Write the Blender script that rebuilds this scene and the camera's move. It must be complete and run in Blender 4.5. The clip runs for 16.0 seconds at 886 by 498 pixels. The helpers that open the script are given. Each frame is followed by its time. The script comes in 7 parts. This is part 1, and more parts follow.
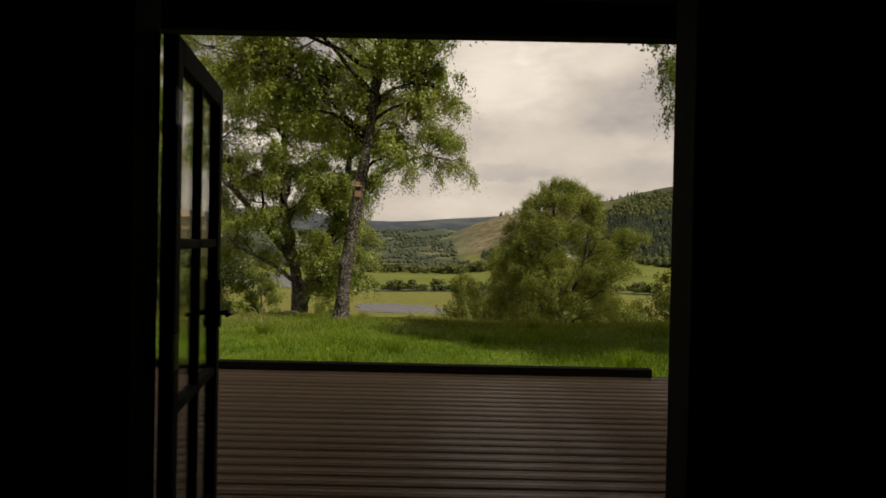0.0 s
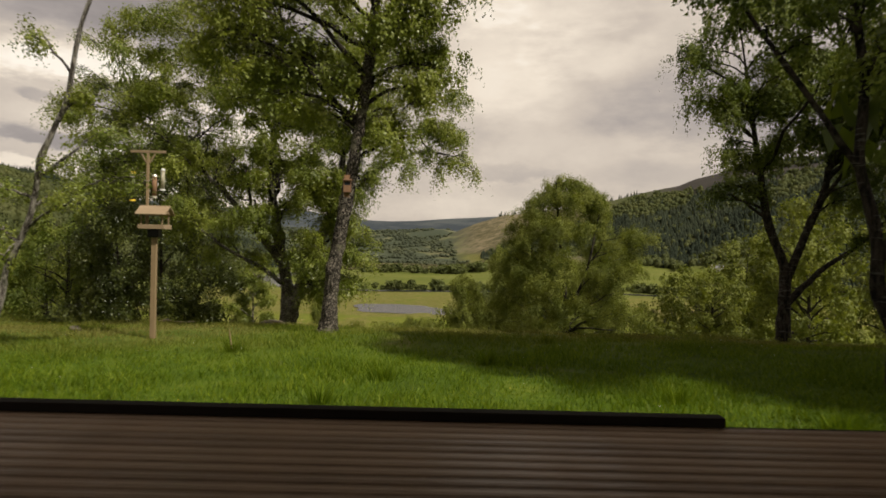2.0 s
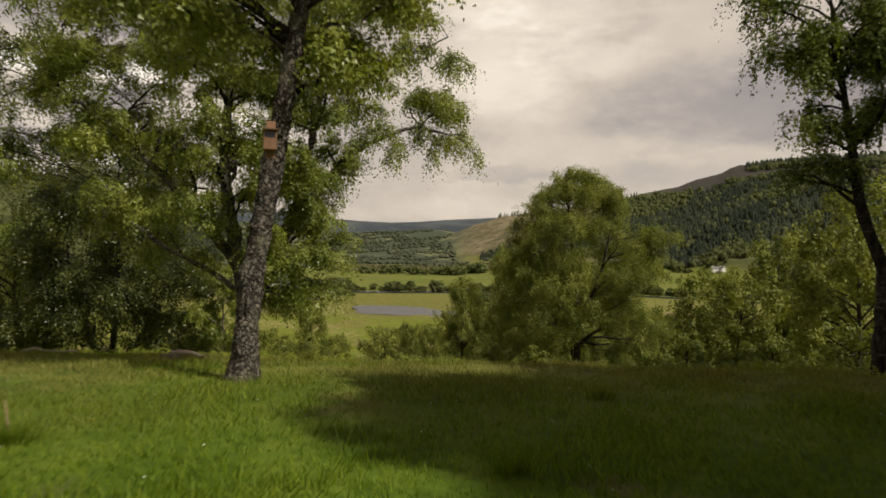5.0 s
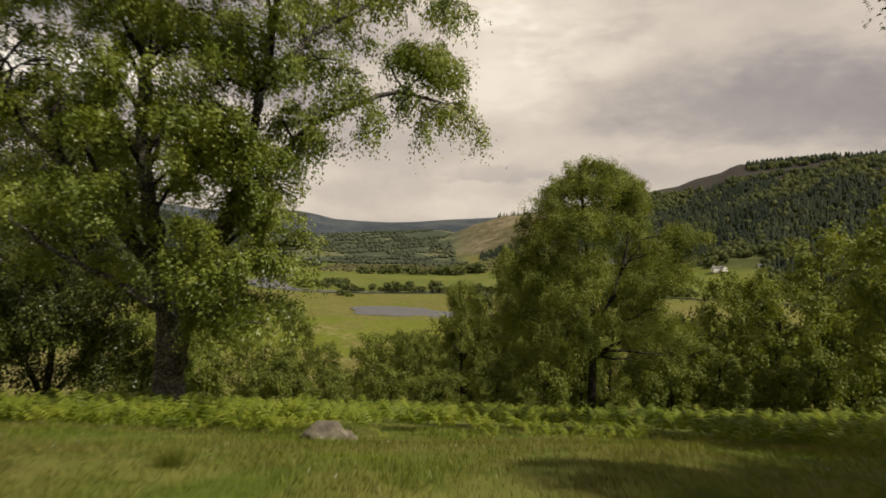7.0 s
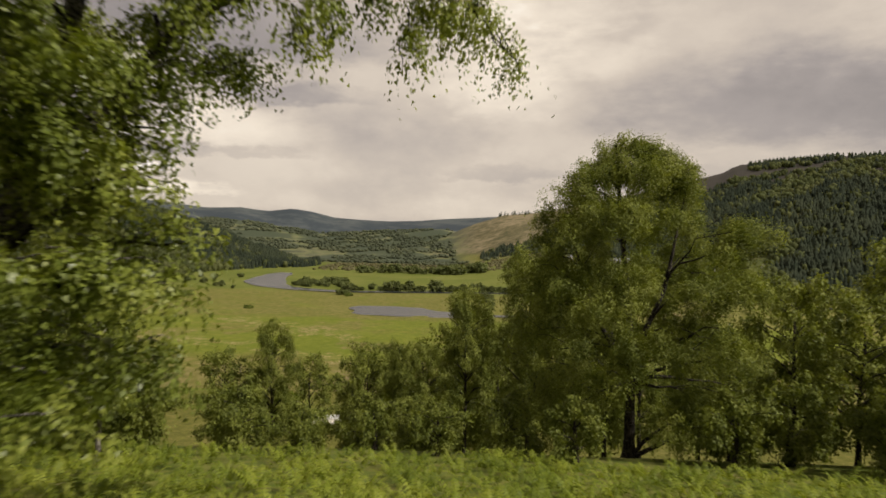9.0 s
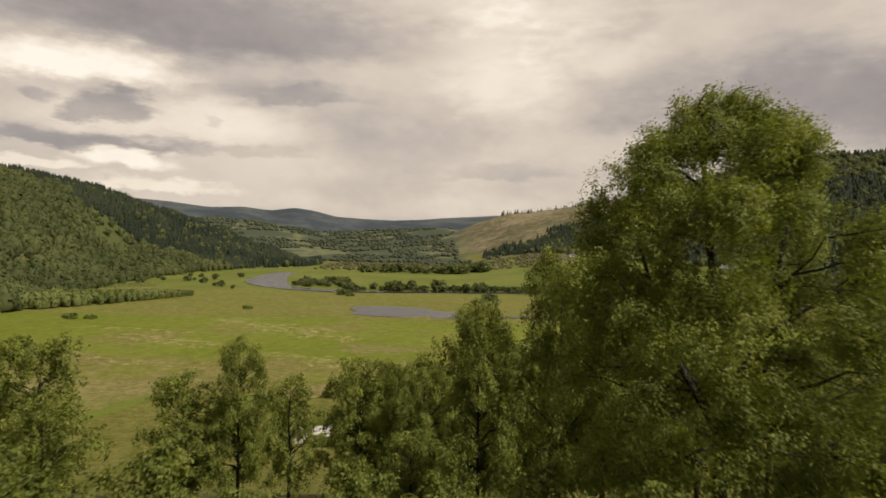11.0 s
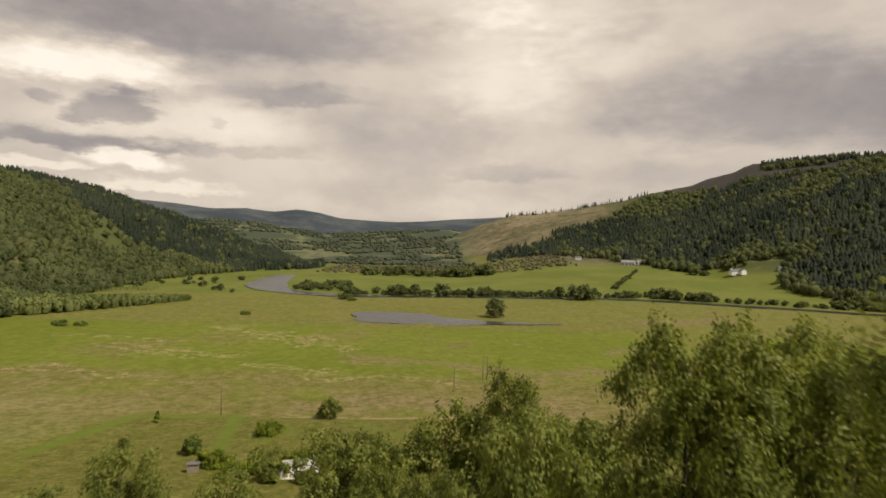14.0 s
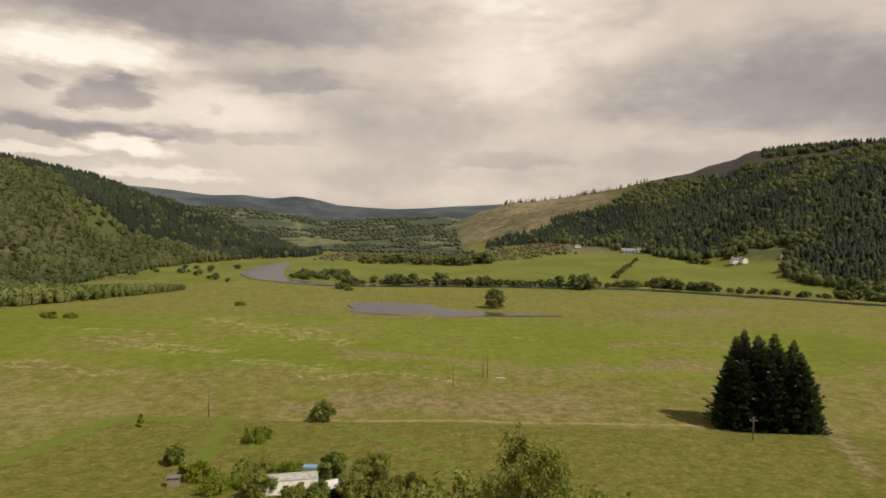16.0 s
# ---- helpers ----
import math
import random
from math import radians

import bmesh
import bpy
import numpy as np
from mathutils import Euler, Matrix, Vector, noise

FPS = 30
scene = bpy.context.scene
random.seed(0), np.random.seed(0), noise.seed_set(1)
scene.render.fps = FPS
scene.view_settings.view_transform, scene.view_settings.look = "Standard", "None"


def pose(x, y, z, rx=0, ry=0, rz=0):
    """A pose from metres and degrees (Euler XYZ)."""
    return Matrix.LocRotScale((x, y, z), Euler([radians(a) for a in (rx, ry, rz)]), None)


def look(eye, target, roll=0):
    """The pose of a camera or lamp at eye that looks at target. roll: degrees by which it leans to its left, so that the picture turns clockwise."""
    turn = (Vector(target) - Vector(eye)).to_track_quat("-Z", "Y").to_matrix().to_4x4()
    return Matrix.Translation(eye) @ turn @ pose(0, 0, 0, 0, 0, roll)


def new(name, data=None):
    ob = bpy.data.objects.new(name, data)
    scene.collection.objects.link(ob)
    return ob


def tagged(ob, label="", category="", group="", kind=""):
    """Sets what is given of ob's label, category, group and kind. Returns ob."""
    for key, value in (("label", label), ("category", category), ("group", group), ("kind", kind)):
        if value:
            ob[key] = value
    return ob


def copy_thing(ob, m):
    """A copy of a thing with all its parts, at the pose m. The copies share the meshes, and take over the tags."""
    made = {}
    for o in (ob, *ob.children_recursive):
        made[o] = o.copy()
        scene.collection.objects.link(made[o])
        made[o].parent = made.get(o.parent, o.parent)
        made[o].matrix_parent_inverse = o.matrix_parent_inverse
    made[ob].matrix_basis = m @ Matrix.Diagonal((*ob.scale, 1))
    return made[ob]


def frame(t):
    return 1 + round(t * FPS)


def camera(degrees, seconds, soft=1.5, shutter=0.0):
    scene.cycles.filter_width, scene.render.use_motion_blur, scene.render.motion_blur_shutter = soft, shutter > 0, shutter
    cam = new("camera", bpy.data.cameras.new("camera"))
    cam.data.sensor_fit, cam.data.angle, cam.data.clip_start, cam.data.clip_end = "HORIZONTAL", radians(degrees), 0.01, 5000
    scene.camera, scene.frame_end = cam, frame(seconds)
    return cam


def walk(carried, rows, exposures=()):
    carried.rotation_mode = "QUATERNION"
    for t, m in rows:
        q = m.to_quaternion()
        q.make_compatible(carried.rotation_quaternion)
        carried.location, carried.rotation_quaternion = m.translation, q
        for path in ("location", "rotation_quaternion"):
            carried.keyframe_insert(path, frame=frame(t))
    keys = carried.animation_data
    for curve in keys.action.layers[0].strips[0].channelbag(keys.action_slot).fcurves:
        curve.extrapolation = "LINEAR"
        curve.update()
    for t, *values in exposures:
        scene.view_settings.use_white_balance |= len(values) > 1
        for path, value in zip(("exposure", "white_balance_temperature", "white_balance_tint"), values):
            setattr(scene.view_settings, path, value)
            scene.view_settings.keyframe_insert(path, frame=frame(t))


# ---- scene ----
# ---- camera and its walk: seconds, x, y, z, yaw, pitch, roll ----
cam = camera(68.0, 16.0, soft=1.7, shutter=0.7)
PATH = [
    (0, 0.000, 0.000, 1.330, 0.10, -0.56, 1.17),
    (0.5, 0.013, 0.255, 1.342, -0.01, -0.55, 1.33),
    (1, 0.018, 0.550, 1.372, 0.00, -0.67, 1.38),
    (1.5, -0.006, 0.985, 1.362, 0.05, -0.62, 1.37),
    (2, -0.042, 1.668, 1.367, 0.05, -0.55, 1.35),
    (2.5, -0.043, 2.346, 1.336, -0.00, -0.56, 1.34),
    (3, -0.017, 3.076, 1.314, 0.06, -0.53, 1.34),
    (3.5, 0.003, 3.834, 1.301, 0.06, -0.47, 1.34),
    (4, 0.032, 4.600, 1.292, 0.04, -0.46, 1.32),
    (4.6, 0.067, 5.530, 1.273, 0.02, -0.45, 1.31),
    (5.2, 0.104, 6.554, 1.254, 0.00, -0.45, 1.29),
    (5.8, 0.145, 7.755, 1.246, -0.01, -0.46, 1.25),
    (6.5, 0.198, 9.461, 1.260, -0.02, -0.46, 1.20),
    (7, 0.242, 10.979, 1.297, -0.04, -0.46, 1.23),
    (7.5, 0.231, 12.454, 1.291, -0.06, -0.46, 1.30),
    (8, 0.176, 14.031, 1.290, -0.06, -0.47, 1.32),
    (8.5, 0.202, 15.835, 1.288, -0.03, -0.49, 1.46),
    (9.1, 0.195, 18.115, 1.282, -0.00, -0.53, 1.47),
    (9.7, 0.159, 20.506, 1.284, 0.03, -0.56, 1.43),
    (10.3, 0.107, 23.001, 1.306, 0.09, -0.59, 1.39),
    (11, 0.039, 26.027, 1.367, 0.20, -0.62, 1.36),
    (11.5, -0.003, 28.263, 1.447, 0.32, -0.62, 1.37),
    (12, -0.047, 30.638, 1.587, 0.40, -0.60, 1.33),
    (12.5, -0.063, 33.042, 1.708, 0.49, -0.59, 1.22),
    (13, -0.114, 35.469, 1.984, 0.50, -0.55, 1.24),
    (13.5, -0.188, 37.825, 2.364, 0.52, -0.52, 1.31),
    (14, -0.278, 40.149, 2.808, 0.53, -0.50, 1.41),
    (14.5, -0.346, 42.399, 3.260, 0.50, -0.65, 1.43),
    (15, -0.370, 44.534, 3.666, 0.45, -0.96, 1.44),
    (15.5, -0.417, 46.613, 4.059, 0.42, -1.29, 1.42),
    (16, -0.513, 48.723, 4.477, 0.36, -1.65, 1.44),
]

def eye_pose(x, y, z, yaw, pitch, roll):
    turn = pose(0, 0, 0, 0, 0, yaw) @ pose(0, 0, 0, 90 + pitch, 0, 0) @ pose(0, 0, 0, 0, 0, roll)
    return Matrix.Translation((x, y, z)) @ turn


walk(cam, [(t, eye_pose(*r)) for t, *r in PATH], exposures=[(0.0, 0.0), (16.0, 0.0)])

# ---- world, sun ----
SUN_DIR = Vector((0.55, -0.335, 0.765)).normalized()
sun = new("sun", bpy.data.lights.new("sun", "SUN"))
sun.data.energy, sun.data.angle, sun.data.color = 4.9, radians(1.2), (1.0, 0.93, 0.80)
sun.matrix_world = look((60, -20, 80), Vector((60, -20, 80)) - SUN_DIR)


class Nodes:
    """A node tree with short calls."""

    def __init__(self, tree):
        self.tree = tree
        tree.nodes.clear()

    def add(self, kind, **inputs):
        n = self.tree.nodes.new(kind)
        for key, value in inputs.items():
            k = int(key[1:]) if key[0] == "i" and key[1:].isdigit() else key.replace("_", " ")
            if hasattr(value, "is_linked"):
                self.tree.links.new(value, n.inputs[k])
            else:
                n.inputs[k].default_value = value
        return n

    def math(self, op, a, b=0.0, c=0.0, clamp=False):
        n = self.add("ShaderNodeMath", i0=a, i1=b, i2=c)
        n.operation, n.use_clamp = op, clamp
        return n.outputs[0]

    def noise(self, vec, scale, detail=4.0, rough=0.55):
        n = self.add("ShaderNodeTexNoise", Scale=scale, Detail=detail, Roughness=rough)
        if vec is not None:
            self.tree.links.new(vec, n.inputs["Vector"])
        return n.outputs[0]

    def ramp(self, fac, *stops):
        n = self.add("ShaderNodeValToRGB", Fac=fac)
        el = n.color_ramp.elements
        while len(el) < len(stops):
            el.new(0.5)
        for e, (p, c) in zip(el, stops):
            e.position = p
            e.color = (*c, 1) if len(c) == 3 else c
        return n.outputs[0]

    def mix(self, fac, a, b, kind="MIX"):
        n = self.tree.nodes.new("ShaderNodeMix")
        n.data_type, n.blend_type = "RGBA", kind
        for i, v in ((0, fac), (6, a), (7, b)):
            if hasattr(v, "is_linked"):
                self.tree.links.new(v, n.inputs[i])
            else:
                n.inputs[i].default_value = v if i == 0 else (*v, 1)
        return n.outputs[2]

    def maprange(self, v, a, b, c=0.0, d=1.0, smooth=True):
        n = self.add("ShaderNodeMapRange", i0=v, i1=a, i2=b, i3=c, i4=d)
        n.interpolation_type = "SMOOTHSTEP" if smooth else "LINEAR"
        return n.outputs[0]


def build_world():
    w = bpy.data.worlds.new("sky")
    scene.world = w
    w.use_nodes = True
    k = Nodes(w.node_tree)
    co = k.add("ShaderNodeTexCoord").outputs["Generated"]
    sep = k.add("ShaderNodeSeparateXYZ", i0=co)
    x, y, z = sep.outputs
    az = k.math("ARCTAN2", x, y)
    el = k.math("ARCSINE", z)
    flat = k.add("ShaderNodeCombineXYZ", i0=az, i1=k.math("MULTIPLY", el, 2.6), i2=0.0).outputs[0]
    puff = k.add("ShaderNodeCombineXYZ", i0=k.math("MULTIPLY", x, 1.0), i1=y, i2=k.math("MULTIPLY", z, 1.7)).outputs[0]
    w1 = k.math("SUBTRACT", k.noise(flat, 5.0, 5.0), 0.5)
    w2 = k.math("SUBTRACT", k.noise(flat, 16.0, 6.0, 0.6), 0.5)
    w3 = k.math("SUBTRACT", k.noise(flat, 24.0, 4.0, 0.5), 0.5)
    azw = k.math("ADD", az, k.math("ADD", k.math("MULTIPLY", w1, 0.16), k.math("MULTIPLY", w2, 0.06)))
    elw = k.math("ADD", el, k.math("ADD", k.math("MULTIPLY", w2, 0.045), k.math("MULTIPLY", w1, 0.03)))

    def blob(a, e, ra, re, soft0=0.35, soft1=1.15, ragged=0.0):
        da = k.math("DIVIDE", k.math("SUBTRACT", azw, a), ra)
        de = k.math("DIVIDE", k.math("SUBTRACT", elw, e), re)
        if ragged:
            # a heaped top over a flat base
            de = k.math("MAXIMUM", de, k.math("MULTIPLY", de, -1.9))
        r = k.math("SQRT", k.math("ADD", k.math("MULTIPLY", da, da), k.math("MULTIPLY", de, de)))
        if ragged:
            r = k.math("ADD", r, k.math("MULTIPLY", w3, ragged))
        return k.maprange(r, soft0, soft1, 1.0, 0.0)

    n1 = k.noise(puff, 3.2, 7.0, 0.58)
    n2 = k.noise(puff, 1.3, 4.0, 0.5)
    base = k.math("ADD", k.math("MULTIPLY", n1, 0.55), k.math("MULTIPLY", n2, 0.45))
    v = k.maprange(base, 0.36, 0.62, 0.0, 1.0)
    v = k.math("ADD", k.math("MULTIPLY", v, 0.34), 0.34)
    for a, e, ra, re, amount, s0, s1, ragged in CLOUDS:
        v = k.math("ADD", v, k.math("MULTIPLY", blob(a, e, ra, re, s0, s1, ragged), amount))
    grey = k.ramp(v, (0.0, (0.215, 0.192, 0.188)), (0.35, (0.420, 0.366, 0.336)), (0.62, (0.665, 0.570, 0.476)),
                  (0.85, (0.92, 0.80, 0.655)), (1.0, (1.08, 0.98, 0.84)))
    # the unseen sky overhead is darkened and cooled to deepen the shade
    grey = k.mix(k.maprange(el, 0.45, 1.0), grey, k.mix(1.0, grey, (0.48, 0.53, 0.56), "MULTIPLY"))
    sky = k.add("ShaderNodeTexSky")
    sky.sky_type, sky.sun_disc = "NISHITA", False
    sky.sun_elevation = math.asin(SUN_DIR.z)
    sky.sun_rotation = math.atan2(SUN_DIR.x, SUN_DIR.y)
    clear = k.add("ShaderNodeBackground", Color=sky.outputs[0], Strength=0.06)
    cloud = k.add("ShaderNodeBackground", Color=grey, Strength=1.0)
    both = k.add("ShaderNodeMixShader", Fac=0.94)
    w.node_tree.links.new(clear.outputs[0], both.inputs[1])
    w.node_tree.links.new(cloud.outputs[0], both.inputs[2])
    out = k.add("ShaderNodeOutputWorld")
    w.node_tree.links.new(both.outputs[0], out.inputs[0])


# clouds: azimuth, elevation, half sizes (radians), brighter or darker, soft edge from, to, raggedness
CLOUDS = [
    (-0.519, 0.218, 0.195, 0.046, 0.46, 0.2, 1.15, 0.6),
    (-0.469, 0.168, 0.063, 0.037, -0.36, 0.5, 1, 0.9),
    (-0.557, 0.175, 0.028, 0.015, -0.22, 0.4, 1.05, 0.9),
    (-0.357, 0.160, 0.023, 0.011, -0.12, 0.4, 1.05, 0.9),
    (-0.372, 0.164, 0.209, 0.035, 0.22, 0.3, 1.2, 0),
    (-0.513, 0.124, 0.176, 0.019, -0.36, 0.3, 1.1, 0.6),
    (-0.455, 0.101, 0.083, 0.029, 0.34, 0.4, 1.05, 0.9),
    (-0.570, 0.088, 0.067, 0.013, 0.24, 0.5, 1.1, 1.0),
    (-0.319, 0.121, 0.116, 0.013, -0.12, 0.3, 1.2, 0.6),
    (-0.424, 0.065, 0.136, 0.016, 0.22, 0.4, 1.1, 0.8),
    (-0.223, 0.208, 0.123, 0.023, -0.20, 0.3, 1.2, 0.7),
    (-0.304, 0.287, 0.329, 0.074, -0.28, 0.3, 1.2, 0.6),
    (0.074, 0.236, 0.103, 0.112, 0.19, 0.0, 1.4, 1.2),
    (0.142, 0.338, 0.194, 0.068, 0.22, 0.1, 1.3, 0.6),
    (0.217, 0.266, 0.131, 0.059, 0.14, 0.1, 1.2, 0.8),
    (-0.081, 0.116, 0.274, 0.060, 0.09, 0.2, 1.2, 0.0),
    (-0.021, 0.054, 0.318, 0.030, 0.10, 0.2, 1.2, 0.0),
    (0.487, 0.183, 0.282, 0.099, -0.30, 0.3, 1.2, 0.5),
    (0.082, 0.103, 0.103, 0.019, -0.14, 0.3, 1.2, 0.5),
    (0.389, 0.103, 0.199, 0.033, -0.14, 0.3, 1.2, 0.0),
]
build_world()

# ---- materials ----
def material(name):
    m = bpy.data.materials.new(name)
    m.use_nodes = True
    return m, Nodes(m.node_tree)


def finish(m, k, color, rough=0.8, bump=None, strength=0.3, dist=0.01, metal=0.0, spec=0.4, through_light=None):
    kw = dict(Base_Color=color, Roughness=rough, Metallic=metal, Specular_IOR_Level=spec)
    if bump is not None:
        b = k.add("ShaderNodeBump", Strength=strength, Distance=dist, Height=bump)
        kw["Normal"] = b.outputs[0]
    p = k.add("ShaderNodeBsdfPrincipled", **{a: v for a, v in kw.items() if a not in ("Base_Color",)})
    if hasattr(color, "is_linked"):
        m.node_tree.links.new(color, p.inputs["Base Color"])
    else:
        p.inputs["Base Color"].default_value = (*color, 1)
    sh = p.outputs[0]
    if through_light:
        t = k.add("ShaderNodeBsdfTranslucent")
        if hasattr(color, "is_linked"):
            lit = k.mix(1.0, color, through_light[1], "MULTIPLY")
            m.node_tree.links.new(lit, t.inputs[0])
        mx = k.add("ShaderNodeMixShader", Fac=through_light[0])
        m.node_tree.links.new(sh, mx.inputs[1])
        m.node_tree.links.new(t.outputs[0], mx.inputs[2])
        sh = mx.outputs[0]
    out = k.add("ShaderNodeOutputMaterial")
    m.node_tree.links.new(sh, out.inputs[0])
    return m


def coords(k, kind="Object"):
    return k.add("ShaderNodeTexCoord").outputs[kind]


def island(k):
    return k.add("ShaderNodeNewGeometry").outputs["Random Per Island"]


def leaf_material(name, dark, mid, light, clump=0.6, own=0.42, gloss=(0.40, 0.36)):
    m, k = material(name)
    co = coords(k)
    r = k.math("ADD", k.math("MULTIPLY", island(k), own), k.math("MULTIPLY", k.maprange(k.noise(co, clump, 3.0), 0.36, 0.64), 1.0 - own))
    c = k.ramp(r, (0.08, dark), (0.5, mid), (0.95, light))
    return finish(m, k, c, gloss[0], spec=gloss[1], through_light=(0.36, (1.3, 1.3, 0.5)))


LEAF_BIRCH = leaf_material("birch_leaf", (0.104, 0.134, 0.021), (0.176, 0.210, 0.034), (0.278, 0.302, 0.060))
LEAF_DARK = leaf_material("birch_leaf_dark", (0.068, 0.094, 0.017), (0.118, 0.152, 0.027), (0.200, 0.232, 0.048), gloss=(0.5, 0.22))
LEAF_OLIVE = leaf_material("birch_leaf_olive", (0.096, 0.116, 0.022), (0.162, 0.184, 0.036), (0.246, 0.264, 0.062), gloss=(0.55, 0.18))
LEAF_FERN = leaf_material("bracken_leaf", (0.090, 0.120, 0.011), (0.160, 0.196, 0.019), (0.252, 0.276, 0.036), gloss=(0.55, 0.18))
# darkened leaf green: the shade of a thick canopy is in the colour
LEAF_SHADED = leaf_material("shaded_leaf", (0.028, 0.037, 0.008), (0.055, 0.069, 0.013), (0.110, 0.122, 0.026))
NEEDLE = leaf_material("spruce_needle", (0.015, 0.024, 0.012), (0.030, 0.046, 0.019), (0.062, 0.080, 0.032))


def grass_material():
    m, k = material("grass_blade")
    co = coords(k)
    y = k.add("ShaderNodeSeparateXYZ", i0=co).outputs[1]
    r = k.math("ADD", k.math("MULTIPLY", island(k), 0.6), k.math("MULTIPLY", k.noise(co, 0.9, 3.0), 0.4))
    c = k.ramp(r, (0.15, (0.052, 0.094, 0.004)), (0.5, (0.112, 0.174, 0.007)), (0.88, (0.225, 0.270, 0.020)))
    dry = k.ramp(r, (0.15, (0.092, 0.094, 0.020)), (0.5, (0.168, 0.160, 0.040)), (0.88, (0.285, 0.250, 0.092)))
    x = k.add("ShaderNodeSeparateXYZ", i0=co).outputs[0]
    left = k.math("MULTIPLY", k.maprange(x, -1.2, -4.5), k.maprange(y, 9.5, 12.5))
    c = k.mix(k.math("MULTIPLY", k.math("MAXIMUM", k.maprange(y, 11.5, 15.5), left), k.maprange(k.noise(co, 0.5, 5.0), 0.36, 0.58, 0.25, 0.95)), c, dry)
    return finish(m, k, c, 0.55, spec=0.18, through_light=(0.36, (1.3, 1.3, 0.5)))


GRASS = grass_material()
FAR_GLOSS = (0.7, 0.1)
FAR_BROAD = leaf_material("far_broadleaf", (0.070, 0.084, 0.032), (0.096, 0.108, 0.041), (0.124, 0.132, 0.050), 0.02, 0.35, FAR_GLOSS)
# paler and bluer than the leaves themselves, with distance haze in the colour
HAZED_WOOD = leaf_material("hazed_valley_wood", (0.074, 0.086, 0.056), (0.090, 0.102, 0.064), (0.110, 0.120, 0.072), 0.006, 0.3, FAR_GLOSS)
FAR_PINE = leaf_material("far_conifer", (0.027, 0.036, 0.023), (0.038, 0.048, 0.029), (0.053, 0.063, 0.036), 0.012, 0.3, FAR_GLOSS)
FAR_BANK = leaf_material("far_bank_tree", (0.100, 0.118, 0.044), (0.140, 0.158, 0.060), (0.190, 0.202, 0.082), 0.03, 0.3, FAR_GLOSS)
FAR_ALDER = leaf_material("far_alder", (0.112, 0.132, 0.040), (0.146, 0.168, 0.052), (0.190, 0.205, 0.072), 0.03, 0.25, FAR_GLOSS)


def bark_material(name, pale, dark, lichen, white):
    m, k = material(name)
    co = coords(k)
    tall = k.add("ShaderNodeMapping", Vector=co, Scale=(1.0, 1.0, 0.28)).outputs[0]
    ring = k.add("ShaderNodeMapping", Vector=co, Scale=(0.35, 0.35, 2.2)).outputs[0]
    crack = k.noise(tall, 13.0, 7.0, 0.7)
    patch = k.noise(co, 5.0, 5.0, 0.6)
    band = k.noise(ring, 9.0, 4.0, 0.6)
    c = k.ramp(crack, (0.43, dark), (0.58, pale))
    c = k.mix(k.maprange(band, 0.57, 0.68, 0.0, white), c, (0.46, 0.44, 0.40))
    c = k.mix(k.maprange(patch, 0.54, 0.68, 0.0, 0.7), c, lichen)
    return finish(m, k, c, 0.9, crack, 1.0, 0.09, spec=0.15)




def plate_bark_material(name, pale, dark, lichen):
    """Old birch bark: thick uneven plates with dark furrows between them, some of them lichened."""
    m, k = material(name)
    co = coords(k)
    warp = k.add("ShaderNodeTexNoise", Scale=7.0, Detail=6.0, Roughness=0.65)
    m.node_tree.links.new(co, warp.inputs["Vector"])
    bent = k.mix(0.24, co, warp.outputs["Color"], "ADD")
    cells = k.add("ShaderNodeTexVoronoi", Vector=k.add("ShaderNodeMapping", Vector=bent, Scale=(1.0, 1.0, 0.6)).outputs[0], Scale=21.0)
    cells.feature = "DISTANCE_TO_EDGE"
    edge = k.maprange(cells.outputs["Distance"], 0.0, 0.30)
    fine = k.noise(co, 40.0, 7.0, 0.75)
    big = k.noise(co, 3.6, 5.0, 0.65)
    h = k.math("ADD", k.math("MULTIPLY", edge, 0.42), k.math("ADD", k.math("MULTIPLY", fine, 0.55), k.math("MULTIPLY", big, 0.32)))
    c = k.ramp(h, (0.42, dark), (0.62, tuple(q * 0.42 for q in pale)), (0.80, tuple(q * 0.75 for q in pale)), (0.98, pale))
    c = k.mix(k.maprange(big, 0.54, 0.66, 0.0, 0.55), c, lichen)
    return finish(m, k, c, 0.92, h, 1.0, 0.05, spec=0.12)


BARK_PALE = plate_bark_material("birch_bark_rough", (0.300, 0.262, 0.212), (0.022, 0.018, 0.014), (0.20, 0.195, 0.12))
BARK_DARK = bark_material("birch_bark_dark", (0.056, 0.045, 0.036), (0.010, 0.008, 0.007), (0.080, 0.078, 0.056), 0.16)
BARK_WHITE = bark_material("birch_bark_white", (0.30, 0.275, 0.235), (0.055, 0.045, 0.037), (0.22, 0.21, 0.15), 0.5)
BARK_OLD = plate_bark_material("old_birch_bark", (0.330, 0.298, 0.255), (0.014, 0.012, 0.010), (0.30, 0.285, 0.23))


def wood_material(name, a, b, rough, grain_axis=0, scale=1.0, spec=0.35, wet=None):
    m, k = material(name)
    co = coords(k)
    s = [14.0, 14.0, 14.0]
    s[grain_axis] = 0.8
    v = k.add("ShaderNodeMapping", Vector=co, Scale=tuple(q * scale for q in s)).outputs[0]
    g = k.noise(v, 3.0, 6.0, 0.6)
    blot = k.noise(co, 2.2 * scale, 3.0)
    own = k.add("ShaderNodeObjectInfo").outputs["Random"]
    f = k.math("ADD", k.math("MULTIPLY", g, 0.6), k.math("ADD", k.math("MULTIPLY", blot, 0.25), k.math("MULTIPLY", own, 0.25)))
    c = k.ramp(f, (0.3, a), (0.75, b))
    r = rough
    if wet:
        r = k.maprange(k.noise(co, 1.1, 4.0), 0.4, 0.62, wet, rough)
    return finish(m, k, c, r, g, 0.35, 0.004, spec=spec)


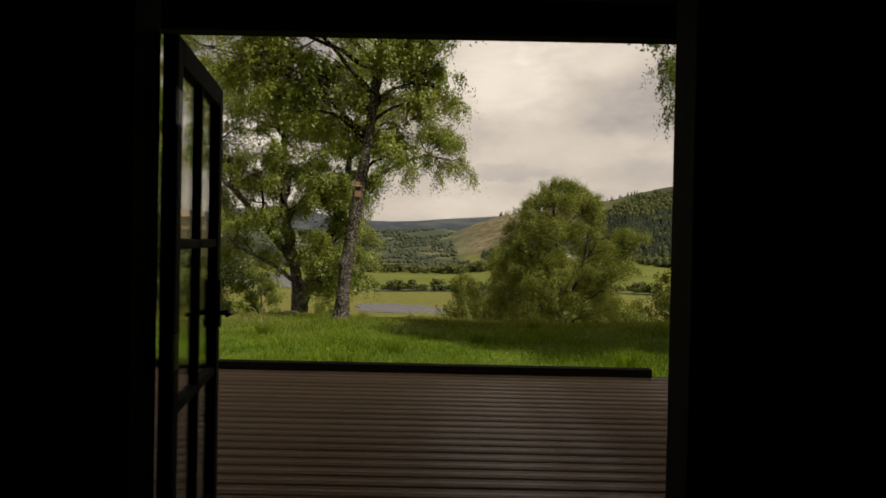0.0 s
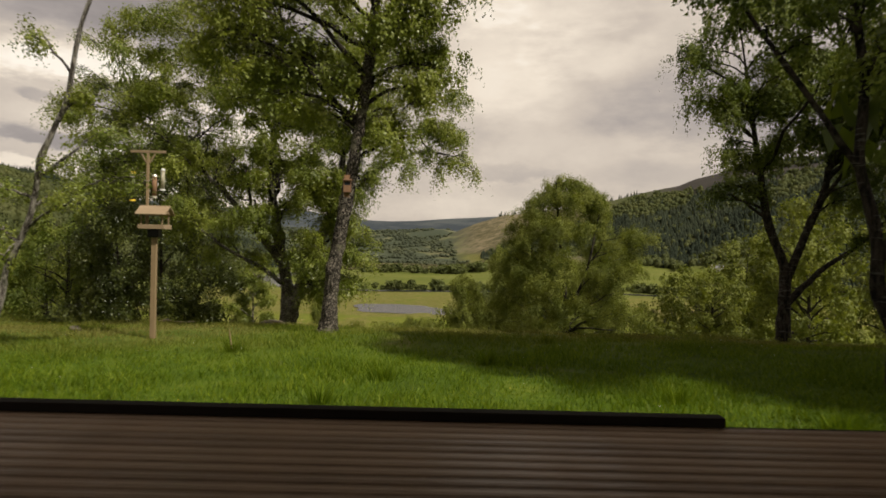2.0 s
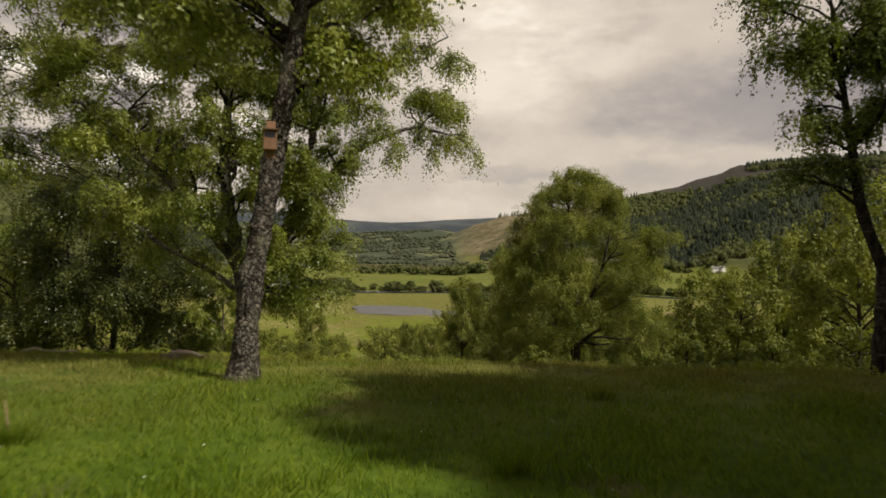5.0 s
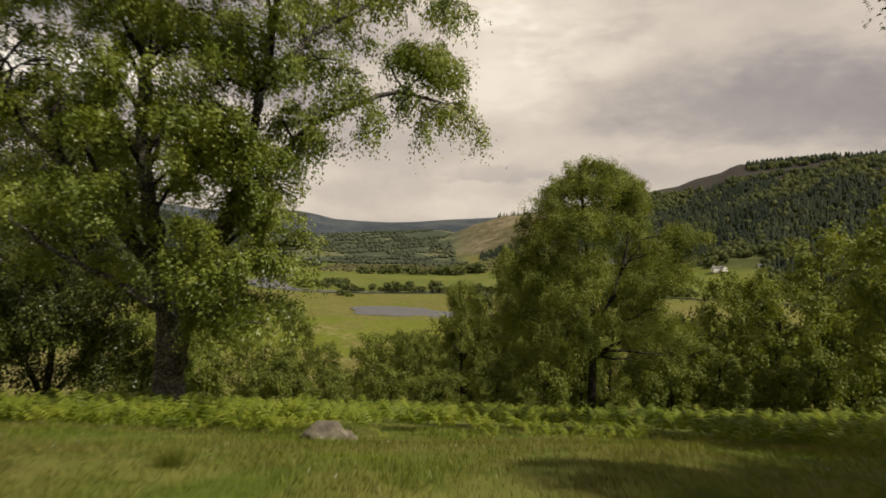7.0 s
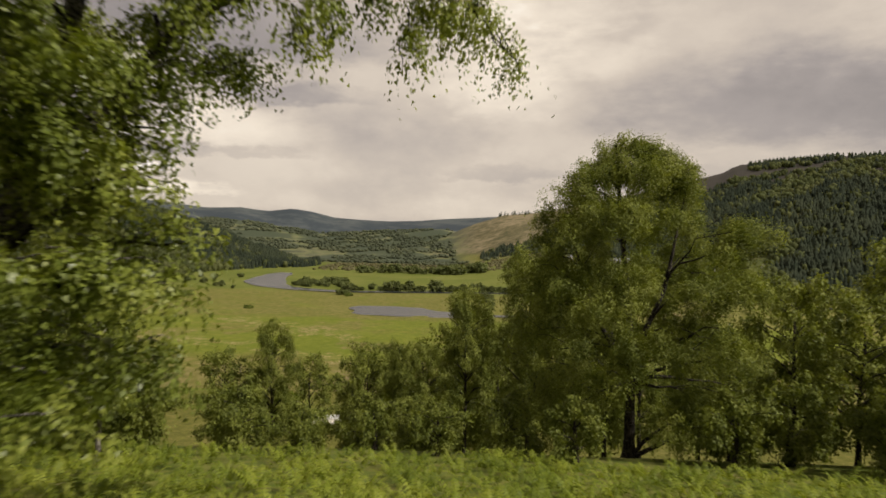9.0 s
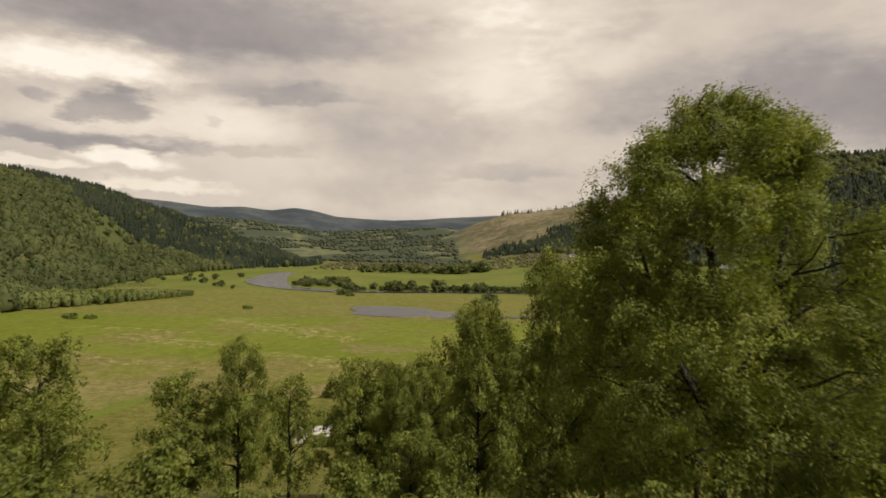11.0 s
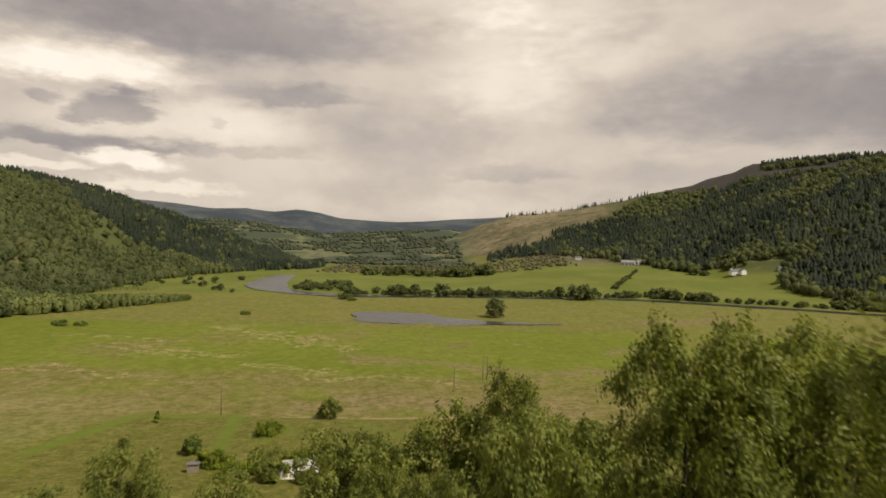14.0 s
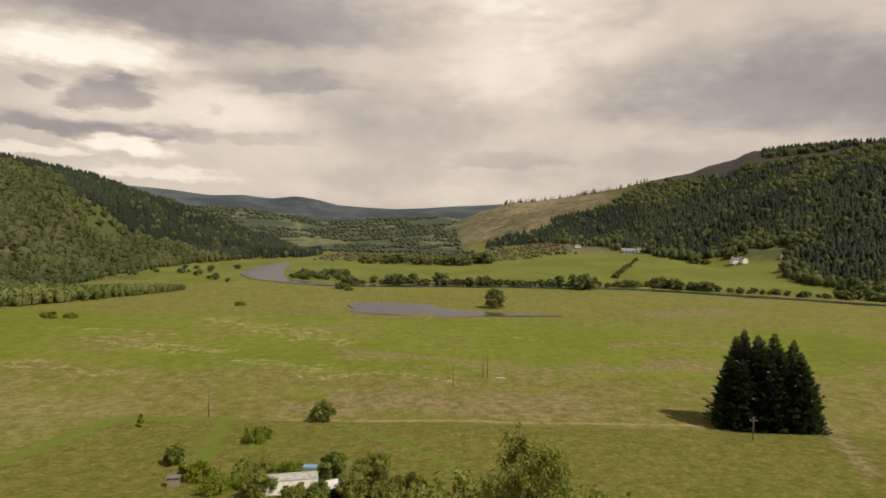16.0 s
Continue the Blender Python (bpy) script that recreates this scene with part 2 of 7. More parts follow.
DECK_WOOD = wood_material("deck_board", (0.136, 0.084, 0.047), (0.320, 0.212, 0.128), 0.66, 0, 1.0, 0.35, 0.44)
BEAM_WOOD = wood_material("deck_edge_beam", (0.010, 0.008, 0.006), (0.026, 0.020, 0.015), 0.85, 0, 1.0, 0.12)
POST_WOOD = wood_material("softwood_post", (0.165, 0.110, 0.058), (0.30, 0.215, 0.120), 0.75, 2)
FEEDER_WOOD = wood_material("feeder_board", (0.190, 0.130, 0.075), (0.34, 0.25, 0.155), 0.75, 0, 1.6)
NEST_WOOD = wood_material("nest_box_board", (0.15, 0.080, 0.042), (0.27, 0.155, 0.085), 0.8, 2, 1.6)
STOOL_WOOD = wood_material("stool_wood", (0.07, 0.05, 0.036), (0.15, 0.115, 0.086), 0.65, 0, 1.2)
# both nearly black: the shade of the unlit room is put into them
SHADED_PAINT = wood_material("shaded_frame_paint", (0.004, 0.0035, 0.0035), (0.007, 0.006, 0.006), 0.75, 2, 1.0, 0.12)
ROOM_WALL = wood_material("shaded_room_boards", (0.006, 0.005, 0.004), (0.010, 0.008, 0.006), 0.9, 2, 1.0, 0.05)
LOG_WOOD = wood_material("old_log", (0.15, 0.12, 0.09), (0.36, 0.30, 0.23), 0.85, 0)
POLE_WOOD = wood_material("pole_wood", (0.06, 0.048, 0.038), (0.13, 0.105, 0.085), 0.8, 2)


def plain_material(name, color, rough=0.6, metal=0.0, grain=30.0, amount=0.12):
    m, k = material(name)
    n = k.noise(coords(k), grain, 4.0)
    c = k.mix(k.maprange(n, 0.35, 0.65), tuple(q * (1 - amount) for q in color), tuple(min(1, q * (1 + amount)) for q in color))
    return finish(m, k, c, rough, n, 0.1, 0.003, metal)


IRON = plain_material("black_iron", (0.012, 0.012, 0.012), 0.4, 0.6)
TUBE_PLASTIC = plain_material("clear_feeder_tube", (0.36, 0.33, 0.24), 0.25)
YELLOW = plain_material("yellow_plastic", (0.62, 0.42, 0.03), 0.4)
GREEN_METAL = plain_material("feeder_base", (0.05, 0.05, 0.03), 0.5)
WHITE_WALL = plain_material("white_render", (0.72, 0.70, 0.66), 0.8, 0, 2.0, 0.08)
SLATE = plain_material("slate_roof", (0.13, 0.125, 0.125), 0.6, 0, 3.0, 0.2)
PALE_ROOF = plain_material("pale_metal_roof", (0.60, 0.58, 0.55), 0.45, 0, 2.0, 0.12)
CREAM = plain_material("cream_panel", (0.78, 0.73, 0.64), 0.6, 0, 2.0, 0.1)
WINDOW_DARK = plain_material("window_dark", (0.03, 0.034, 0.04), 0.15)
BARN_WALL = plain_material("grey_barn_wall", (0.26, 0.25, 0.23), 0.8, 0, 2.0, 0.1)
BARN_ROOF = plain_material("grey_barn_roof", (0.20, 0.20, 0.20), 0.6, 0, 2.0, 0.1)
BLUE_COVER = plain_material("blue_cover", (0.16, 0.27, 0.42), 0.6)


def rock_material():
    m, k = material("lichen_rock")
    co = coords(k)
    a, b = k.noise(co, 4.0, 7.0, 0.6), k.noise(co, 14.0, 5.0)
    c = k.ramp(a, (0.32, (0.055, 0.046, 0.034)), (0.55, (0.135, 0.112, 0.080)), (0.72, (0.25, 0.21, 0.16)))
    c = k.mix(k.maprange(b, 0.6, 0.7, 0.0, 0.6), c, (0.16, 0.17, 0.06))
    return finish(m, k, c, 0.9, a, 0.8, 0.04)


ROCK = rock_material()


def glass_material():
    m, k = material("pane_glass")
    g = k.add("ShaderNodeBsdfGlossy", Roughness=0.02)
    t = k.add("ShaderNodeBsdfTransparent", Color=(0.93, 0.95, 0.94, 1))
    face = k.add("ShaderNodeLayerWeight", Blend=0.5).outputs["Facing"]
    f = k.math("ADD", k.math("MULTIPLY", k.math("POWER", face, 4.0), 0.7), 0.04)
    x = k.add("ShaderNodeMixShader", Fac=f)
    m.node_tree.links.new(t.outputs[0], x.inputs[1])
    m.node_tree.links.new(g.outputs[0], x.inputs[2])
    out = k.add("ShaderNodeOutputMaterial")
    m.node_tree.links.new(x.outputs[0], out.inputs[0])
    return m


GLASS = glass_material()


def water_material():
    m, k = material("river_water")
    n = k.noise(coords(k), 0.5, 4.0)
    return finish(m, k, (0.026, 0.029, 0.031), 0.24, n, 0.6, 0.12, spec=0.12)


WATER = water_material()


def ground_material():
    m, k = material("meadow_ground")
    co = coords(k)
    sep = k.add("ShaderNodeSeparateXYZ", i0=co)
    x, y, z = sep.outputs
    # close range: lawn with clover, bare earth and moss
    fine = k.noise(co, 9.0, 6.0, 0.65)
    tuft = k.noise(co, 1.3, 5.0, 0.6)
    lawn = k.ramp(k.math("ADD", k.math("MULTIPLY", fine, 0.5), k.math("MULTIPLY", tuft, 0.5)),
                  (0.34, (0.034, 0.056, 0.004)), (0.5, (0.066, 0.108, 0.006)), (0.66, (0.125, 0.156, 0.016)))
    earth = k.maprange(k.noise(co, 0.55, 5.0, 0.6), 0.60, 0.70)
    lawn = k.mix(k.math("MULTIPLY", earth, 0.55), lawn, (0.150, 0.105, 0.062))
    worn = k.math('MULTIPLY', k.maprange(y, 10, 15), k.maprange(tuft, 0.40, 0.60, 0.20, 0.68))
    lawn = k.mix(worn, lawn, (0.165, 0.150, 0.040))
    # far range: lush green pasture, straw-coloured drifts of rushes, brown rough grass
    wide = k.add("ShaderNodeMapping", Vector=co, Scale=(0.9, 0.68, 0.3)).outputs[0]
    drift = k.noise(wide, 0.016, 6.0, 0.62)
    band = k.noise(wide, 0.060, 7.0, 0.70)
    mott = k.noise(wide, 0.24, 6.0, 0.74)
    speck = k.noise(co, 1.1, 6.0, 0.80)
    clod = k.noise(co, 0.42, 6.0, 0.75)
    xw = k.math("ADD", x, k.math("ADD", k.math("MULTIPLY", k.math("SUBTRACT", band, 0.5), 90.0), k.math("MULTIPLY", k.math("SUBTRACT", mott, 0.5), 16.0)))
    yw = k.math("ADD", y, k.math("ADD", k.math("MULTIPLY", k.math("SUBTRACT", k.noise(wide, 0.045, 6.0, 0.7), 0.5), 64.0), k.math("MULTIPLY", k.math("SUBTRACT", clod, 0.5), 12.0)))

    def along(x0, y0, x1, y1, half, px=xw, py=yw):
        """1 on a line from x0, y0 to x1, y1, fading out at its half width."""
        dx, dy = x1 - x0, y1 - y0
        ax, ay = k.math("SUBTRACT", px, x0), k.math("SUBTRACT", py, y0)
        t = k.math("DIVIDE", k.math("ADD", k.math("MULTIPLY", ax, dx), k.math("MULTIPLY", ay, dy)), dx * dx + dy * dy, clamp=True)
        ex, ey = k.math("SUBTRACT", ax, k.math("MULTIPLY", t, dx)), k.math("SUBTRACT", ay, k.math("MULTIPLY", t, dy))
        dist = k.math("SQRT", k.math("ADD", k.math("MULTIPLY", ex, ex), k.math("MULTIPLY", ey, ey)))
        return k.maprange(dist, half, half * 0.3, 0.0, 1.0)

    def all_along(*lines):
        out = along(*lines[0])
        for line in lines[1:]:
            out = k.math("MAXIMUM", out, along(*line))
        return out

    lush = k.ramp(k.math("ADD", k.math("MULTIPLY", mott, 0.45), k.math("ADD", k.math("MULTIPLY", clod, 0.3), k.math("MULTIPLY", drift, 0.25))),
                  (0.42, (0.090, 0.110, 0.008)), (0.5, (0.118, 0.136, 0.013)), (0.58, (0.150, 0.160, 0.022)))
    coarse = k.ramp(k.math("ADD", k.math("MULTIPLY", mott, 0.34), k.math("ADD", k.math("MULTIPLY", clod, 0.33), k.math("MULTIPLY", speck, 0.33))),
                    (0.42, (0.074, 0.074, 0.012)), (0.48, (0.122, 0.112, 0.024)), (0.53, (0.158, 0.134, 0.044)), (0.60, (0.235, 0.190, 0.085)))
    straw = k.mix(k.maprange(speck, 0.42, 0.58), (0.150, 0.118, 0.040), (0.38, 0.300, 0.165))
    rusty = k.mix(k.maprange(clod, 0.42, 0.58), (0.110, 0.082, 0.030), (0.210, 0.158, 0.082))
    # brown rough grass between the terrace edge and the lush ground, and along the far side
    zone = k.math("MULTIPLY", k.maprange(yw, 272, 250), k.maprange(yw, 186, 200))
    zone = k.math("MAXIMUM", zone, k.math("MULTIPLY", k.maprange(yw, 392, 412), 0.75))
    zone = k.math("MAXIMUM", zone, k.math("MULTIPLY", k.maprange(drift, 0.53, 0.60), 0.8))
    field = k.mix(k.math("MULTIPLY", zone, k.maprange(band, 0.34, 0.52, 0.35, 1.0)), lush, coarse)
    brown = all_along((-32, 297, 0, 285, 13), (0, 285, 41, 271, 14), (41, 271, 92, 292, 12), (-29, 225, 32, 223, 15), (128, 463, 186, 490, 24), (70, 330, 140, 345, 10))
    field = k.mix(k.math("MULTIPLY", k.math("MULTIPLY", brown, k.maprange(clod, 0.38, 0.52)), 0.75), field, rusty)
    pale = all_along((-114, 387, -58, 341, 15), (-58, 341, -43, 311, 9), (-135, 313, -81, 290, 8), (-68, 279, -44, 270, 7), (-150, 257, -95, 250, 7), (30, 364, 48, 342, 6), (-175, 342, -120, 330, 5), (-40, 262, 5, 255, 6))
    field = k.mix(k.math("MULTIPLY", k.math("MULTIPLY", pale, k.maprange(k.math("ADD", k.math("MULTIPLY", clod, 0.4), k.math("MULTIPLY", mott, 0.6)), 0.47, 0.56)), 0.75), field, straw)
    corner = k.math("MULTIPLY", k.math("MULTIPLY", k.maprange(xw, -66, -92), k.maprange(yw, 238, 214)), k.maprange(yw, 150, 172))
    field = k.mix(k.math("MULTIPLY", corner, 0.7), field, k.mix(k.maprange(clod, 0.40, 0.58), (0.118, 0.108, 0.029), (0.215, 0.178, 0.078)))
    # the near pasture below the terrace edge: tussocky olive grass, mown paths
    near_ = k.ramp(k.math("ADD", k.math("MULTIPLY", clod, 0.45), k.math("MULTIPLY", speck, 0.55)), (0.40, (0.058, 0.062, 0.008)), (0.49, (0.100, 0.098, 0.016)), (0.57, (0.150, 0.134, 0.034)), (0.63, (0.21, 0.175, 0.07)))
    field = k.mix(k.math("MULTIPLY", k.maprange(y, 204, 199), k.maprange(xw, -86, -72, 0.3, 1.0)), field, near_)
    mown = k.math("MAXIMUM", along(-81, 166, -76, 199, 3.2, x, y), k.math("MAXIMUM", along(-76, 199, -50, 201, 2.5, x, y), along(-51, 200, -45, 170, 2.6, x, y)))
    mown = k.math("MAXIMUM", mown, k.math("MAXIMUM", along(-25, 199, 2, 166, 1.4, x, y), along(-42, 186, -36, 184, 8, xw, yw)))
    field = k.mix(k.math("MULTIPLY", mown, 0.75), field, k.mix(mott, (0.078, 0.112, 0.010), (0.120, 0.150, 0.018)))
    lip = k.math("MULTIPLY", along(-40, 202, 66, 208, 1.6, x, y), k.maprange(clod, 0.35, 0.55))
    field = k.mix(k.math("MULTIPLY", lip, 0.7), field, (0.270, 0.215, 0.095))
    rut = k.math("MAXIMUM", along(94, 215, 78, 168, 3.0, x, y), along(116, 256, 174, 308, 7.0))
    field = k.mix(k.math("MULTIPLY", rut, k.maprange(clod, 0.35, 0.55, 0.2, 0.75)), field, rusty)
    # grazed fields across the river
    grazed = k.math("MULTIPLY", k.maprange(y, 590, 630), k.maprange(y, 1350, 1150))
    field = k.mix(k.math("MULTIPLY", grazed, 0.75), field, k.mix(k.maprange(drift, 0.42, 0.58), (0.088, 0.112, 0.014), (0.122, 0.138, 0.026)))
    # hill ground: grassy woodland floor, brown cleared slopes, heather on the tops
    hn = k.noise(co, 0.006, 6.0, 0.65)
    hf = k.noise(co, 0.05, 6.0, 0.75)
    moor = k.ramp(k.math("ADD", k.math("MULTIPLY", hn, 0.5), k.math("MULTIPLY", hf, 0.5)), (0.43, (0.070, 0.066, 0.030)), (0.5, (0.138, 0.114, 0.060)), (0.57, (0.215, 0.172, 0.105)))
    floor_ = k.mix(hf, (0.040, 0.050, 0.014), (0.090, 0.098, 0.030))
    floor_ = k.mix(k.math("MULTIPLY", k.maprange(hn, 0.52, 0.60), 0.6), floor_, (0.150, 0.130, 0.060))
    side = k.math("DIVIDE", x, y)
    wooded = k.math("MAXIMUM", k.maprange(side, -0.14, -0.20), k.maprange(side, 0.20, 0.28))
    heath = k.math("MULTIPLY", k.maprange(side, 0.28, 0.36), k.maprange(z, 108, 128))
    hill = k.mix(wooded, moor, floor_)
    hill = k.mix(heath, hill, k.mix(hf, (0.030, 0.027, 0.024), (0.060, 0.051, 0.041)))
    field = k.mix(k.maprange(z, -27, -17), field, hill)
    head = k.math("MULTIPLY", k.maprange(y, 1150, 1350), k.maprange(side, 0.06, 0.0))
    plot = k.noise(k.add("ShaderNodeMapping", Vector=co, Scale=(1.0, 0.55, 0.0)).outputs[0], 0.0075, 3.0, 0.5)
    mosaic = k.ramp(plot, (0.40, (0.046, 0.058, 0.034)), (0.52, (0.060, 0.070, 0.040)), (0.545, (0.125, 0.134, 0.056)), (0.59, (0.160, 0.150, 0.078)), (0.62, (0.060, 0.070, 0.040)))
    field = k.mix(head, field, k.mix(k.math("MULTIPLY", k.maprange(hf, 0.40, 0.60), 0.5), mosaic, (0.052, 0.060, 0.034)))
    # far hills tinted blue-grey with distance: haze put into the colour
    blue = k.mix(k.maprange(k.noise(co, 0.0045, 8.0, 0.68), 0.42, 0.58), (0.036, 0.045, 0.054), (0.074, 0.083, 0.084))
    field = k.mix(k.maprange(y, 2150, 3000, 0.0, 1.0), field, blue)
    c = k.mix(k.maprange(y, 30, 90), lawn, field)
    bump = k.math("ADD", fine, tuft)
    return finish(m, k, c, 0.95, bump, 0.6, 0.05, spec=0.15)


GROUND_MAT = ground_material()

# ---- mesh helpers ----
def mesh_from(name, verts, faces, mat=None, smooth=False):
    """A mesh from arrays: verts (n, 3), faces (m, 3 or 4)."""
    verts, faces = np.asarray(verts, np.float32), np.asarray(faces, np.int32)
    me = bpy.data.meshes.new(name)
    n, c = faces.shape
    me.vertices.add(len(verts))
    me.vertices.foreach_set("co", verts.ravel())
    me.loops.add(n * c)
    me.loops.foreach_set("vertex_index", faces.ravel())
    me.polygons.add(n)
    me.polygons.foreach_set("loop_start", np.arange(0, n * c, c, dtype=np.int32))
    me.polygons.foreach_set("use_smooth", np.full(n, smooth, dtype=bool))
    me.update(calc_edges=True)
    if mat:
        me.materials.append(mat)
    return me


def part(name, data, mat, parent, label="", smooth=False):
    """One mesh object, from a bmesh or a mesh, under a thing or a part."""
    if isinstance(data, bmesh.types.BMesh):
        me = bpy.data.meshes.new(name)
        data.to_mesh(me)
        data.free()
        if smooth:
            me.polygons.foreach_set("use_smooth", np.ones(len(me.polygons), dtype=bool))
    else:
        me = data
    if mat is not None and not me.materials:
        me.materials.append(mat)
    ob = new(name, me)
    if parent is not None:
        ob.parent = parent
    if label:
        tagged(ob, label)
    return ob


def thing(name, label, category, at=(0, 0, 0), turn=0.0, group="", kind=""):
    ob = new(name)
    ob.empty_display_size = 0.2
    ob.matrix_basis = pose(*at, 0, 0, turn)
    return tagged(ob, label, category, group, kind)


def box(bm, x0, x1, y0, y1, z0, z1, bevel=0.0, m=None):
    """A box with softened edges added to bm."""
    made = bmesh.ops.create_cube(bm, size=1.0)["verts"]
    t = Matrix.Translation(((x0 + x1) / 2, (y0 + y1) / 2, (z0 + z1) / 2)) @ Matrix.Diagonal((x1 - x0, y1 - y0, z1 - z0, 1))
    bmesh.ops.transform(bm, matrix=(m @ t) if m else t, verts=made)
    if bevel:
        edges = list({e for v in made for e in v.link_edges})
        bmesh.ops.bevel(bm, geom=edges, offset=bevel, segments=2, affect="EDGES", profile=0.6)
    return bm


def boxed(x0, x1, y0, y1, z0, z1, bevel=0.004):
    return box(bmesh.new(), x0, x1, y0, y1, z0, z1, bevel)


def rod(bm, a, b, r0, r1=None, sides=10):
    a, b = Vector(a), Vector(b)
    r1 = r0 if r1 is None else r1
    turn = (b - a).to_track_quat("Z", "Y").to_matrix().to_4x4()
    bmesh.ops.create_cone(bm, cap_ends=True, segments=sides, radius1=r0, radius2=r1, depth=(b - a).length,
                          matrix=Matrix.Translation((a + b) / 2) @ turn)
    return bm


def tubes(paths, sides=6):
    """Tapered tubes along paths, a list of (points (n, 3), radii (n,)). Returns verts, faces."""
    vs, fs, off = [], [], 0
    ang = np.arange(sides) * 2 * np.pi / sides
    for pts, rad in paths:
        pts, rad = np.asarray(pts, float), np.asarray(rad, float)
        d = np.gradient(pts, axis=0)
        d /= np.linalg.norm(d, axis=1, keepdims=True) + 1e-9
        ref = np.where(np.abs(d[:, 2:3]) > 0.9, [[1.0, 0, 0]], [[0, 0, 1.0]])
        a = np.cross(d, ref)
        a /= np.linalg.norm(a, axis=1, keepdims=True) + 1e-9
        b = np.cross(d, a)
        ring = pts[:, None] + rad[:, None, None] * (np.cos(ang)[None, :, None] * a[:, None] + np.sin(ang)[None, :, None] * b[:, None])
        n = len(pts)
        vs.append(ring.reshape(-1, 3))
        i = (np.arange(n - 1)[:, None] * sides + np.arange(sides)[None]).ravel()
        j = (np.arange(n - 1)[:, None] * sides + (np.arange(sides)[None] + 1) % sides).ravel()
        fs.append(np.stack([i, j, j + sides, i + sides], 1) + off)
        off += n * sides
    return np.concatenate(vs), np.concatenate(fs)


# ---- the ground: one sheet from the cabin to the hills ----
PROFILE_Y = [-80, 0, 6.7, 13, 16.5, 20, 22, 25, 28, 32, 45, 65, 85, 105, 130, 155, 205, 300, 480, 600, 730, 1300, 5000]
PROFILE_Z = [1.6, -0.30, -0.20, -0.28, -0.60, -1.40, -2.0, -2.6, -3.4, -4.5, -7.4, -14.5, -22, -29, -35.5, -39, -41.5, -43, -45.5, -45, -44, -41, -36]
HUB = (-0.35, 42.4, 3.26)
# hills round the valley by azimuth (tangent): distance of the foot, of the crest, and the crest's rise
HILL_A = [-1.60, -1.05, -0.68, -0.594, -0.534, -0.478, -0.423, -0.38, -0.336, -0.293, -0.25, -0.215, -0.15, -0.02, 0.023, 0.049, 0.091, 0.134, 0.176, 0.227, 0.261, 0.286, 0.32, 0.362, 0.387, 0.429, 0.454, 0.513, 0.597, 0.675, 1.05, 1.60]
HILL_F = [240, 330, 450, 555, 635, 715, 795, 860, 918, 960, 1000, 1035, 1250, 1350, 1350, 1330, 1290, 1210, 1135, 1060, 1010, 975, 945, 910, 890, 840, 815, 775, 720, 660, 480, 320]
HILL_R = [640, 760, 898, 975, 1035, 1098, 1152, 1183, 1197, 1193, 1180, 1162, 1400, 1800, 1900, 1900, 1900, 1900, 1900, 1878, 1860, 1846, 1828, 1806, 1787, 1742, 1716, 1658, 1576, 1500, 1200, 1000]
HILL_E = [0.1045, 0.0945, 0.0750, 0.0645, 0.0560, 0.0402, 0.0283, 0.0140, 0.0010, -0.0145, -0.0275, -0.0395, -0.0231, 0.0000, 0.0181, 0.0298, 0.0436, 0.0478, 0.0536, 0.0626, 0.0687, 0.0750, 0.0825, 0.0895, 0.0995, 0.1085, 0.1196, 0.1234, 0.1266, 0.1270, 0.1355, 0.1372]
FAR_A = [-1.6, -0.7, -0.468, -0.424, -0.364, -0.312, -0.269, -0.231, -0.2, -0.166, -0.123, -0.08, -0.037, 0.006, 0.079, 0.14, 0.5, 1.6]
FAR_E = [0.0576, 0.0576, 0.0494, 0.0472, 0.0416, 0.0442, 0.0400, 0.0446, 0.0406, 0.0332, 0.0311, 0.0297, 0.0317, 0.0362, 0.0413, 0.042, 0.0476, 0.0476]
MID_A = [-1.6, -0.7, -0.46, -0.356, -0.3, -0.244, -0.19, -0.158, -0.1, -0.05, 0.0, 0.03, 0.14, 0.5, 1.6]
MID_E = [0.01, 0.01, 0.022, 0.026, 0.024, 0.017, 0.010, 0.011, 0.015, 0.017, 0.020, 0.015, 0.005, 0.01, 0.01]


def smooth_steps(v, xs, ys):
    """Interpolation that eases between its points a little."""
    return (np.interp(v, xs, ys) * 2 + np.interp(v * 1.03, xs, ys) + np.interp(v * 0.97, xs, ys)) / 4


def waves(x, y, scale, seed=0):
    """Smooth uneven waves in -1..1."""
    out = 0
    for i, (a, b, p) in enumerate(((1.0, 0.37, 0.3), (-0.61, 1.13, 1.9), (1.71, -0.83, 4.1), (0.47, 1.93, 2.7), (-2.3, 1.4, 0.9))):
        out = out + np.sin((a * x + b * y) / scale + p + seed * 1.7) / (1.4 + 0.35 * i)
    return out / 2.6


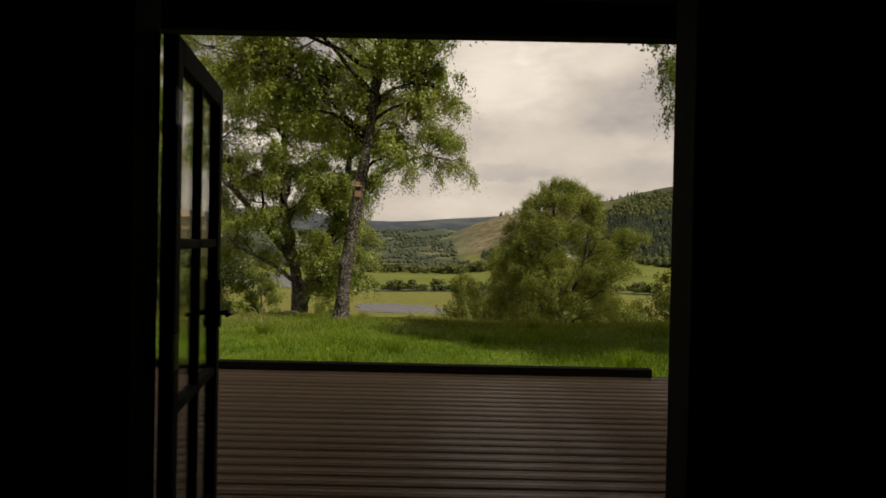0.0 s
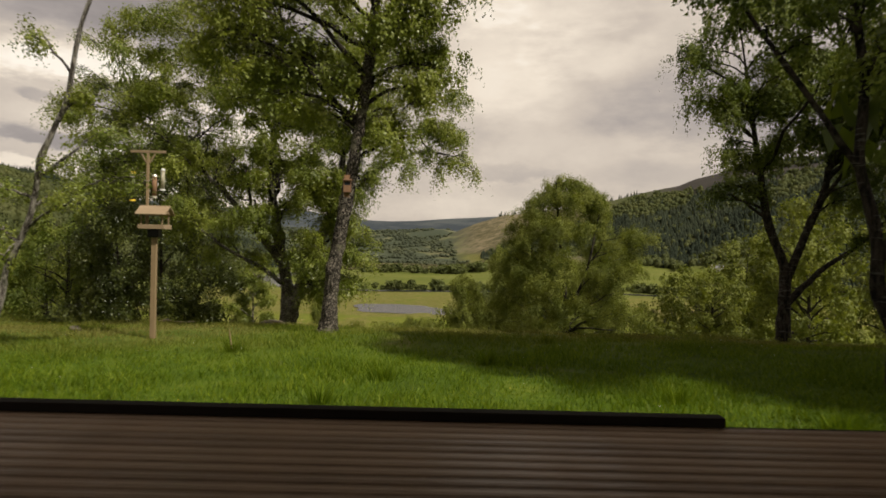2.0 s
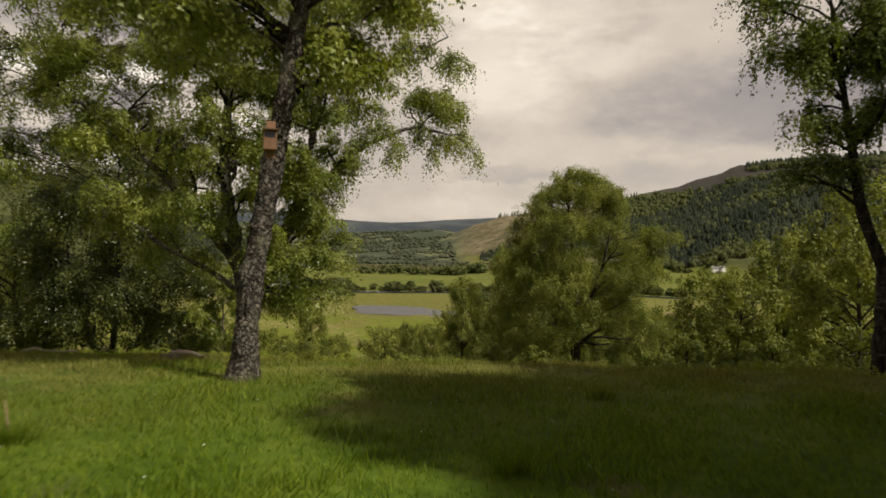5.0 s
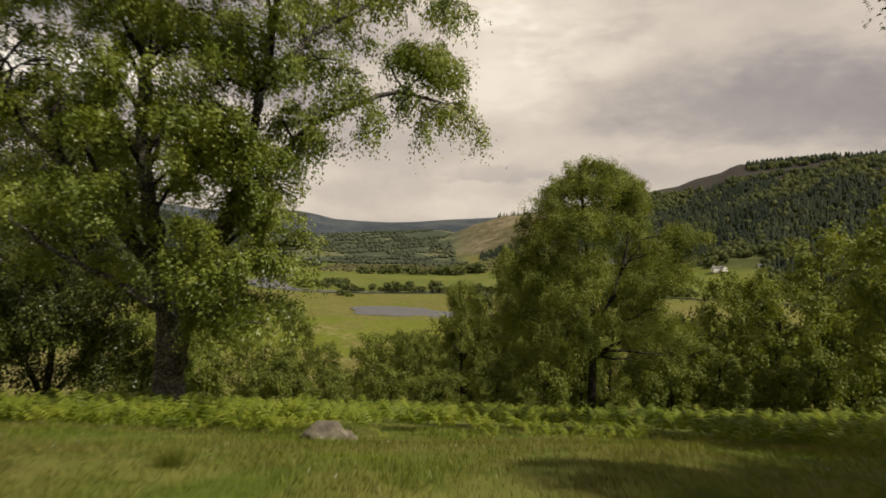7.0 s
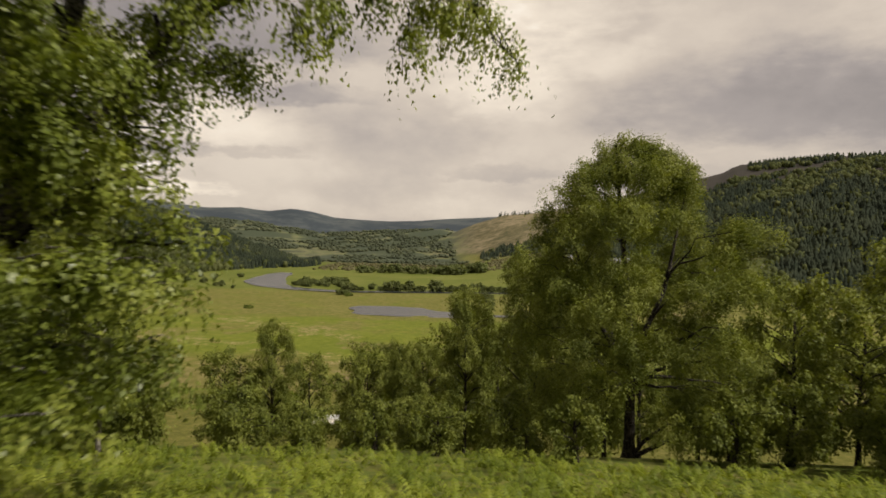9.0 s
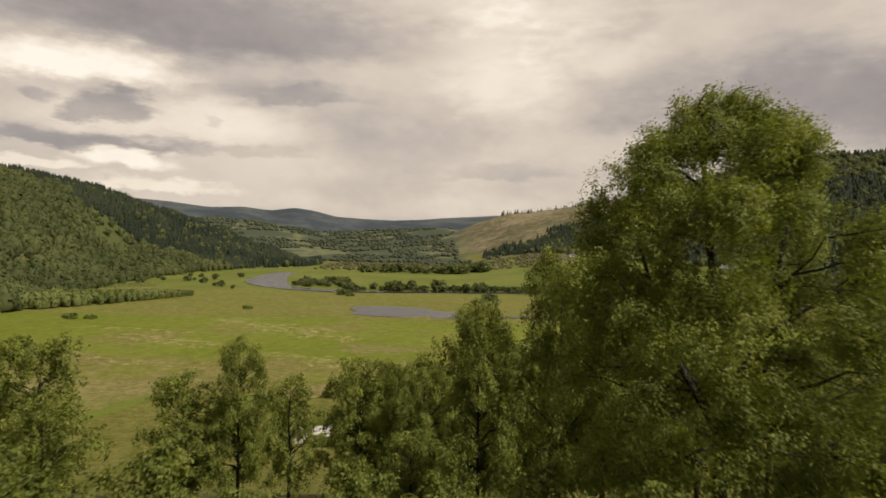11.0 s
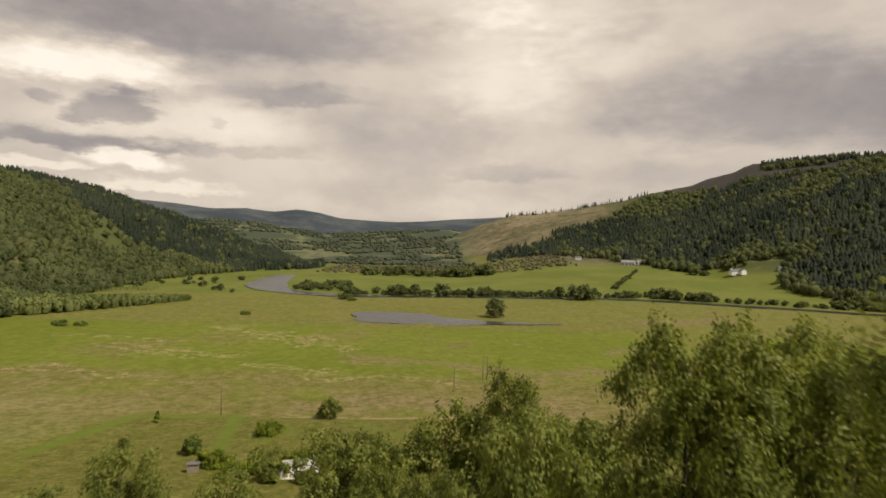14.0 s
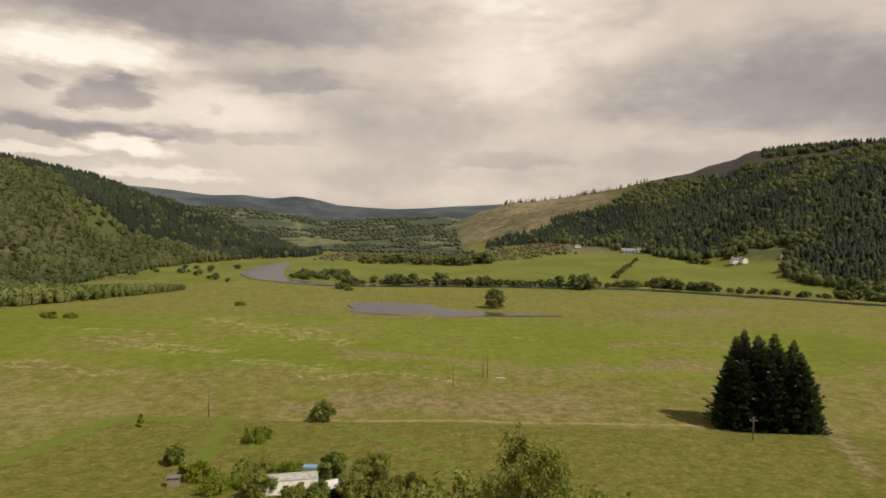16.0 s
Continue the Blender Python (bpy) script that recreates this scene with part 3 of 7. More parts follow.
def height(x, y):
    x, y = np.asarray(x, float), np.asarray(y, float)
    z = smooth_steps(y, PROFILE_Y, PROFILE_Z)
    # the lawn tips gently down to the right, the slope below it keeps its line
    lawn = np.clip((26 - y) / 12, 0, 1)
    z = z - lawn * 0.02 * np.clip(x - 2, 0, 12) * np.clip((y - 6) / 10, 0, 1)
    z = z + np.clip((y - 7) / 6, 0, 1) * np.clip((60 - y) / 30, 0, 1) * 0.10 * waves(x, y, 1.5)
    z = z + np.clip((y - 25) / 40, 0, 1) * np.clip((1500 - y) / 700, 0, 1) * 0.35 * waves(x, y, 11)
    # fields rise beyond the river, towards the farms
    z = z + np.clip(y - 655, 0, 420) * 0.062 * np.clip((x - 20) / 150, 0, 1)
    # a low terrace edge in the near field
    z = z + 1.6 * np.clip((204 - 0.02 * x - y) / 8, 0, 1) * np.clip((x + 60) / 50, 0, 1) * np.clip((y - 110) / 40, 0, 1)
    dx, dy = x - HUB[0], np.maximum(y - HUB[1], 1.0)
    dist, a = np.hypot(dx, dy), np.clip(dx / dy, -1.6, 1.6)
    F, R, E = np.interp(a, HILL_A, HILL_F), np.interp(a, HILL_A, HILL_R), np.interp(a, HILL_A, HILL_E)
    top = HUB[2] + E * R / np.sqrt(1 + a * a) * np.sqrt(1 + a * a)
    s = np.clip((dist - F) / np.maximum(R - F, 50), 0, 1)
    rough = waves(x, y, 60) * 5 * s * (1 - s) * 2 + waves(x, y, 17, 3) * 1.5 * s
    hill = z + (top - z) * (0.55 * s + 0.45 * s * s * (3 - 2 * s)) + rough
    hill = hill - np.clip(dist - R, 0, 800) * 0.05
    z = np.where((dist > F) & (y > HUB[1] + 5), np.maximum(z - np.clip(dist - R, 0, 10) * 4, hill), z)
    for near, crest, way, table, wob in ((1350, 2300, MID_A, MID_E, 9), (2400, 3800, FAR_A, FAR_E, 16)):
        e = np.interp(a, way, table) * crest + HUB[2]
        s = np.clip((dist - near) / (crest - near), 0, 1)
        far = -36 + (e + 36) * s * s * (3 - 2 * s) + wob * waves(x, y, 190, 5) * s * (1 - 0.8 * s)
        far = far - np.clip(dist - crest, 0, 900) * 0.04
        z = np.where((dist > near) & (y > HUB[1]), np.maximum(z, far), z)
    return z


def build_ground():
    ys = np.concatenate([np.arange(-80, 4, 4.0), np.arange(4, 32, 0.5), np.arange(32, 130, 2.5), np.arange(130, 620, 6.0),
                         np.arange(620, 2000, 14.0), np.arange(2000, 4700, 40.0)])
    half = np.where(ys < 40, 60.0, 60 + (ys - 40) * 1.12)
    u = np.linspace(-1, 1, 181)
    u = np.sign(u) * (0.35 * np.abs(u) + 0.65 * np.abs(u) ** 2)
    x = half[:, None] * u[None]
    y = np.repeat(ys[:, None], len(u), 1)
    v = np.stack([x, y, height(x, y)], -1).reshape(-1, 3)
    n, w = len(ys), len(u)
    i = (np.arange(n - 1)[:, None] * w + np.arange(w - 1)[None]).ravel()
    f = np.stack([i, i + 1, i + w + 1, i + w], 1)
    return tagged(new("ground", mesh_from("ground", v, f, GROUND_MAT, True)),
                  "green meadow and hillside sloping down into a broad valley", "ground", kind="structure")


build_ground()


def ribbon(name, label, line, mat, lift=0.45):
    """A flat sheet of water along a centre line of (x, y, half width)."""
    pts = np.array(line, float)
    t = np.linspace(0, len(pts) - 1, len(pts) * 12)
    c = np.stack([np.interp(t, np.arange(len(pts)), pts[:, i]) for i in range(3)], 1)
    for _ in range(40):
        c[1:-1] = (c[:-2] + 2 * c[1:-1] + c[2:]) / 4
    d = np.gradient(c[:, :2], axis=0)
    d /= np.linalg.norm(d, axis=1, keepdims=True)
    nrm = np.stack([-d[:, 1], d[:, 0]], 1)
    wob = 1 + 0.07 * np.sin(t * 2.1) + 0.04 * np.sin(t * 5.3 + 1)
    rows = [c[:, :2] + nrm * (s * c[:, 2] * wob)[:, None] for s in (-1, -0.5, 0, 0.5, 1)]
    level = smooth_steps(c[:, 1], PROFILE_Y, PROFILE_Z) + lift
    v = np.concatenate([np.column_stack([r, level]) for r in rows])
    n = len(t)
    f = [[k * n + i, k * n + i + 1, (k + 1) * n + i + 1, (k + 1) * n + i] for k in range(4) for i in range(n - 1)]
    return tagged(new(name, mesh_from(name, v, f, mat, True)), label, "water", kind="structure")


# ---- the cabin: a dark room, its double door standing open ----
W0, W1, JL, JR, LINTEL = 1.72, 1.86, -0.815, 0.645, 2.02
PORCH_Z = 2.235


def build_cabin():
    def setting(name, label, cat, *b):
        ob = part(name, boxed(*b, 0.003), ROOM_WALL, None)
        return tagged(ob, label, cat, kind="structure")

    setting("floor", "boarded cabin floor with its shade in the colour", "floor", -3.2, 3.2, -4.0, W1, -0.12, -0.004)
    setting("ceiling", "boarded cabin ceiling with its shade in the colour", "ceiling", -3.2, 3.2, -4.0, W1, 2.42, 2.55)
    setting("wall_south", "boarded back wall of the cabin with its shade in the colour", "wall", -3.2, 3.2, -4.12, -4.003, -0.12, 3.256)
    setting("wall_west", "boarded side wall of the cabin with its shade in the colour", "wall", -3.32, -3.203, -4.12, W1, -0.12, 3.256)
    setting("wall_east", "boarded side wall of the cabin with its shade in the colour", "wall", 3.203, 3.32, -4.12, W1, -0.12, 3.256)
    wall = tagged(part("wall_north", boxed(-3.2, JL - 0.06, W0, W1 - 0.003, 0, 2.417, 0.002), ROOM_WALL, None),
                  "boarded wall round the open double door with its shade in the colour", "wall", kind="structure")
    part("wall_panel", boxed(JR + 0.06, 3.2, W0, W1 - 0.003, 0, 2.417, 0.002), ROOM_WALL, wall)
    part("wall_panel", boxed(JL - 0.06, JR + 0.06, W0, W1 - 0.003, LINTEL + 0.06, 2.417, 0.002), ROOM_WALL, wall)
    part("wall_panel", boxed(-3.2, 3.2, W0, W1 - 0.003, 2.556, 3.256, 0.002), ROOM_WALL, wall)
    fr = thing("door_frame", "painted timber frame of the open double door, shade in its colour", "door frame", kind="structure")
    part("jamb", boxed(JL - 0.058, JL, W0 - 0.01, W1 + 0.01, 0.002, LINTEL + 0.058), SHADED_PAINT, fr)
    part("jamb", boxed(JR, JR + 0.058, W0 - 0.01, W1 + 0.01, 0.002, LINTEL + 0.058), SHADED_PAINT, fr)
    part("head", boxed(JL + 0.002, JR - 0.002, W0 - 0.01, W1 + 0.01, LINTEL, LINTEL + 0.056), SHADED_PAINT, fr)
    part("threshold", boxed(JL + 0.002, JR - 0.002, W0 - 0.02, W1 + 0.03, -0.003, 0.022), SHADED_PAINT, fr)
    # carried out over the deck, above the view, to keep sun off the boards
    roof = tagged(part("cabin_roof", boxed(-5.6, 8.2, -4.4, 5.33, 3.26, 3.40, 0.01), SHADED_PAINT, None),
                  "dark cabin roof extended unseen over the deck to shade it", "roof", kind="structure")
    part("eave_beam", boxed(-5.6, 8.2, 5.332, 5.42, 3.22, 3.42, 0.006), SHADED_PAINT, roof)
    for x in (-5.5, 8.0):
        part("eave_post", boxed(x, x + 0.1, 5.33, 5.42, -0.3, 3.218, 0.006), SHADED_PAINT, roof)
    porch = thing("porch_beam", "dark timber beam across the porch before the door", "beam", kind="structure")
    part("header", boxed(-2.9, 2.9, 2.86, 2.95, PORCH_Z, PORCH_Z + 0.22, 0.006), SHADED_PAINT, porch)
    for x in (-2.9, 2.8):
        part("porch_post", boxed(x, x + 0.1, 2.86, 2.95, 0.004, PORCH_Z - 0.003, 0.006), SHADED_PAINT, porch)
    return roof


LEAF_W, LEAF_T, LEAF_B, LEAF_H = 0.72, 0.044, 0.03, 1.91


def door_leaf(name, at, turn, side, hinges=True):
    """A glazed leaf, hinged at its origin and running along +x; side: -1 or 1, where the handle's plate faces."""
    leaf = thing(name, "painted glazed double door leaf standing open, shade in its colour", "door", at, turn, kind="structure")
    h0, h1, st, rail = LEAF_B, LEAF_H, 0.062, 0.075
    t = LEAF_T / 2
    part("stile", boxed(0, st, -t, t, h0, h1, 0.005), SHADED_PAINT, leaf)
    part("stile", boxed(LEAF_W - st, LEAF_W, -t, t, h0, h1, 0.005), SHADED_PAINT, leaf)
    part("top_rail", boxed(st + 0.001, LEAF_W - st - 0.001, -t, t, h1 - rail, h1, 0.005), SHADED_PAINT, leaf)
    part("bottom_rail", boxed(st + 0.001, LEAF_W - st - 0.001, -t, t, h0, h0 + 0.12, 0.005), SHADED_PAINT, leaf)
    mid = LEAF_W / 2
    lo, hi = h0 + 0.12, h1 - rail
    rows = [lo, 0.33, 0.82, 1.31, hi]
    part("mullion", boxed(mid - 0.014, mid + 0.014, -t * 0.8, t * 0.8, lo, hi, 0.006), SHADED_PAINT, leaf)
    for z in rows[1:4]:
        for a, b in ((st, mid - 0.015), (mid + 0.015, LEAF_W - st)):
            part("glazing_bar", boxed(a, b, -t * 0.8, t * 0.8, z - 0.016, z + 0.016, 0.006), SHADED_PAINT, leaf)
    for z0, z1 in zip(rows, rows[1:]):
        for a, b in ((st, mid - 0.014), (mid + 0.014, LEAF_W - st)):
            p = part("pane", boxed(a, b, -0.003, 0.003, z0 + 0.012, z1 - 0.012, 0), GLASS, leaf, "clear glass pane")
            p.visible_shadow = False
    for s in (-1, 1):
        plate = part("lock_plate", boxed(LEAF_W - 0.055, LEAF_W - 0.012, s * (t + 0.005) - 0.004, s * (t + 0.005) + 0.004, 0.985, 1.17, 0.003), IRON, leaf, "black iron lock plate")
        bm = rod(bmesh.new(), (LEAF_W - 0.034, s * t, 1.04), (LEAF_W - 0.034, s * (t + 0.055), 1.04), 0.010)
        rod(bm, (LEAF_W - 0.027, s * (t + 0.05), 1.04), (LEAF_W - 0.147, s * (t + 0.05), 1.043), 0.010, 0.008)
        part("handle", bm, IRON, plate, "black iron lever handle", True)
    for z in (1.00, 1.70) if hinges else ():
        bm = boxed(-0.045, 0.03, -side * t - 0.006, -side * t + 0.006, z - 0.05, z + 0.05, 0.002)
        rod(bm, (-0.03, -side * t, z - 0.055), (-0.03, -side * t, z + 0.055), 0.009)
        part("hinge", bm, IRON, leaf, "black iron hinge")
    return leaf


# ---- the deck ----
DECK_Y0, DECK_Y1, DECK_L, DECK_R = 1.92, 6.80, -6.4, 5.6


def build_deck():
    deck = thing("deck", "brown weathered timber deck of long grooved boards", "deck", kind="structure")
    pitch = 0.15
    n = int((DECK_Y1 - DECK_Y0) / pitch)
    bm = bmesh.new()
    # a board with rounded shoulders and two shallow grooves along its face
    w, prof = pitch - 0.024, []
    prof += [(0, -0.028), (0, -0.012), (0.004, -0.005), (0.014, 0)]
    for g in range(2):
        c = 0.034 + g * (w - 0.068)
        prof += [(c - 0.006, 0), (c - 0.003, -0.004), (c + 0.003, -0.004), (c + 0.006, 0)]
    prof += [(w - 0.014, 0), (w - 0.004, -0.005), (w, -0.012), (w, -0.028)]
    ends = []
    for x in (DECK_L, DECK_R):
        ends.append([bm.verts.new((x, py, pz)) for py, pz in prof])
    for i in range(len(prof) - 1):
        bm.faces.new((ends[0][i], ends[0][i + 1], ends[1][i + 1], ends[1][i]))
    bm.faces.new(ends[0][::-1])
    bm.faces.new(ends[1])
    bmesh.ops.recalc_face_normals(bm, faces=bm.faces)
    me = bpy.data.meshes.new("deck_board")
    bm.to_mesh(me)
    bm.free()
    me.materials.append(DECK_WOOD)
    rnd = random.Random(4)
    for i in range(n):
        b = new("deck_board", me)
        b.parent = deck
        b.matrix_basis = pose(rnd.uniform(-0.01, 0.01), DECK_Y0 + i * pitch, rnd.uniform(-0.002, 0.002), rnd.uniform(-0.3, 0.3), 0, 0)
    part("fascia", boxed(DECK_L, DECK_R, DECK_Y0 + n * pitch - 0.004, DECK_Y0 + n * pitch + 0.02, -0.24, -0.006, 0.003), BEAM_WOOD, deck)
    # near-black slab under all boards, so their gaps read as deep shade
    part("bearer", boxed(DECK_L + 0.05, DECK_R - 0.05, DECK_Y0 + 0.05, DECK_Y1 - 0.1, -0.3, -0.032, 0.003), BEAM_WOOD, deck)
    return deck


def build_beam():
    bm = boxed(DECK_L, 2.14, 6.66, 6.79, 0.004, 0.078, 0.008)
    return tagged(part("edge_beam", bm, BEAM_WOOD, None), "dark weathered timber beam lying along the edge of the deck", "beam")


build_cabin()
door_leaf("door_1", (-0.788, W1 + 0.01, 0), 99, 1)
door_leaf("door_2", (0.690, W1 + 0.02, 0), 48, -1, False)
build_deck()
build_beam()

POND = [(-62, 463, 3), (-59, 464, 16), (-52, 464, 26), (-40, 459, 31), (-26, 448, 27), (-13, 441, 23), (0, 437, 18), (13, 436, 13), (24, 436, 8.5), (37, 436, 5.5), (53, 437, 3.8), (70, 438, 1.0)]
RIVER = [(-205, 880, 8), (-204, 850, 14), (-200, 800, 17), (-194, 745, 20), (-182, 690, 20), (-160, 645, 15), (-125, 619, 11), (-92, 608, 9), (-40, 616, 9), (40, 630, 8), (120, 642, 7), (175, 640, 10), (215, 620, 8), (260, 600, 8), (340, 552, 9), (420, 520, 9)]
ribbon("pond", "grey still pond reflecting the cloudy sky", POND, WATER)
ribbon("river", "grey winding river on the valley floor", RIVER, WATER)

# ---- trees ----
def leaf_tris(rng, pts, size, hang=0.5, long=1.35, out=None):
    """Small pointed leaves at pts, one triangle each. Returns verts, faces."""
    n = len(pts)
    nrm = rng.normal(size=(n, 3))
    if out is None:
        nrm[:, 2] = np.abs(nrm[:, 2]) * 0.8 + 0.15
    else:
        # leaves of a spray turn outwards and up, to the light
        nrm = 0.34 * nrm + 0.90 * np.clip(out, -1.2, 1.2)
        nrm[:, 2] = nrm[:, 2] * 0.8 + 0.25
    nrm /= np.linalg.norm(nrm, axis=1, keepdims=True)
    ax = rng.normal(size=(n, 3))
    ax[:, 2] -= hang * 2
    ax -= nrm * (ax * nrm).sum(1, keepdims=True)
    ax /= np.linalg.norm(ax, axis=1, keepdims=True) + 1e-9
    side = np.cross(nrm, ax)
    s = (size * rng.uniform(0.65, 1.25, n))[:, None]
    skew = rng.uniform(-0.2, 0.2, n)[:, None]
    v = np.stack([pts + side * s * 0.52 + ax * s * skew, pts + ax * s * long, pts - side * s * 0.52 - ax * s * skew], 1)
    return v.reshape(-1, 3), np.arange(n * 3).reshape(-1, 3)


def enrich(clumps, rng, k=2, spread=0.85, small=(0.45, 0.75)):
    """Smaller clumps round the given ones, for an uneven outline."""
    out = [tuple(c) for c in clumps]
    for c in clumps:
        for _ in range(k):
            d = rng.normal(size=3)
            d /= np.linalg.norm(d)
            f = rng.uniform(*small)
            out.append((c[0] + d[0] * c[3] * spread, c[1] + d[1] * c[4] * spread, c[2] + d[2] * c[5] * spread, c[3] * f, c[4] * f, c[5] * f * 1.15))
    return out


def gnarl(verts, amount, scale, seed):
    """Pushes a bark mesh in and out unevenly."""
    v = np.array(verts)
    ph = np.array([0.3, 1.1, 2.3]) * (seed + 1)
    q = v * scale
    n = np.sin(q[:, 0] * 5 + np.sin(q[:, 2] * 3.1 + ph[0]) * 2) * np.sin(q[:, 2] * 2.3 + np.sin(q[:, 1] * 6 + ph[1]) * 2) + 0.6 * np.sin(q[:, 2] * 9 + q[:, 0] * 11 + ph[2]) * np.sin(q[:, 1] * 13)
    c = v.copy()
    c[:, :2] += amount * n[:, None] * np.stack([np.cos(ph[0] + q[:, 1] * 9), np.sin(ph[0] + q[:, 0] * 9)], 1)
    return c


def plated(stem, seed, amount, sides=44, step=0.035, top=6.5):
    """A trunk with raised bark plates and furrows between them. Returns verts, faces."""
    p, r = stem
    run = np.concatenate([[0], np.cumsum(np.linalg.norm(np.diff(p, axis=0), axis=1))])
    s = np.concatenate([np.arange(0, min(top, run[-1]), step), np.linspace(min(top, run[-1]), run[-1], 30)[1:]])
    q = np.stack([np.interp(s, run, p[:, i]) for i in range(3)], 1)
    v, f = tubes([(q, np.interp(s, run, r))], sides)
    mid = np.repeat(q, sides, axis=0)
    out = v - mid
    out /= np.linalg.norm(out, axis=1, keepdims=True) + 1e-9
    push = np.empty(len(v))
    for i, (x, y, z) in enumerate(v):
        c = Vector((x * 13 + seed, y * 13, z * 7.5 + 0.8 * math.sin(x * 20 + z * 3)))
        d, _ = noise.voronoi(c)
        plate = min(1.0, (d[1] - d[0]) * 2.6)
        push[i] = plate - 0.55 + 0.55 * noise.noise(c * 0.33) + 0.35 * noise.noise(c * 2.6)
    return v + out * (push * amount)[:, None], f


def curve(a, b, rise, n, rng, wobble=0.05):
    """A limb from a to b that leaves a with a lift and wanders a little."""
    a, b = np.asarray(a, float), np.asarray(b, float)
    t = np.linspace(0, 1, n)[:, None]
    mid = (a + b) / 2 + np.array([0, 0, rise])
    p = (1 - t) ** 2 * a + 2 * t * (1 - t) * mid + t * t * b
    w = np.cumsum(rng.normal(size=(n, 3)), axis=0) * wobble * np.linalg.norm(b - a) / n
    w -= w[-1] * t
    w[0] = 0
    return p + w


def grow(name, label, trunks, clumps, leaves, size, bark, foliage, seed, droop=0.5, strands=7, category="tree", base=(0, 0, 0), limb=0.32,
         lift=0.25, fill=0.75, group="", far=False, rough=0.02, light=False, limbs=1.0, loose=0.045, plates=0.0, limb_bark=None):
    """A tree. trunks: list of (points, base radius, top radius); clumps: (x, y, z, rx, ry, rz) of its foliage; all from its foot.
    leaves: number of leaves; droop: length of the hanging twigs."""
    rng = np.random.default_rng(seed)
    clumps = np.asarray(clumps, float)
    wood, twigs, spots, outs = [], [], [], []
    stems = []
    for pts, r0, r1 in trunks:
        pts = np.asarray(pts, float)
        t = np.linspace(0, len(pts) - 1, len(pts) * (3 if far else 9 if light else 14))
        p = np.stack([np.interp(t, np.arange(len(pts)), pts[:, i]) for i in range(3)], 1)
        for _ in range(4 if far else 14):
            p[1:-1] = (p[:-2] + 2 * p[1:-1] + p[2:]) / 4
        u = t / t[-1]
        r = r0 + (r1 - r0) * u ** 0.8 + r0 * 0.5 * np.exp(-p[:, 2] / (r0 * 1.6))
        r = r * (1 + 0.05 * np.sin(p[:, 2] * 2.1 + seed))
        stems.append((p, r))
    weights = clumps[:, 3] * clumps[:, 4] * clumps[:, 5]
    weights = weights ** 0.8 / (weights ** 0.8).sum()
    for c, wgt in zip(clumps, weights):
        centre, rad = c[:3], c[3:]
        # the limb leaves the stem below the clump
        best, spread_ = None, rng.uniform(0.5, 1.9)
        for p, r in stems:
            flat = np.hypot(*(p[:, :2] - centre[:2]).T)
            want = centre[2] - limb * flat * spread_ - 0.25 * rad[2]
            score = np.abs(p[:, 2] - want) + 0.6 * flat + (p[:, 2] < 0.22 * p[-1, 2]) * 3
            i = int(np.argmin(score))
            if best is None or score[i] < best[0]:
                best = (score[i], p[i], r[i])
        a, ra = best[1], best[2]
        end = centre + rng.normal(size=3) * rad * 0.2
        L = np.linalg.norm(end - a)
        nl = 6 if light else 9
        line = curve(a, end, L * lift, nl, rng, 0.22)
        r0 = min(ra * 0.62, 0.015 + 0.022 * L)
        if rng.random() < limbs:
            wood.append((line, np.linspace(r0, 0.012, nl)))
        nsub = int(6 + 10 * (rad.mean() ** 1.2))
        n_leaf = int(leaves * wgt)
        per = max(1, n_leaf // nsub)
        for _ in range(nsub):
            d = rng.normal(size=3)
            d /= np.linalg.norm(d)
            d[2] = abs(d[2]) * 0.9 - 0.35 if rng.random() < fill else d[2]
            tip = centre + d * rad * rng.uniform(0.55, 1.05)
            s = line[rng.integers(nl // 2, nl)]
            l2 = np.linalg.norm(tip - s)
            sub = curve(s, tip, 0.18 * l2, 6, rng, 0.3)
            if not far and rng.random() < (0.15 if light else 0.35):
                twigs.append((sub[::1 if not light else 2], np.linspace(0.012 + 0.006 * l2, 0.004, 6)[::1 if not light else 2]))
            # hanging strands along the outer part of the branchlet, leaves close along each
            k = max(2, strands + rng.integers(-2, 3))
            k = max(3, min(k, per // 7)) if per >= 21 else k
            m = max(1, per // k)
            along = rng.uniform(0.22, 1.0, k) ** 0.8
            at = np.stack([np.interp(along * 5, np.arange(6), sub[:, i]) for i in range(3)], 1) + rng.normal(size=(k, 3)) * 0.10 * rad.mean() * [1, 1, 0.5]
            drop = droop * rng.uniform(0.2, 1.15, k) * (0.6 + 0.4 * rad[2])
            lean = rng.normal(size=(k, 1, 3)) * [0.30, 0.30, 0.0] + 0.25 * d * [1, 1, 0]
            u = (np.arange(m) + rng.random((k, m))) / m
            u = u[..., None]
            pts = at[:, None] + drop[:, None, None] * (lean * u * (1.4 - 0.6 * u) + np.array([0, 0, -1.0]) * u ** 1.35)
            pts = (pts + rng.normal(size=(k, m, 3)) * loose * (1.15 - 0.5 * u)).reshape(-1, 3)
            spots.append(pts)
            outs.append((pts - centre - np.array([0, 0, -0.25 * droop])) / (rad + 0.3 * droop))
            if not far and not light and rng.random() < 0.25:
                twigs.append((np.stack([sub[4], at[0], at[0] + np.array([0, 0, -0.9]) * drop[0]]), [0.005, 0.003, 0.002]))
    tree = thing(name, label, category, base, group=group)
    v, f = leaf_tris(rng, np.concatenate(spots), size, 0.6, 1.35, np.concatenate(outs))
    if far:
        v1, f1 = tubes(stems + [(w[0][::3], w[1][::3]) for w in wood[::4]], 4)
        part("trunk", mesh_from("trunk", v1, f1, bark, True), bark, tree)
        part("crown", mesh_from("crown", v, f, foliage), foliage, tree)
        return tree
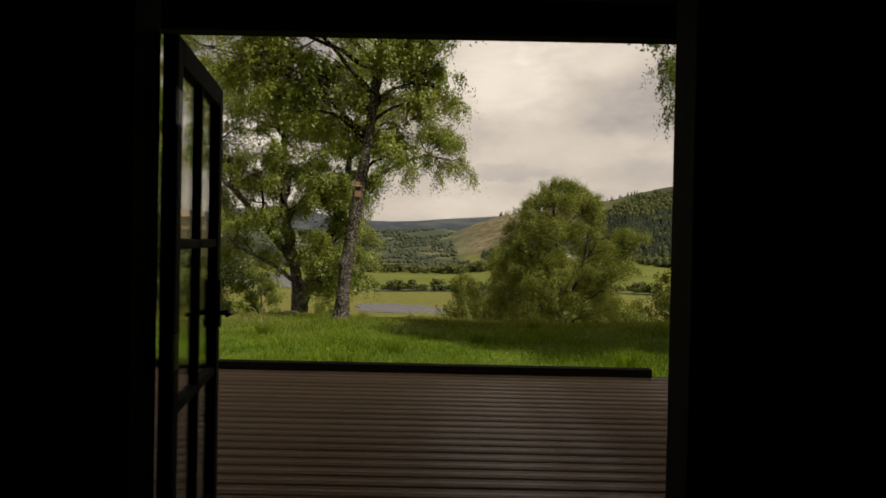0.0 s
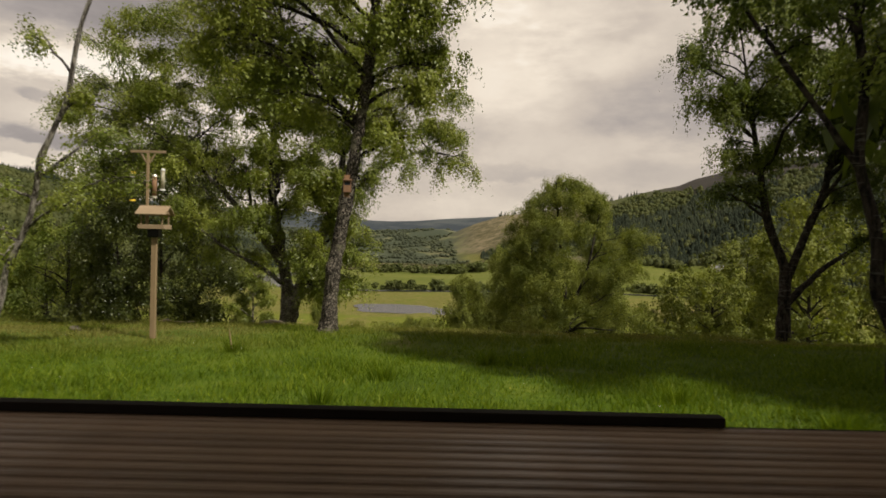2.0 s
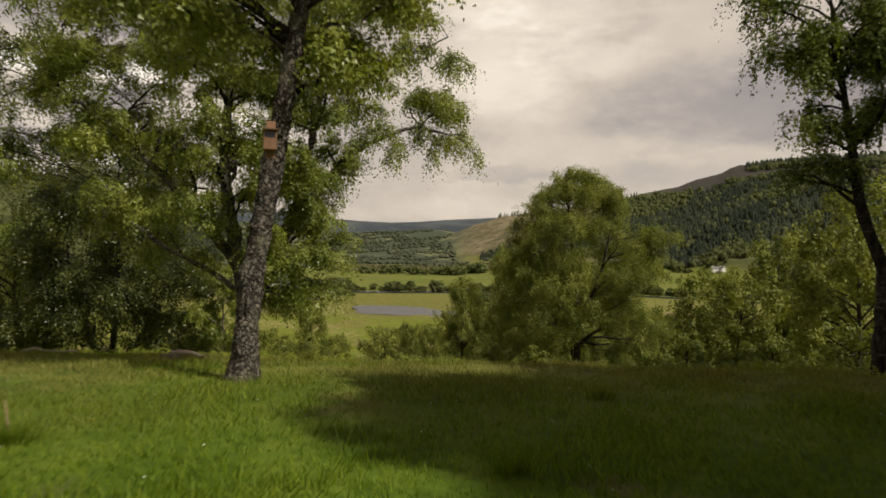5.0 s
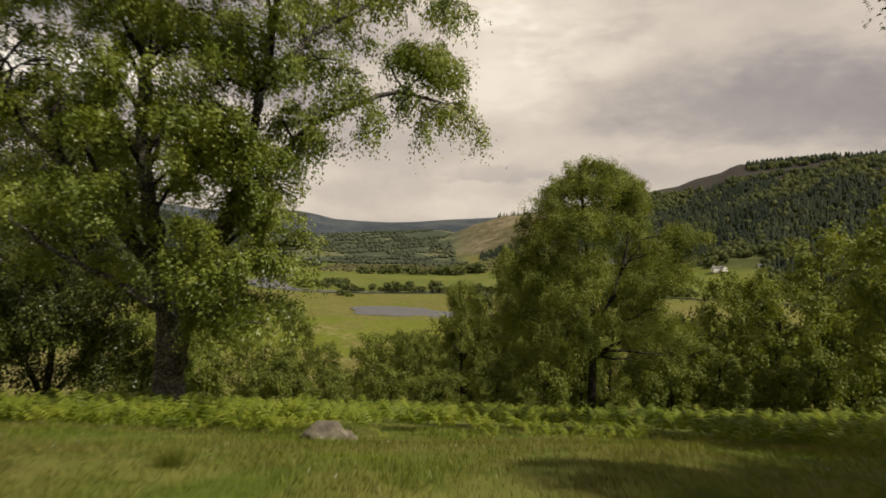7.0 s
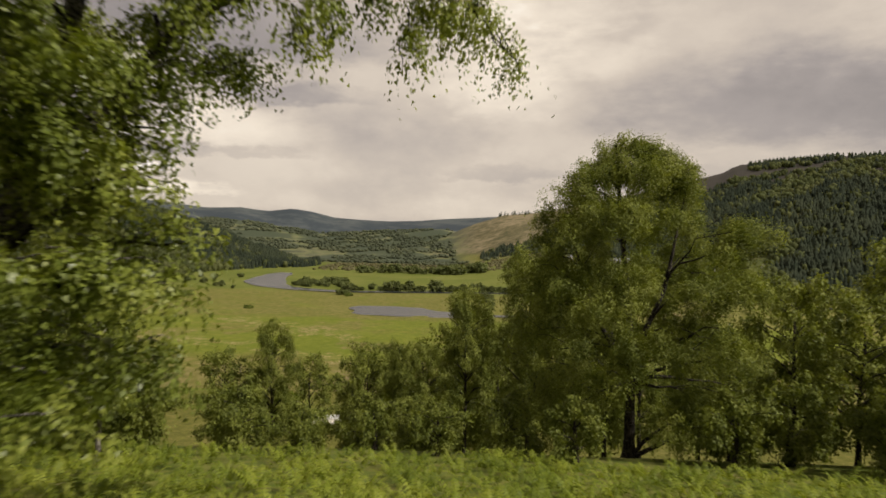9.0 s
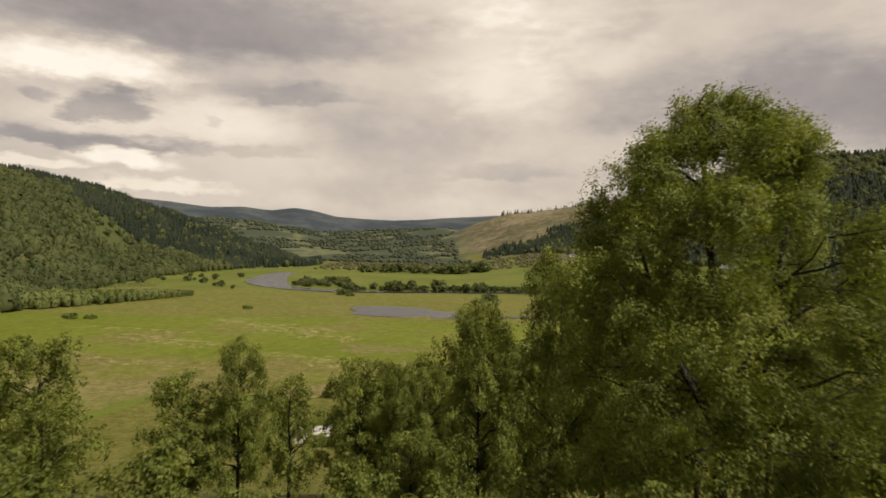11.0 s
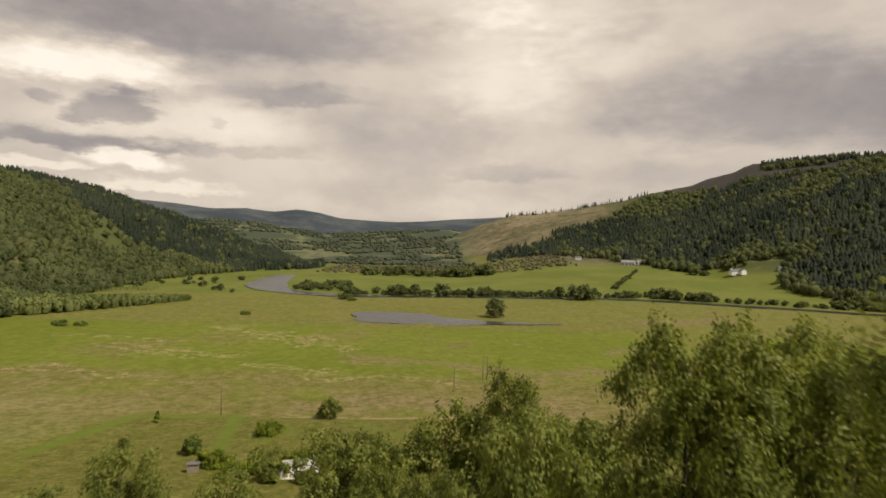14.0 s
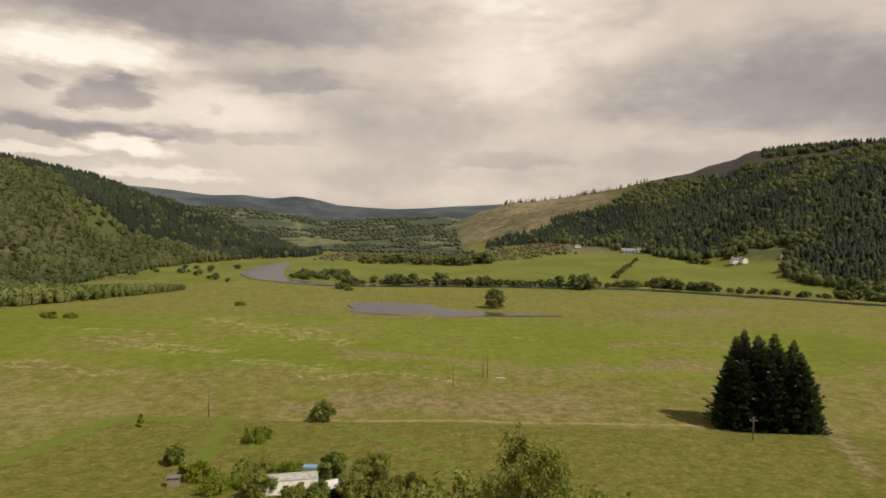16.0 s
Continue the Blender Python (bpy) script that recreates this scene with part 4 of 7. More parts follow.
    for i, st in enumerate(stems):
        if plates and i < 2:
            v1, f1 = plated(st, seed + i, plates)
        else:
            v1, f1 = tubes([st], 10 if light else 20)
        v1 = gnarl(v1, rough, 1.0, seed + i)
        tr_i = part("trunk" if i == 0 else "stem", mesh_from("trunk", v1, f1, bark, True), bark, tree)
        tr = tr_i if i == 0 else tr
    for line in wood:
        v2, f2 = tubes([line], 4 if light else 5)
        part("limb", mesh_from("limb", v2, f2, limb_bark or bark, True), None, tr)
    cr = part("crown", mesh_from("crown", v, f, foliage), foliage, tree)
    v3, f3 = tubes(twigs, 3) if len(twigs) else (np.zeros((3, 3)), np.array([[0, 1, 2]]))
    tagged(part("twig_spray", mesh_from("twig_spray", v3, f3, bark, True), bark, cr), kind="stuff")
    return tree


def crown_clumps(rng, h0, h1, radius, n, shape=0.5, squash=0.8, lean=(0, 0)):
    """Clumps that fill an uneven crown from h0 to h1; shape: height share of its widest part."""
    out = []
    for i in range(n):
        t = (i + rng.random()) / n
        w = np.sqrt(max(0.0, 1 - ((t - shape) / (1.06 - shape)) ** 2)) if t > shape else 0.68 + 0.32 * np.sin(t / shape * 1.57)
        a = i * 2.4 + rng.uniform(-0.5, 0.5)
        r = radius * w * np.sqrt(rng.uniform(0.12, 1.0)) * rng.uniform(0.8, 1.1)
        s = radius * rng.uniform(0.24, 0.40) * (0.65 + 0.35 * w)
        out.append((lean[0] * t + np.cos(a) * r, lean[1] * t + np.sin(a) * r, h0 + (h1 - h0) * t, s, s, s * squash * rng.uniform(0.8, 1.3)))
    return out

# ---- trees on the lawn ----
def gz(x, y):
    return float(height(x, y))


def ground_at(x, y, sink=0.05):
    return (x, y, gz(x, y) - sink)


def old_birch_clumps(rng):
    """A wide broken crown: sprays all over it, but for the gap under the long bough."""
    out = [(2.0, -0.4, 3.6, 0.7, 0.8, 0.6), (2.3, -0.2, 4.4, 0.7, 0.8, 0.5), (2.7, -0.3, 3.4, 0.55, 0.7, 0.6), (1.4, -0.5, 4.6, 0.7, 0.7, 0.5), (1.3, -0.5, 3.2, 0.6, 0.6, 0.5), (0.9, -0.6, 5.4, 0.6, 0.6, 0.5),
           (1.9, -0.6, 2.6, 0.6, 0.6, 0.5), (2.5, -0.1, 2.5, 0.55, 0.6, 0.5), (1.5, 0.2, 2.2, 0.5, 0.6, 0.5), (2.8, 0.2, 4.0, 0.5, 0.6, 0.5), (1.0, -0.2, 4.0, 0.6, 0.6, 0.5),
           (3.6, 0.4, 7.2, 0.8, 0.9, 0.45), (4.8, 1.4, 7.3, 0.7, 0.8, 0.5), (5.6, 2.2, 7.1, 0.6, 0.8, 0.6), (6.3, 2.7, 7.2, 0.45, 0.6, 0.8), (4.2, 0.9, 6.6, 0.45, 0.6, 0.6), (5.2, 1.8, 6.5, 0.35, 0.5, 0.5), (3.0, 0.2, 7.6, 0.8, 0.8, 0.45),
           (6.6, 2.9, 6.7, 0.3, 0.4, 0.6), (3.9, 0.6, 6.2, 0.3, 0.4, 0.5), (6.0, 2.5, 8.0, 0.8, 0.9, 0.6), (5.2, 1.6, 8.4, 0.9, 0.9, 0.6), (5.9, 1.8, 9.4, 0.9, 0.9, 0.6), (4.6, 1.0, 9.8, 0.9, 0.9, 0.6)]
    out += [(-1.0, -0.4, 3.4, 0.7, 0.7, 0.5), (-2.2, -0.2, 3.8, 0.8, 0.8, 0.6), (0.6, -0.6, 3.0, 0.4, 0.5, 0.4), (-3.0, 0, 3.4, 0.8, 0.8, 0.6), (-0.4, -0.6, 4.4, 0.6, 0.6, 0.45), (-4.0, 0.2, 4.2, 0.8, 0.8, 0.6), (-1.6, -0.8, 4.6, 0.7, 0.7, 0.5), (-2.8, -0.6, 4.9, 0.8, 0.8, 0.5)]
    for _ in range(46):
        r = rng.uniform(0.45, 0.72)
        out.append((rng.uniform(0.2, 2.5), rng.uniform(-1.6, 0.9), rng.uniform(2.0, 6.0), r, r, r * 0.7))
    for _ in range(30):
        r = rng.uniform(0.4, 0.65)
        out.append((rng.uniform(0.3, 2.9), rng.uniform(-1.4, 1.6), rng.uniform(5.4, 8.4), r, r, r * 0.6))
    out += [(2.9, 0.1, 6.5, 0.45, 0.5, 0.7), (2.6, 0.3, 6.0, 0.35, 0.4, 0.6), (3.2, 0.4, 6.8, 0.4, 0.5, 0.6), (3.0, 0.2, 5.8, 0.25, 0.3, 0.5)]
    while len(out) < 365:
        x, y, z = rng.uniform(-8.4, 6.4), rng.uniform(-4.0, 4.2), rng.uniform(4.2, 14.2)
        e = ((x + 1.2) / 7.2) ** 2 + ((y - 0.2) / 3.6) ** 2 + ((z - 8.6) / 5.6) ** 2
        gap = (x > 2.6 and z < 7.9) or (x < -4.4 and z < 5.4) or (x > -0.5 and z < 5.0)
        if 0.05 < e < 1 and not gap:
            r = rng.uniform(0.5, 0.95)
            out.append((x, y + (0.35 * (x - 2) if x > 2 else 0), z, r, r, r * 0.55))
    return out


def build_near_trees():
    # the birch with the nest box
    rng = np.random.default_rng(20)
    grow("birch_tree", "tall birch with rough grey bark and a nest box",
         [([(0, 0, 0), (0.05, 0, 0.9), (0.18, 0, 1.8), (0.36, 0, 2.9), (0.55, 0.05, 4.2), (0.72, 0.1, 5.8), (0.85, 0.1, 7.5), (0.95, 0.1, 9.8)], 0.142, 0.070)],
         enrich([(1.0, 0.4, 3.9, 0.6, 0.7, 0.35), (-0.7, 0.5, 4.1, 0.8, 0.8, 0.4), (-1.4, 0.2, 4.5, 0.7, 0.7, 0.4), (1.5, 0.3, 4.6, 0.6, 0.7, 0.4), (2.0, 0.5, 5.3, 0.6, 0.7, 0.45), (1.5, -0.2, 5.9, 0.7, 0.8, 0.5),
          (-0.6, 0.4, 5.2, 0.8, 0.8, 0.5), (-1.6, -0.1, 5.6, 0.8, 0.8, 0.5), (1.9, 0.1, 6.8, 0.8, 0.9, 0.5), (-0.7, 0.5, 6.6, 0.9, 0.9, 0.5), (-0.5, -0.5, 7.2, 0.8, 0.8, 0.5),
          (1.8, 0.2, 7.8, 0.8, 0.9, 0.6), (0.8, 0.4, 8.8, 1.1, 1.1, 0.7), (-0.7, 0, 8.1, 0.9, 0.9, 0.6), (0.9, 0.1, 9.9, 0.8, 0.8, 0.6), (0.2, -0.5, 4.6, 0.4, 0.4, 0.3), (1.0, -0.6, 5.4, 0.5, 0.5, 0.35), (0.0, -0.7, 6.2, 0.6, 0.5, 0.4), (-1.9, 0.3, 6.6, 0.8, 0.8, 0.5), (-1.9, 0.2, 7.8, 0.8, 0.8, 0.5), (-2.2, 0.2, 5.0, 0.6, 0.6, 0.4)], rng, 4, 1.05, (0.4, 0.75)),
         135000, 0.042, BARK_PALE, LEAF_BIRCH, 3, 0.65, limb_bark=BARK_DARK, strands=10, limbs=0.5, rough=0.02, loose=0.04, plates=0.026, base=ground_at(-2.08, 13.4))
    # the old forked birch behind it
    grow("old_birch_tree", "old spreading birch with a dark forked trunk and drooping boughs",
         [([(0, 0, 0), (0.05, 0, 1.2), (0.0, 0, 2.2), (-0.35, 0.1, 3.8), (-0.75, 0.2, 6.0), (-0.6, 0.2, 8.5), (-0.4, 0.2, 11.5)], 0.315, 0.07),
          ([(0.08, 0, 1.15), (0.48, -0.1, 2.5), (1.1, -0.2, 3.9), (1.7, -0.2, 5.8), (2.1, -0.2, 8.0), (2.3, -0.2, 10.5)], 0.22, 0.05),
          ([(0.95, -0.15, 3.6), (1.7, 0.1, 5.0), (2.9, 0.4, 6.5), (4.6, 1.3, 7.4), (5.8, 2.3, 7.3)], 0.12, 0.03),
          ([(-0.2, 0.1, 3.0), (-1.3, -0.3, 4.6), (-2.6, -0.6, 6.0), (-3.6, -0.6, 6.9), (-5.2, -0.4, 8.0)], 0.15, 0.03), ([(0.05, 0, 2.2), (-0.8, -0.6, 3.0), (-1.9, -1.0, 3.6), (-3.2, -1.0, 4.6)], 0.10, 0.03),
          ([(1.9, -0.2, 7.0), (3.0, 0.2, 8.4), (4.4, 0.9, 9.4), (5.6, 1.6, 10.2)], 0.09, 0.02)],
         old_birch_clumps(rng),
         345000, 0.051, BARK_OLD, LEAF_BIRCH, 5, 0.75, limb_bark=BARK_DARK, strands=11, limbs=0.5, rough=0.05, plates=0.030, base=ground_at(-5.5, 24.8), group="")
    # low dark trees behind the feeder
    grow("bushy_birch_tree", "low bushy birch with many thin stems, shade in its leaf colour",
         [([(0, 0, 0), (0.3, 0, 2), (0.5, 0, 5), (0.4, 0, 9)], 0.20, 0.04), ([(0.1, 0, 0.2), (-0.9, 0, 2.2), (-1.8, 0, 5), (-2.2, 0, 8)], 0.15, 0.04),
          ([(0.1, 0, 0.2), (1.5, 0, 2.0), (2.8, 0, 4.4), (3.4, 0, 7)], 0.15, 0.04)],
         # the lowest clumps stand in for the deep shadow under the bush
         crown_clumps(rng, 2.2, 12.6, 5.2, 48, 0.45) + [(-3.6, -0.5, 3.6, 1.4, 1.4, 1.2), (3.4, -0.8, 3.4, 1.5, 1.4, 1.2), (4.2, -0.4, 5.2, 1.5, 1.4, 1.2), (-3.0, 0.2, 1.6, 1.5, 1.3, 1.0), (-0.6, 0.4, 1.4, 1.5, 1.3, 1.0), (1.8, 0.3, 1.5, 1.5, 1.3, 1.0), (4.2, 0.4, 1.6, 1.5, 1.3, 1.0), (-5.0, 0.6, 1.6, 1.5, 1.3, 1.0)],
         120000, 0.088, BARK_DARK, LEAF_SHADED, 8, 1.1, strands=10, loose=0.07, light=True, base=ground_at(-16.2, 38.2))
    grow("bushy_birch_tree", "pale weeping birch beside the dark bushy birch",
         [([(0, 0, 0), (0.2, 0, 3), (0.3, 0, 6), (0.2, 0, 8)], 0.15, 0.04)],
         crown_clumps(rng, 0.9, 9.0, 3.1, 30, 0.45), 46000, 0.088, BARK_DARK, LEAF_DARK, 9, 1.5, strands=9, loose=0.07, light=True, base=ground_at(-22.2, 40))
    # a thin white-stemmed birch below the old one
    grow("young_birch_tree", "slender young birch with a white stem below the old birch",
         [([(0, 0, 0), (0.05, 0, 1.5), (-0.1, 0, 3.4), (0.05, 0, 6.2)], 0.085, 0.02)],
         crown_clumps(rng, 2.0, 6.6, 1.9, 22, 0.5), 26000, 0.06, BARK_WHITE, LEAF_BIRCH, 12, 0.6, loose=0.06, light=True, base=ground_at(-10.6, 38.5))
    # the leaning birch with few leaves
    grow("leaning_birch_tree", "thin leaning birch with a pale trunk and few leaves",
         [([(0, 0, 0), (0.26, 0, 0.6), (0.34, 0.05, 1.2), (0.66, 0.05, 1.9), (0.80, 0, 2.7), (1.14, 0.05, 3.5), (1.28, 0, 4.4), (1.62, 0, 5.4), (1.8, 0, 7.0)], 0.056, 0.025)],
         [(1.4, -0.1, 2.2, 0.45, 0.5, 0.25), (0.2, 0.1, 2.3, 0.45, 0.5, 0.25), (1.9, 0.2, 2.5, 0.4, 0.5, 0.2), (-0.1, 0.2, 1.7, 0.5, 0.5, 0.25), (0.4, 0.2, 4.4, 0.4, 0.4, 0.3), (1.0, 0.2, 5.6, 0.6, 0.6, 0.4), (2.2, 0, 6.8, 0.7, 0.7, 0.5), (1.8, 0, 3.0, 0.6, 0.5, 0.35), (1.4, 0.1, 3.5, 0.5, 0.5, 0.3), (1.0, 0.1, 2.6, 0.3, 0.4, 0.25), (0.3, -0.1, 1.3, 0.3, 0.4, 0.25)],
         13000, 0.030, BARK_WHITE, LEAF_BIRCH, 14, 0.28, loose=0.06, base=ground_at(-6.35, 10.6))
    # right: a forked birch and a nearer one over the deck
    grow("forked_birch_tree", "dark forked birch with thin drooping foliage",
         [([(0, 0, 0), (-0.05, 0, 1.2), (0.0, 0, 2.5), (-0.6, 0, 4.0), (-0.95, 0, 6.0), (-1.3, 0.1, 8.5)], 0.23, 0.05),
          ([(0.0, 0, 2.3), (0.45, 0, 3.4), (1.1, 0, 5.0), (1.3, 0, 7.0), (1.5, 0, 9)], 0.15, 0.05),
          ([(0.05, 0, 1.6), (1.0, 0, 2.6), (2.2, 0, 3.4), (3.4, 0, 4.6)], 0.11, 0.03)],
         enrich([(-1.6, 0, 6.0, 0.9, 0.9, 0.6), (-2.4, 0, 7.4, 0.8, 0.9, 0.7), (-2.6, 0.1, 8.8, 0.8, 0.9, 0.8), (-1.0, 0, 7.6, 1.1, 1.1, 0.8), (0.4, 0, 6.6, 1.1, 1.1, 0.9), (1.8, 0, 6.4, 1.2, 1.2, 0.9), (-1.8, 0.1, 4.9, 0.5, 0.6, 0.4),
          # clumps far towards the cabin hang out of view, added to shade the lawn
          (3.2, 0, 5.6, 1.2, 1.2, 0.9), (0.2, 0, 8.6, 1.4, 1.4, 1.0), (2.2, 0, 8.4, 1.5, 1.5, 1.0), (-1.4, 0, 10, 1.4, 1.4, 1.0), (1.0, 0, 10.4, 1.6, 1.6, 1.0), (-0.9, 0, 5.0, 0.6, 0.6, 0.5), (4.0, 0.2, 7.4, 1.3, 1.3, 1.0), (1.7, -0.2, 4.6, 0.7, 0.7, 0.6), (2.3, -0.4, 3.6, 0.6, 0.6, 0.5), (-0.4, -0.3, 6.2, 0.8, 0.8, 0.6), (0.5, -4.0, 7.0, 1.3, 1.3, 0.8), (2.0, -4.6, 7.4, 1.4, 1.4, 0.8), (3.6, -3.6, 7.0, 1.4, 1.4, 0.8), (1.4, -2.6, 8.4, 1.4, 1.4, 0.9), (-0.4, -5.0, 7.6, 1.2, 1.2, 0.8), (-0.2, -0.4, 7.4, 0.9, 0.9, 0.6), (0.9, -0.5, 7.8, 0.9, 0.9, 0.6), (1.6, -0.3, 7.2, 0.9, 0.9, 0.6), (-0.8, -0.3, 8.4, 0.9, 0.9, 0.6), (-1.9, -0.2, 7.9, 0.8, 0.8, 0.6), (2.6, -0.4, 7.0, 0.9, 0.9, 0.6)], rng, 2),
         175000, 0.052, BARK_DARK, LEAF_DARK, 17, 0.8, strands=9, base=ground_at(9.95, 20.8))
    grow("shade_birch_tree", "dark birch with two stems leaning over the edge of the deck",
         [([(0, 0, 0), (-0.03, 0, 0.6), (-0.22, 0.05, 1.3), (-0.26, 0.05, 1.9), (-0.46, 0.1, 2.7), (-0.40, 0.1, 3.6), (-0.62, 0.1, 5.0), (-0.5, 0.1, 7.2)], 0.095, 0.04),
          ([(-0.22, 0.05, 1.5), (0.12, 0.1, 2.2), (0.20, 0.1, 3.0), (0.5, 0.1, 4.4), (0.4, 0, 7.0)], 0.062, 0.025), ([(0.32, 0.5, 0), (0.42, 0.6, 1.8), (1.0, 0.6, 4.0), (1.5, 0.6, 6.5)], 0.09, 0.04), ([(-0.42, 0.1, 2.6), (-1.0, 0.1, 3.4), (-1.7, 0.1, 4.3), (-2.3, 0.2, 5.2)], 0.045, 0.02)],
         enrich([(-1.2, 0, 4.1, 0.5, 0.6, 0.4), (-1.8, 0.1, 4.7, 0.6, 0.6, 0.4), (-0.5, 0, 3.7, 0.5, 0.6, 0.4), (-2.3, 0.2, 5.2, 0.5, 0.5, 0.4), (0.3, 0.1, 3.2, 0.4, 0.5, 0.35), (0.8, 0.2, 3.1, 0.5, 0.5, 0.4), (-0.9, 0.0, 4.9, 0.7, 0.7, 0.4), (0.2, 0.2, 4.3, 0.7, 0.7, 0.5), (1.1, 0.1, 4.9, 0.9, 0.9, 0.6), (-0.2, 0.2, 5.8, 1.1, 1.1, 0.7), (1.7, -0.4, 5.9, 1.2, 1.2, 0.8),
          # clumps well right of the stems are unseen, added for their shade
          (0.5, -0.4, 6.8, 1.0, 1.0, 0.7), (0.9, -0.6, 7.0, 1.4, 1.4, 0.9), (2.4, 0.2, 7.2, 1.4, 1.4, 0.9), (0.6, 0.5, 8.2, 1.2, 1.2, 0.9), (1.4, 0, 8.6, 1.5, 1.5, 0.9), (3.4, 0.4, 6.0, 1.2, 1.2, 0.8), (1.2, -2.0, 6.6, 1.4, 1.4, 0.8), (2.6, -1.8, 7.6, 1.4, 1.4, 0.8), (3.6, -3.0, 6.2, 1.5, 1.5, 0.8), (4.8, -1.4, 6.6, 1.5, 1.5, 0.9), (4.6, 0.8, 7.4, 1.5, 1.5, 0.9), (5.6, 2.2, 6.4, 1.5, 1.5, 0.9), (3.2, 2.4, 7.4, 1.5, 1.5, 0.9), (3.6, -0.4, 3.8, 1.2, 1.3, 0.9), (4.0, 1.4, 4.2, 1.3, 1.3, 0.9), (5.4, -0.6, 4.6, 1.3, 1.3, 0.9)], rng),
         135000, 0.046, BARK_DARK, LEAF_DARK, 19, 0.45, strands=9, loose=0.04, base=ground_at(5.2, 9.2))

    # unseen trees beside the lawn and the deck, added to cast shade
    shade = grow("birch_tree", "full dark birch added out of view to shade the lawn", [([(0, 0, 0), (0.1, 0, 4), (0, 0, 9)], 0.2, 0.04)], crown_clumps(rng, 3.4, 11.5, 5.4, 60, 0.45), 24000, 0.40, BARK_DARK, LEAF_DARK, 29, 0.8, loose=0.25, light=True, base=ground_at(16.0, 15.2), group="shade birches")
    copy_thing(shade, Matrix.Translation(ground_at(11.6, 9.4)) @ Matrix.Rotation(2.0, 4, "Z"))


build_near_trees()


def profile_clumps(rng, hs, left, right, n):
    """Puffs of foliage that fill a crown given by its left and right reach at some heights, open round the foot of the stem."""
    out = []
    while len(out) < n:
        z = hs[0] + (hs[-1] - hs[0]) * rng.random() ** 0.95
        x0, x1 = np.interp(z, hs, left), np.interp(z, hs, right)
        mid, half = (x0 + x1) / 2, (x1 - x0) / 2
        a, q = rng.uniform(0, 6.28), np.sqrt(rng.uniform(0.2, 1.0))
        s = rng.uniform(0.6, 1.05) * min(1.0, 0.5 + half / 5)
        reach = max(half - 0.45 * s, 0.1) * q
        x, y = mid + np.cos(a) * reach, np.sin(a) * reach * 0.9
        if z < 3.8 and abs(x) < 1.0 and y < 0.8:
            continue
        out.append((x, y, z - 0.25 * s, s, s, s * 0.9))
    return out


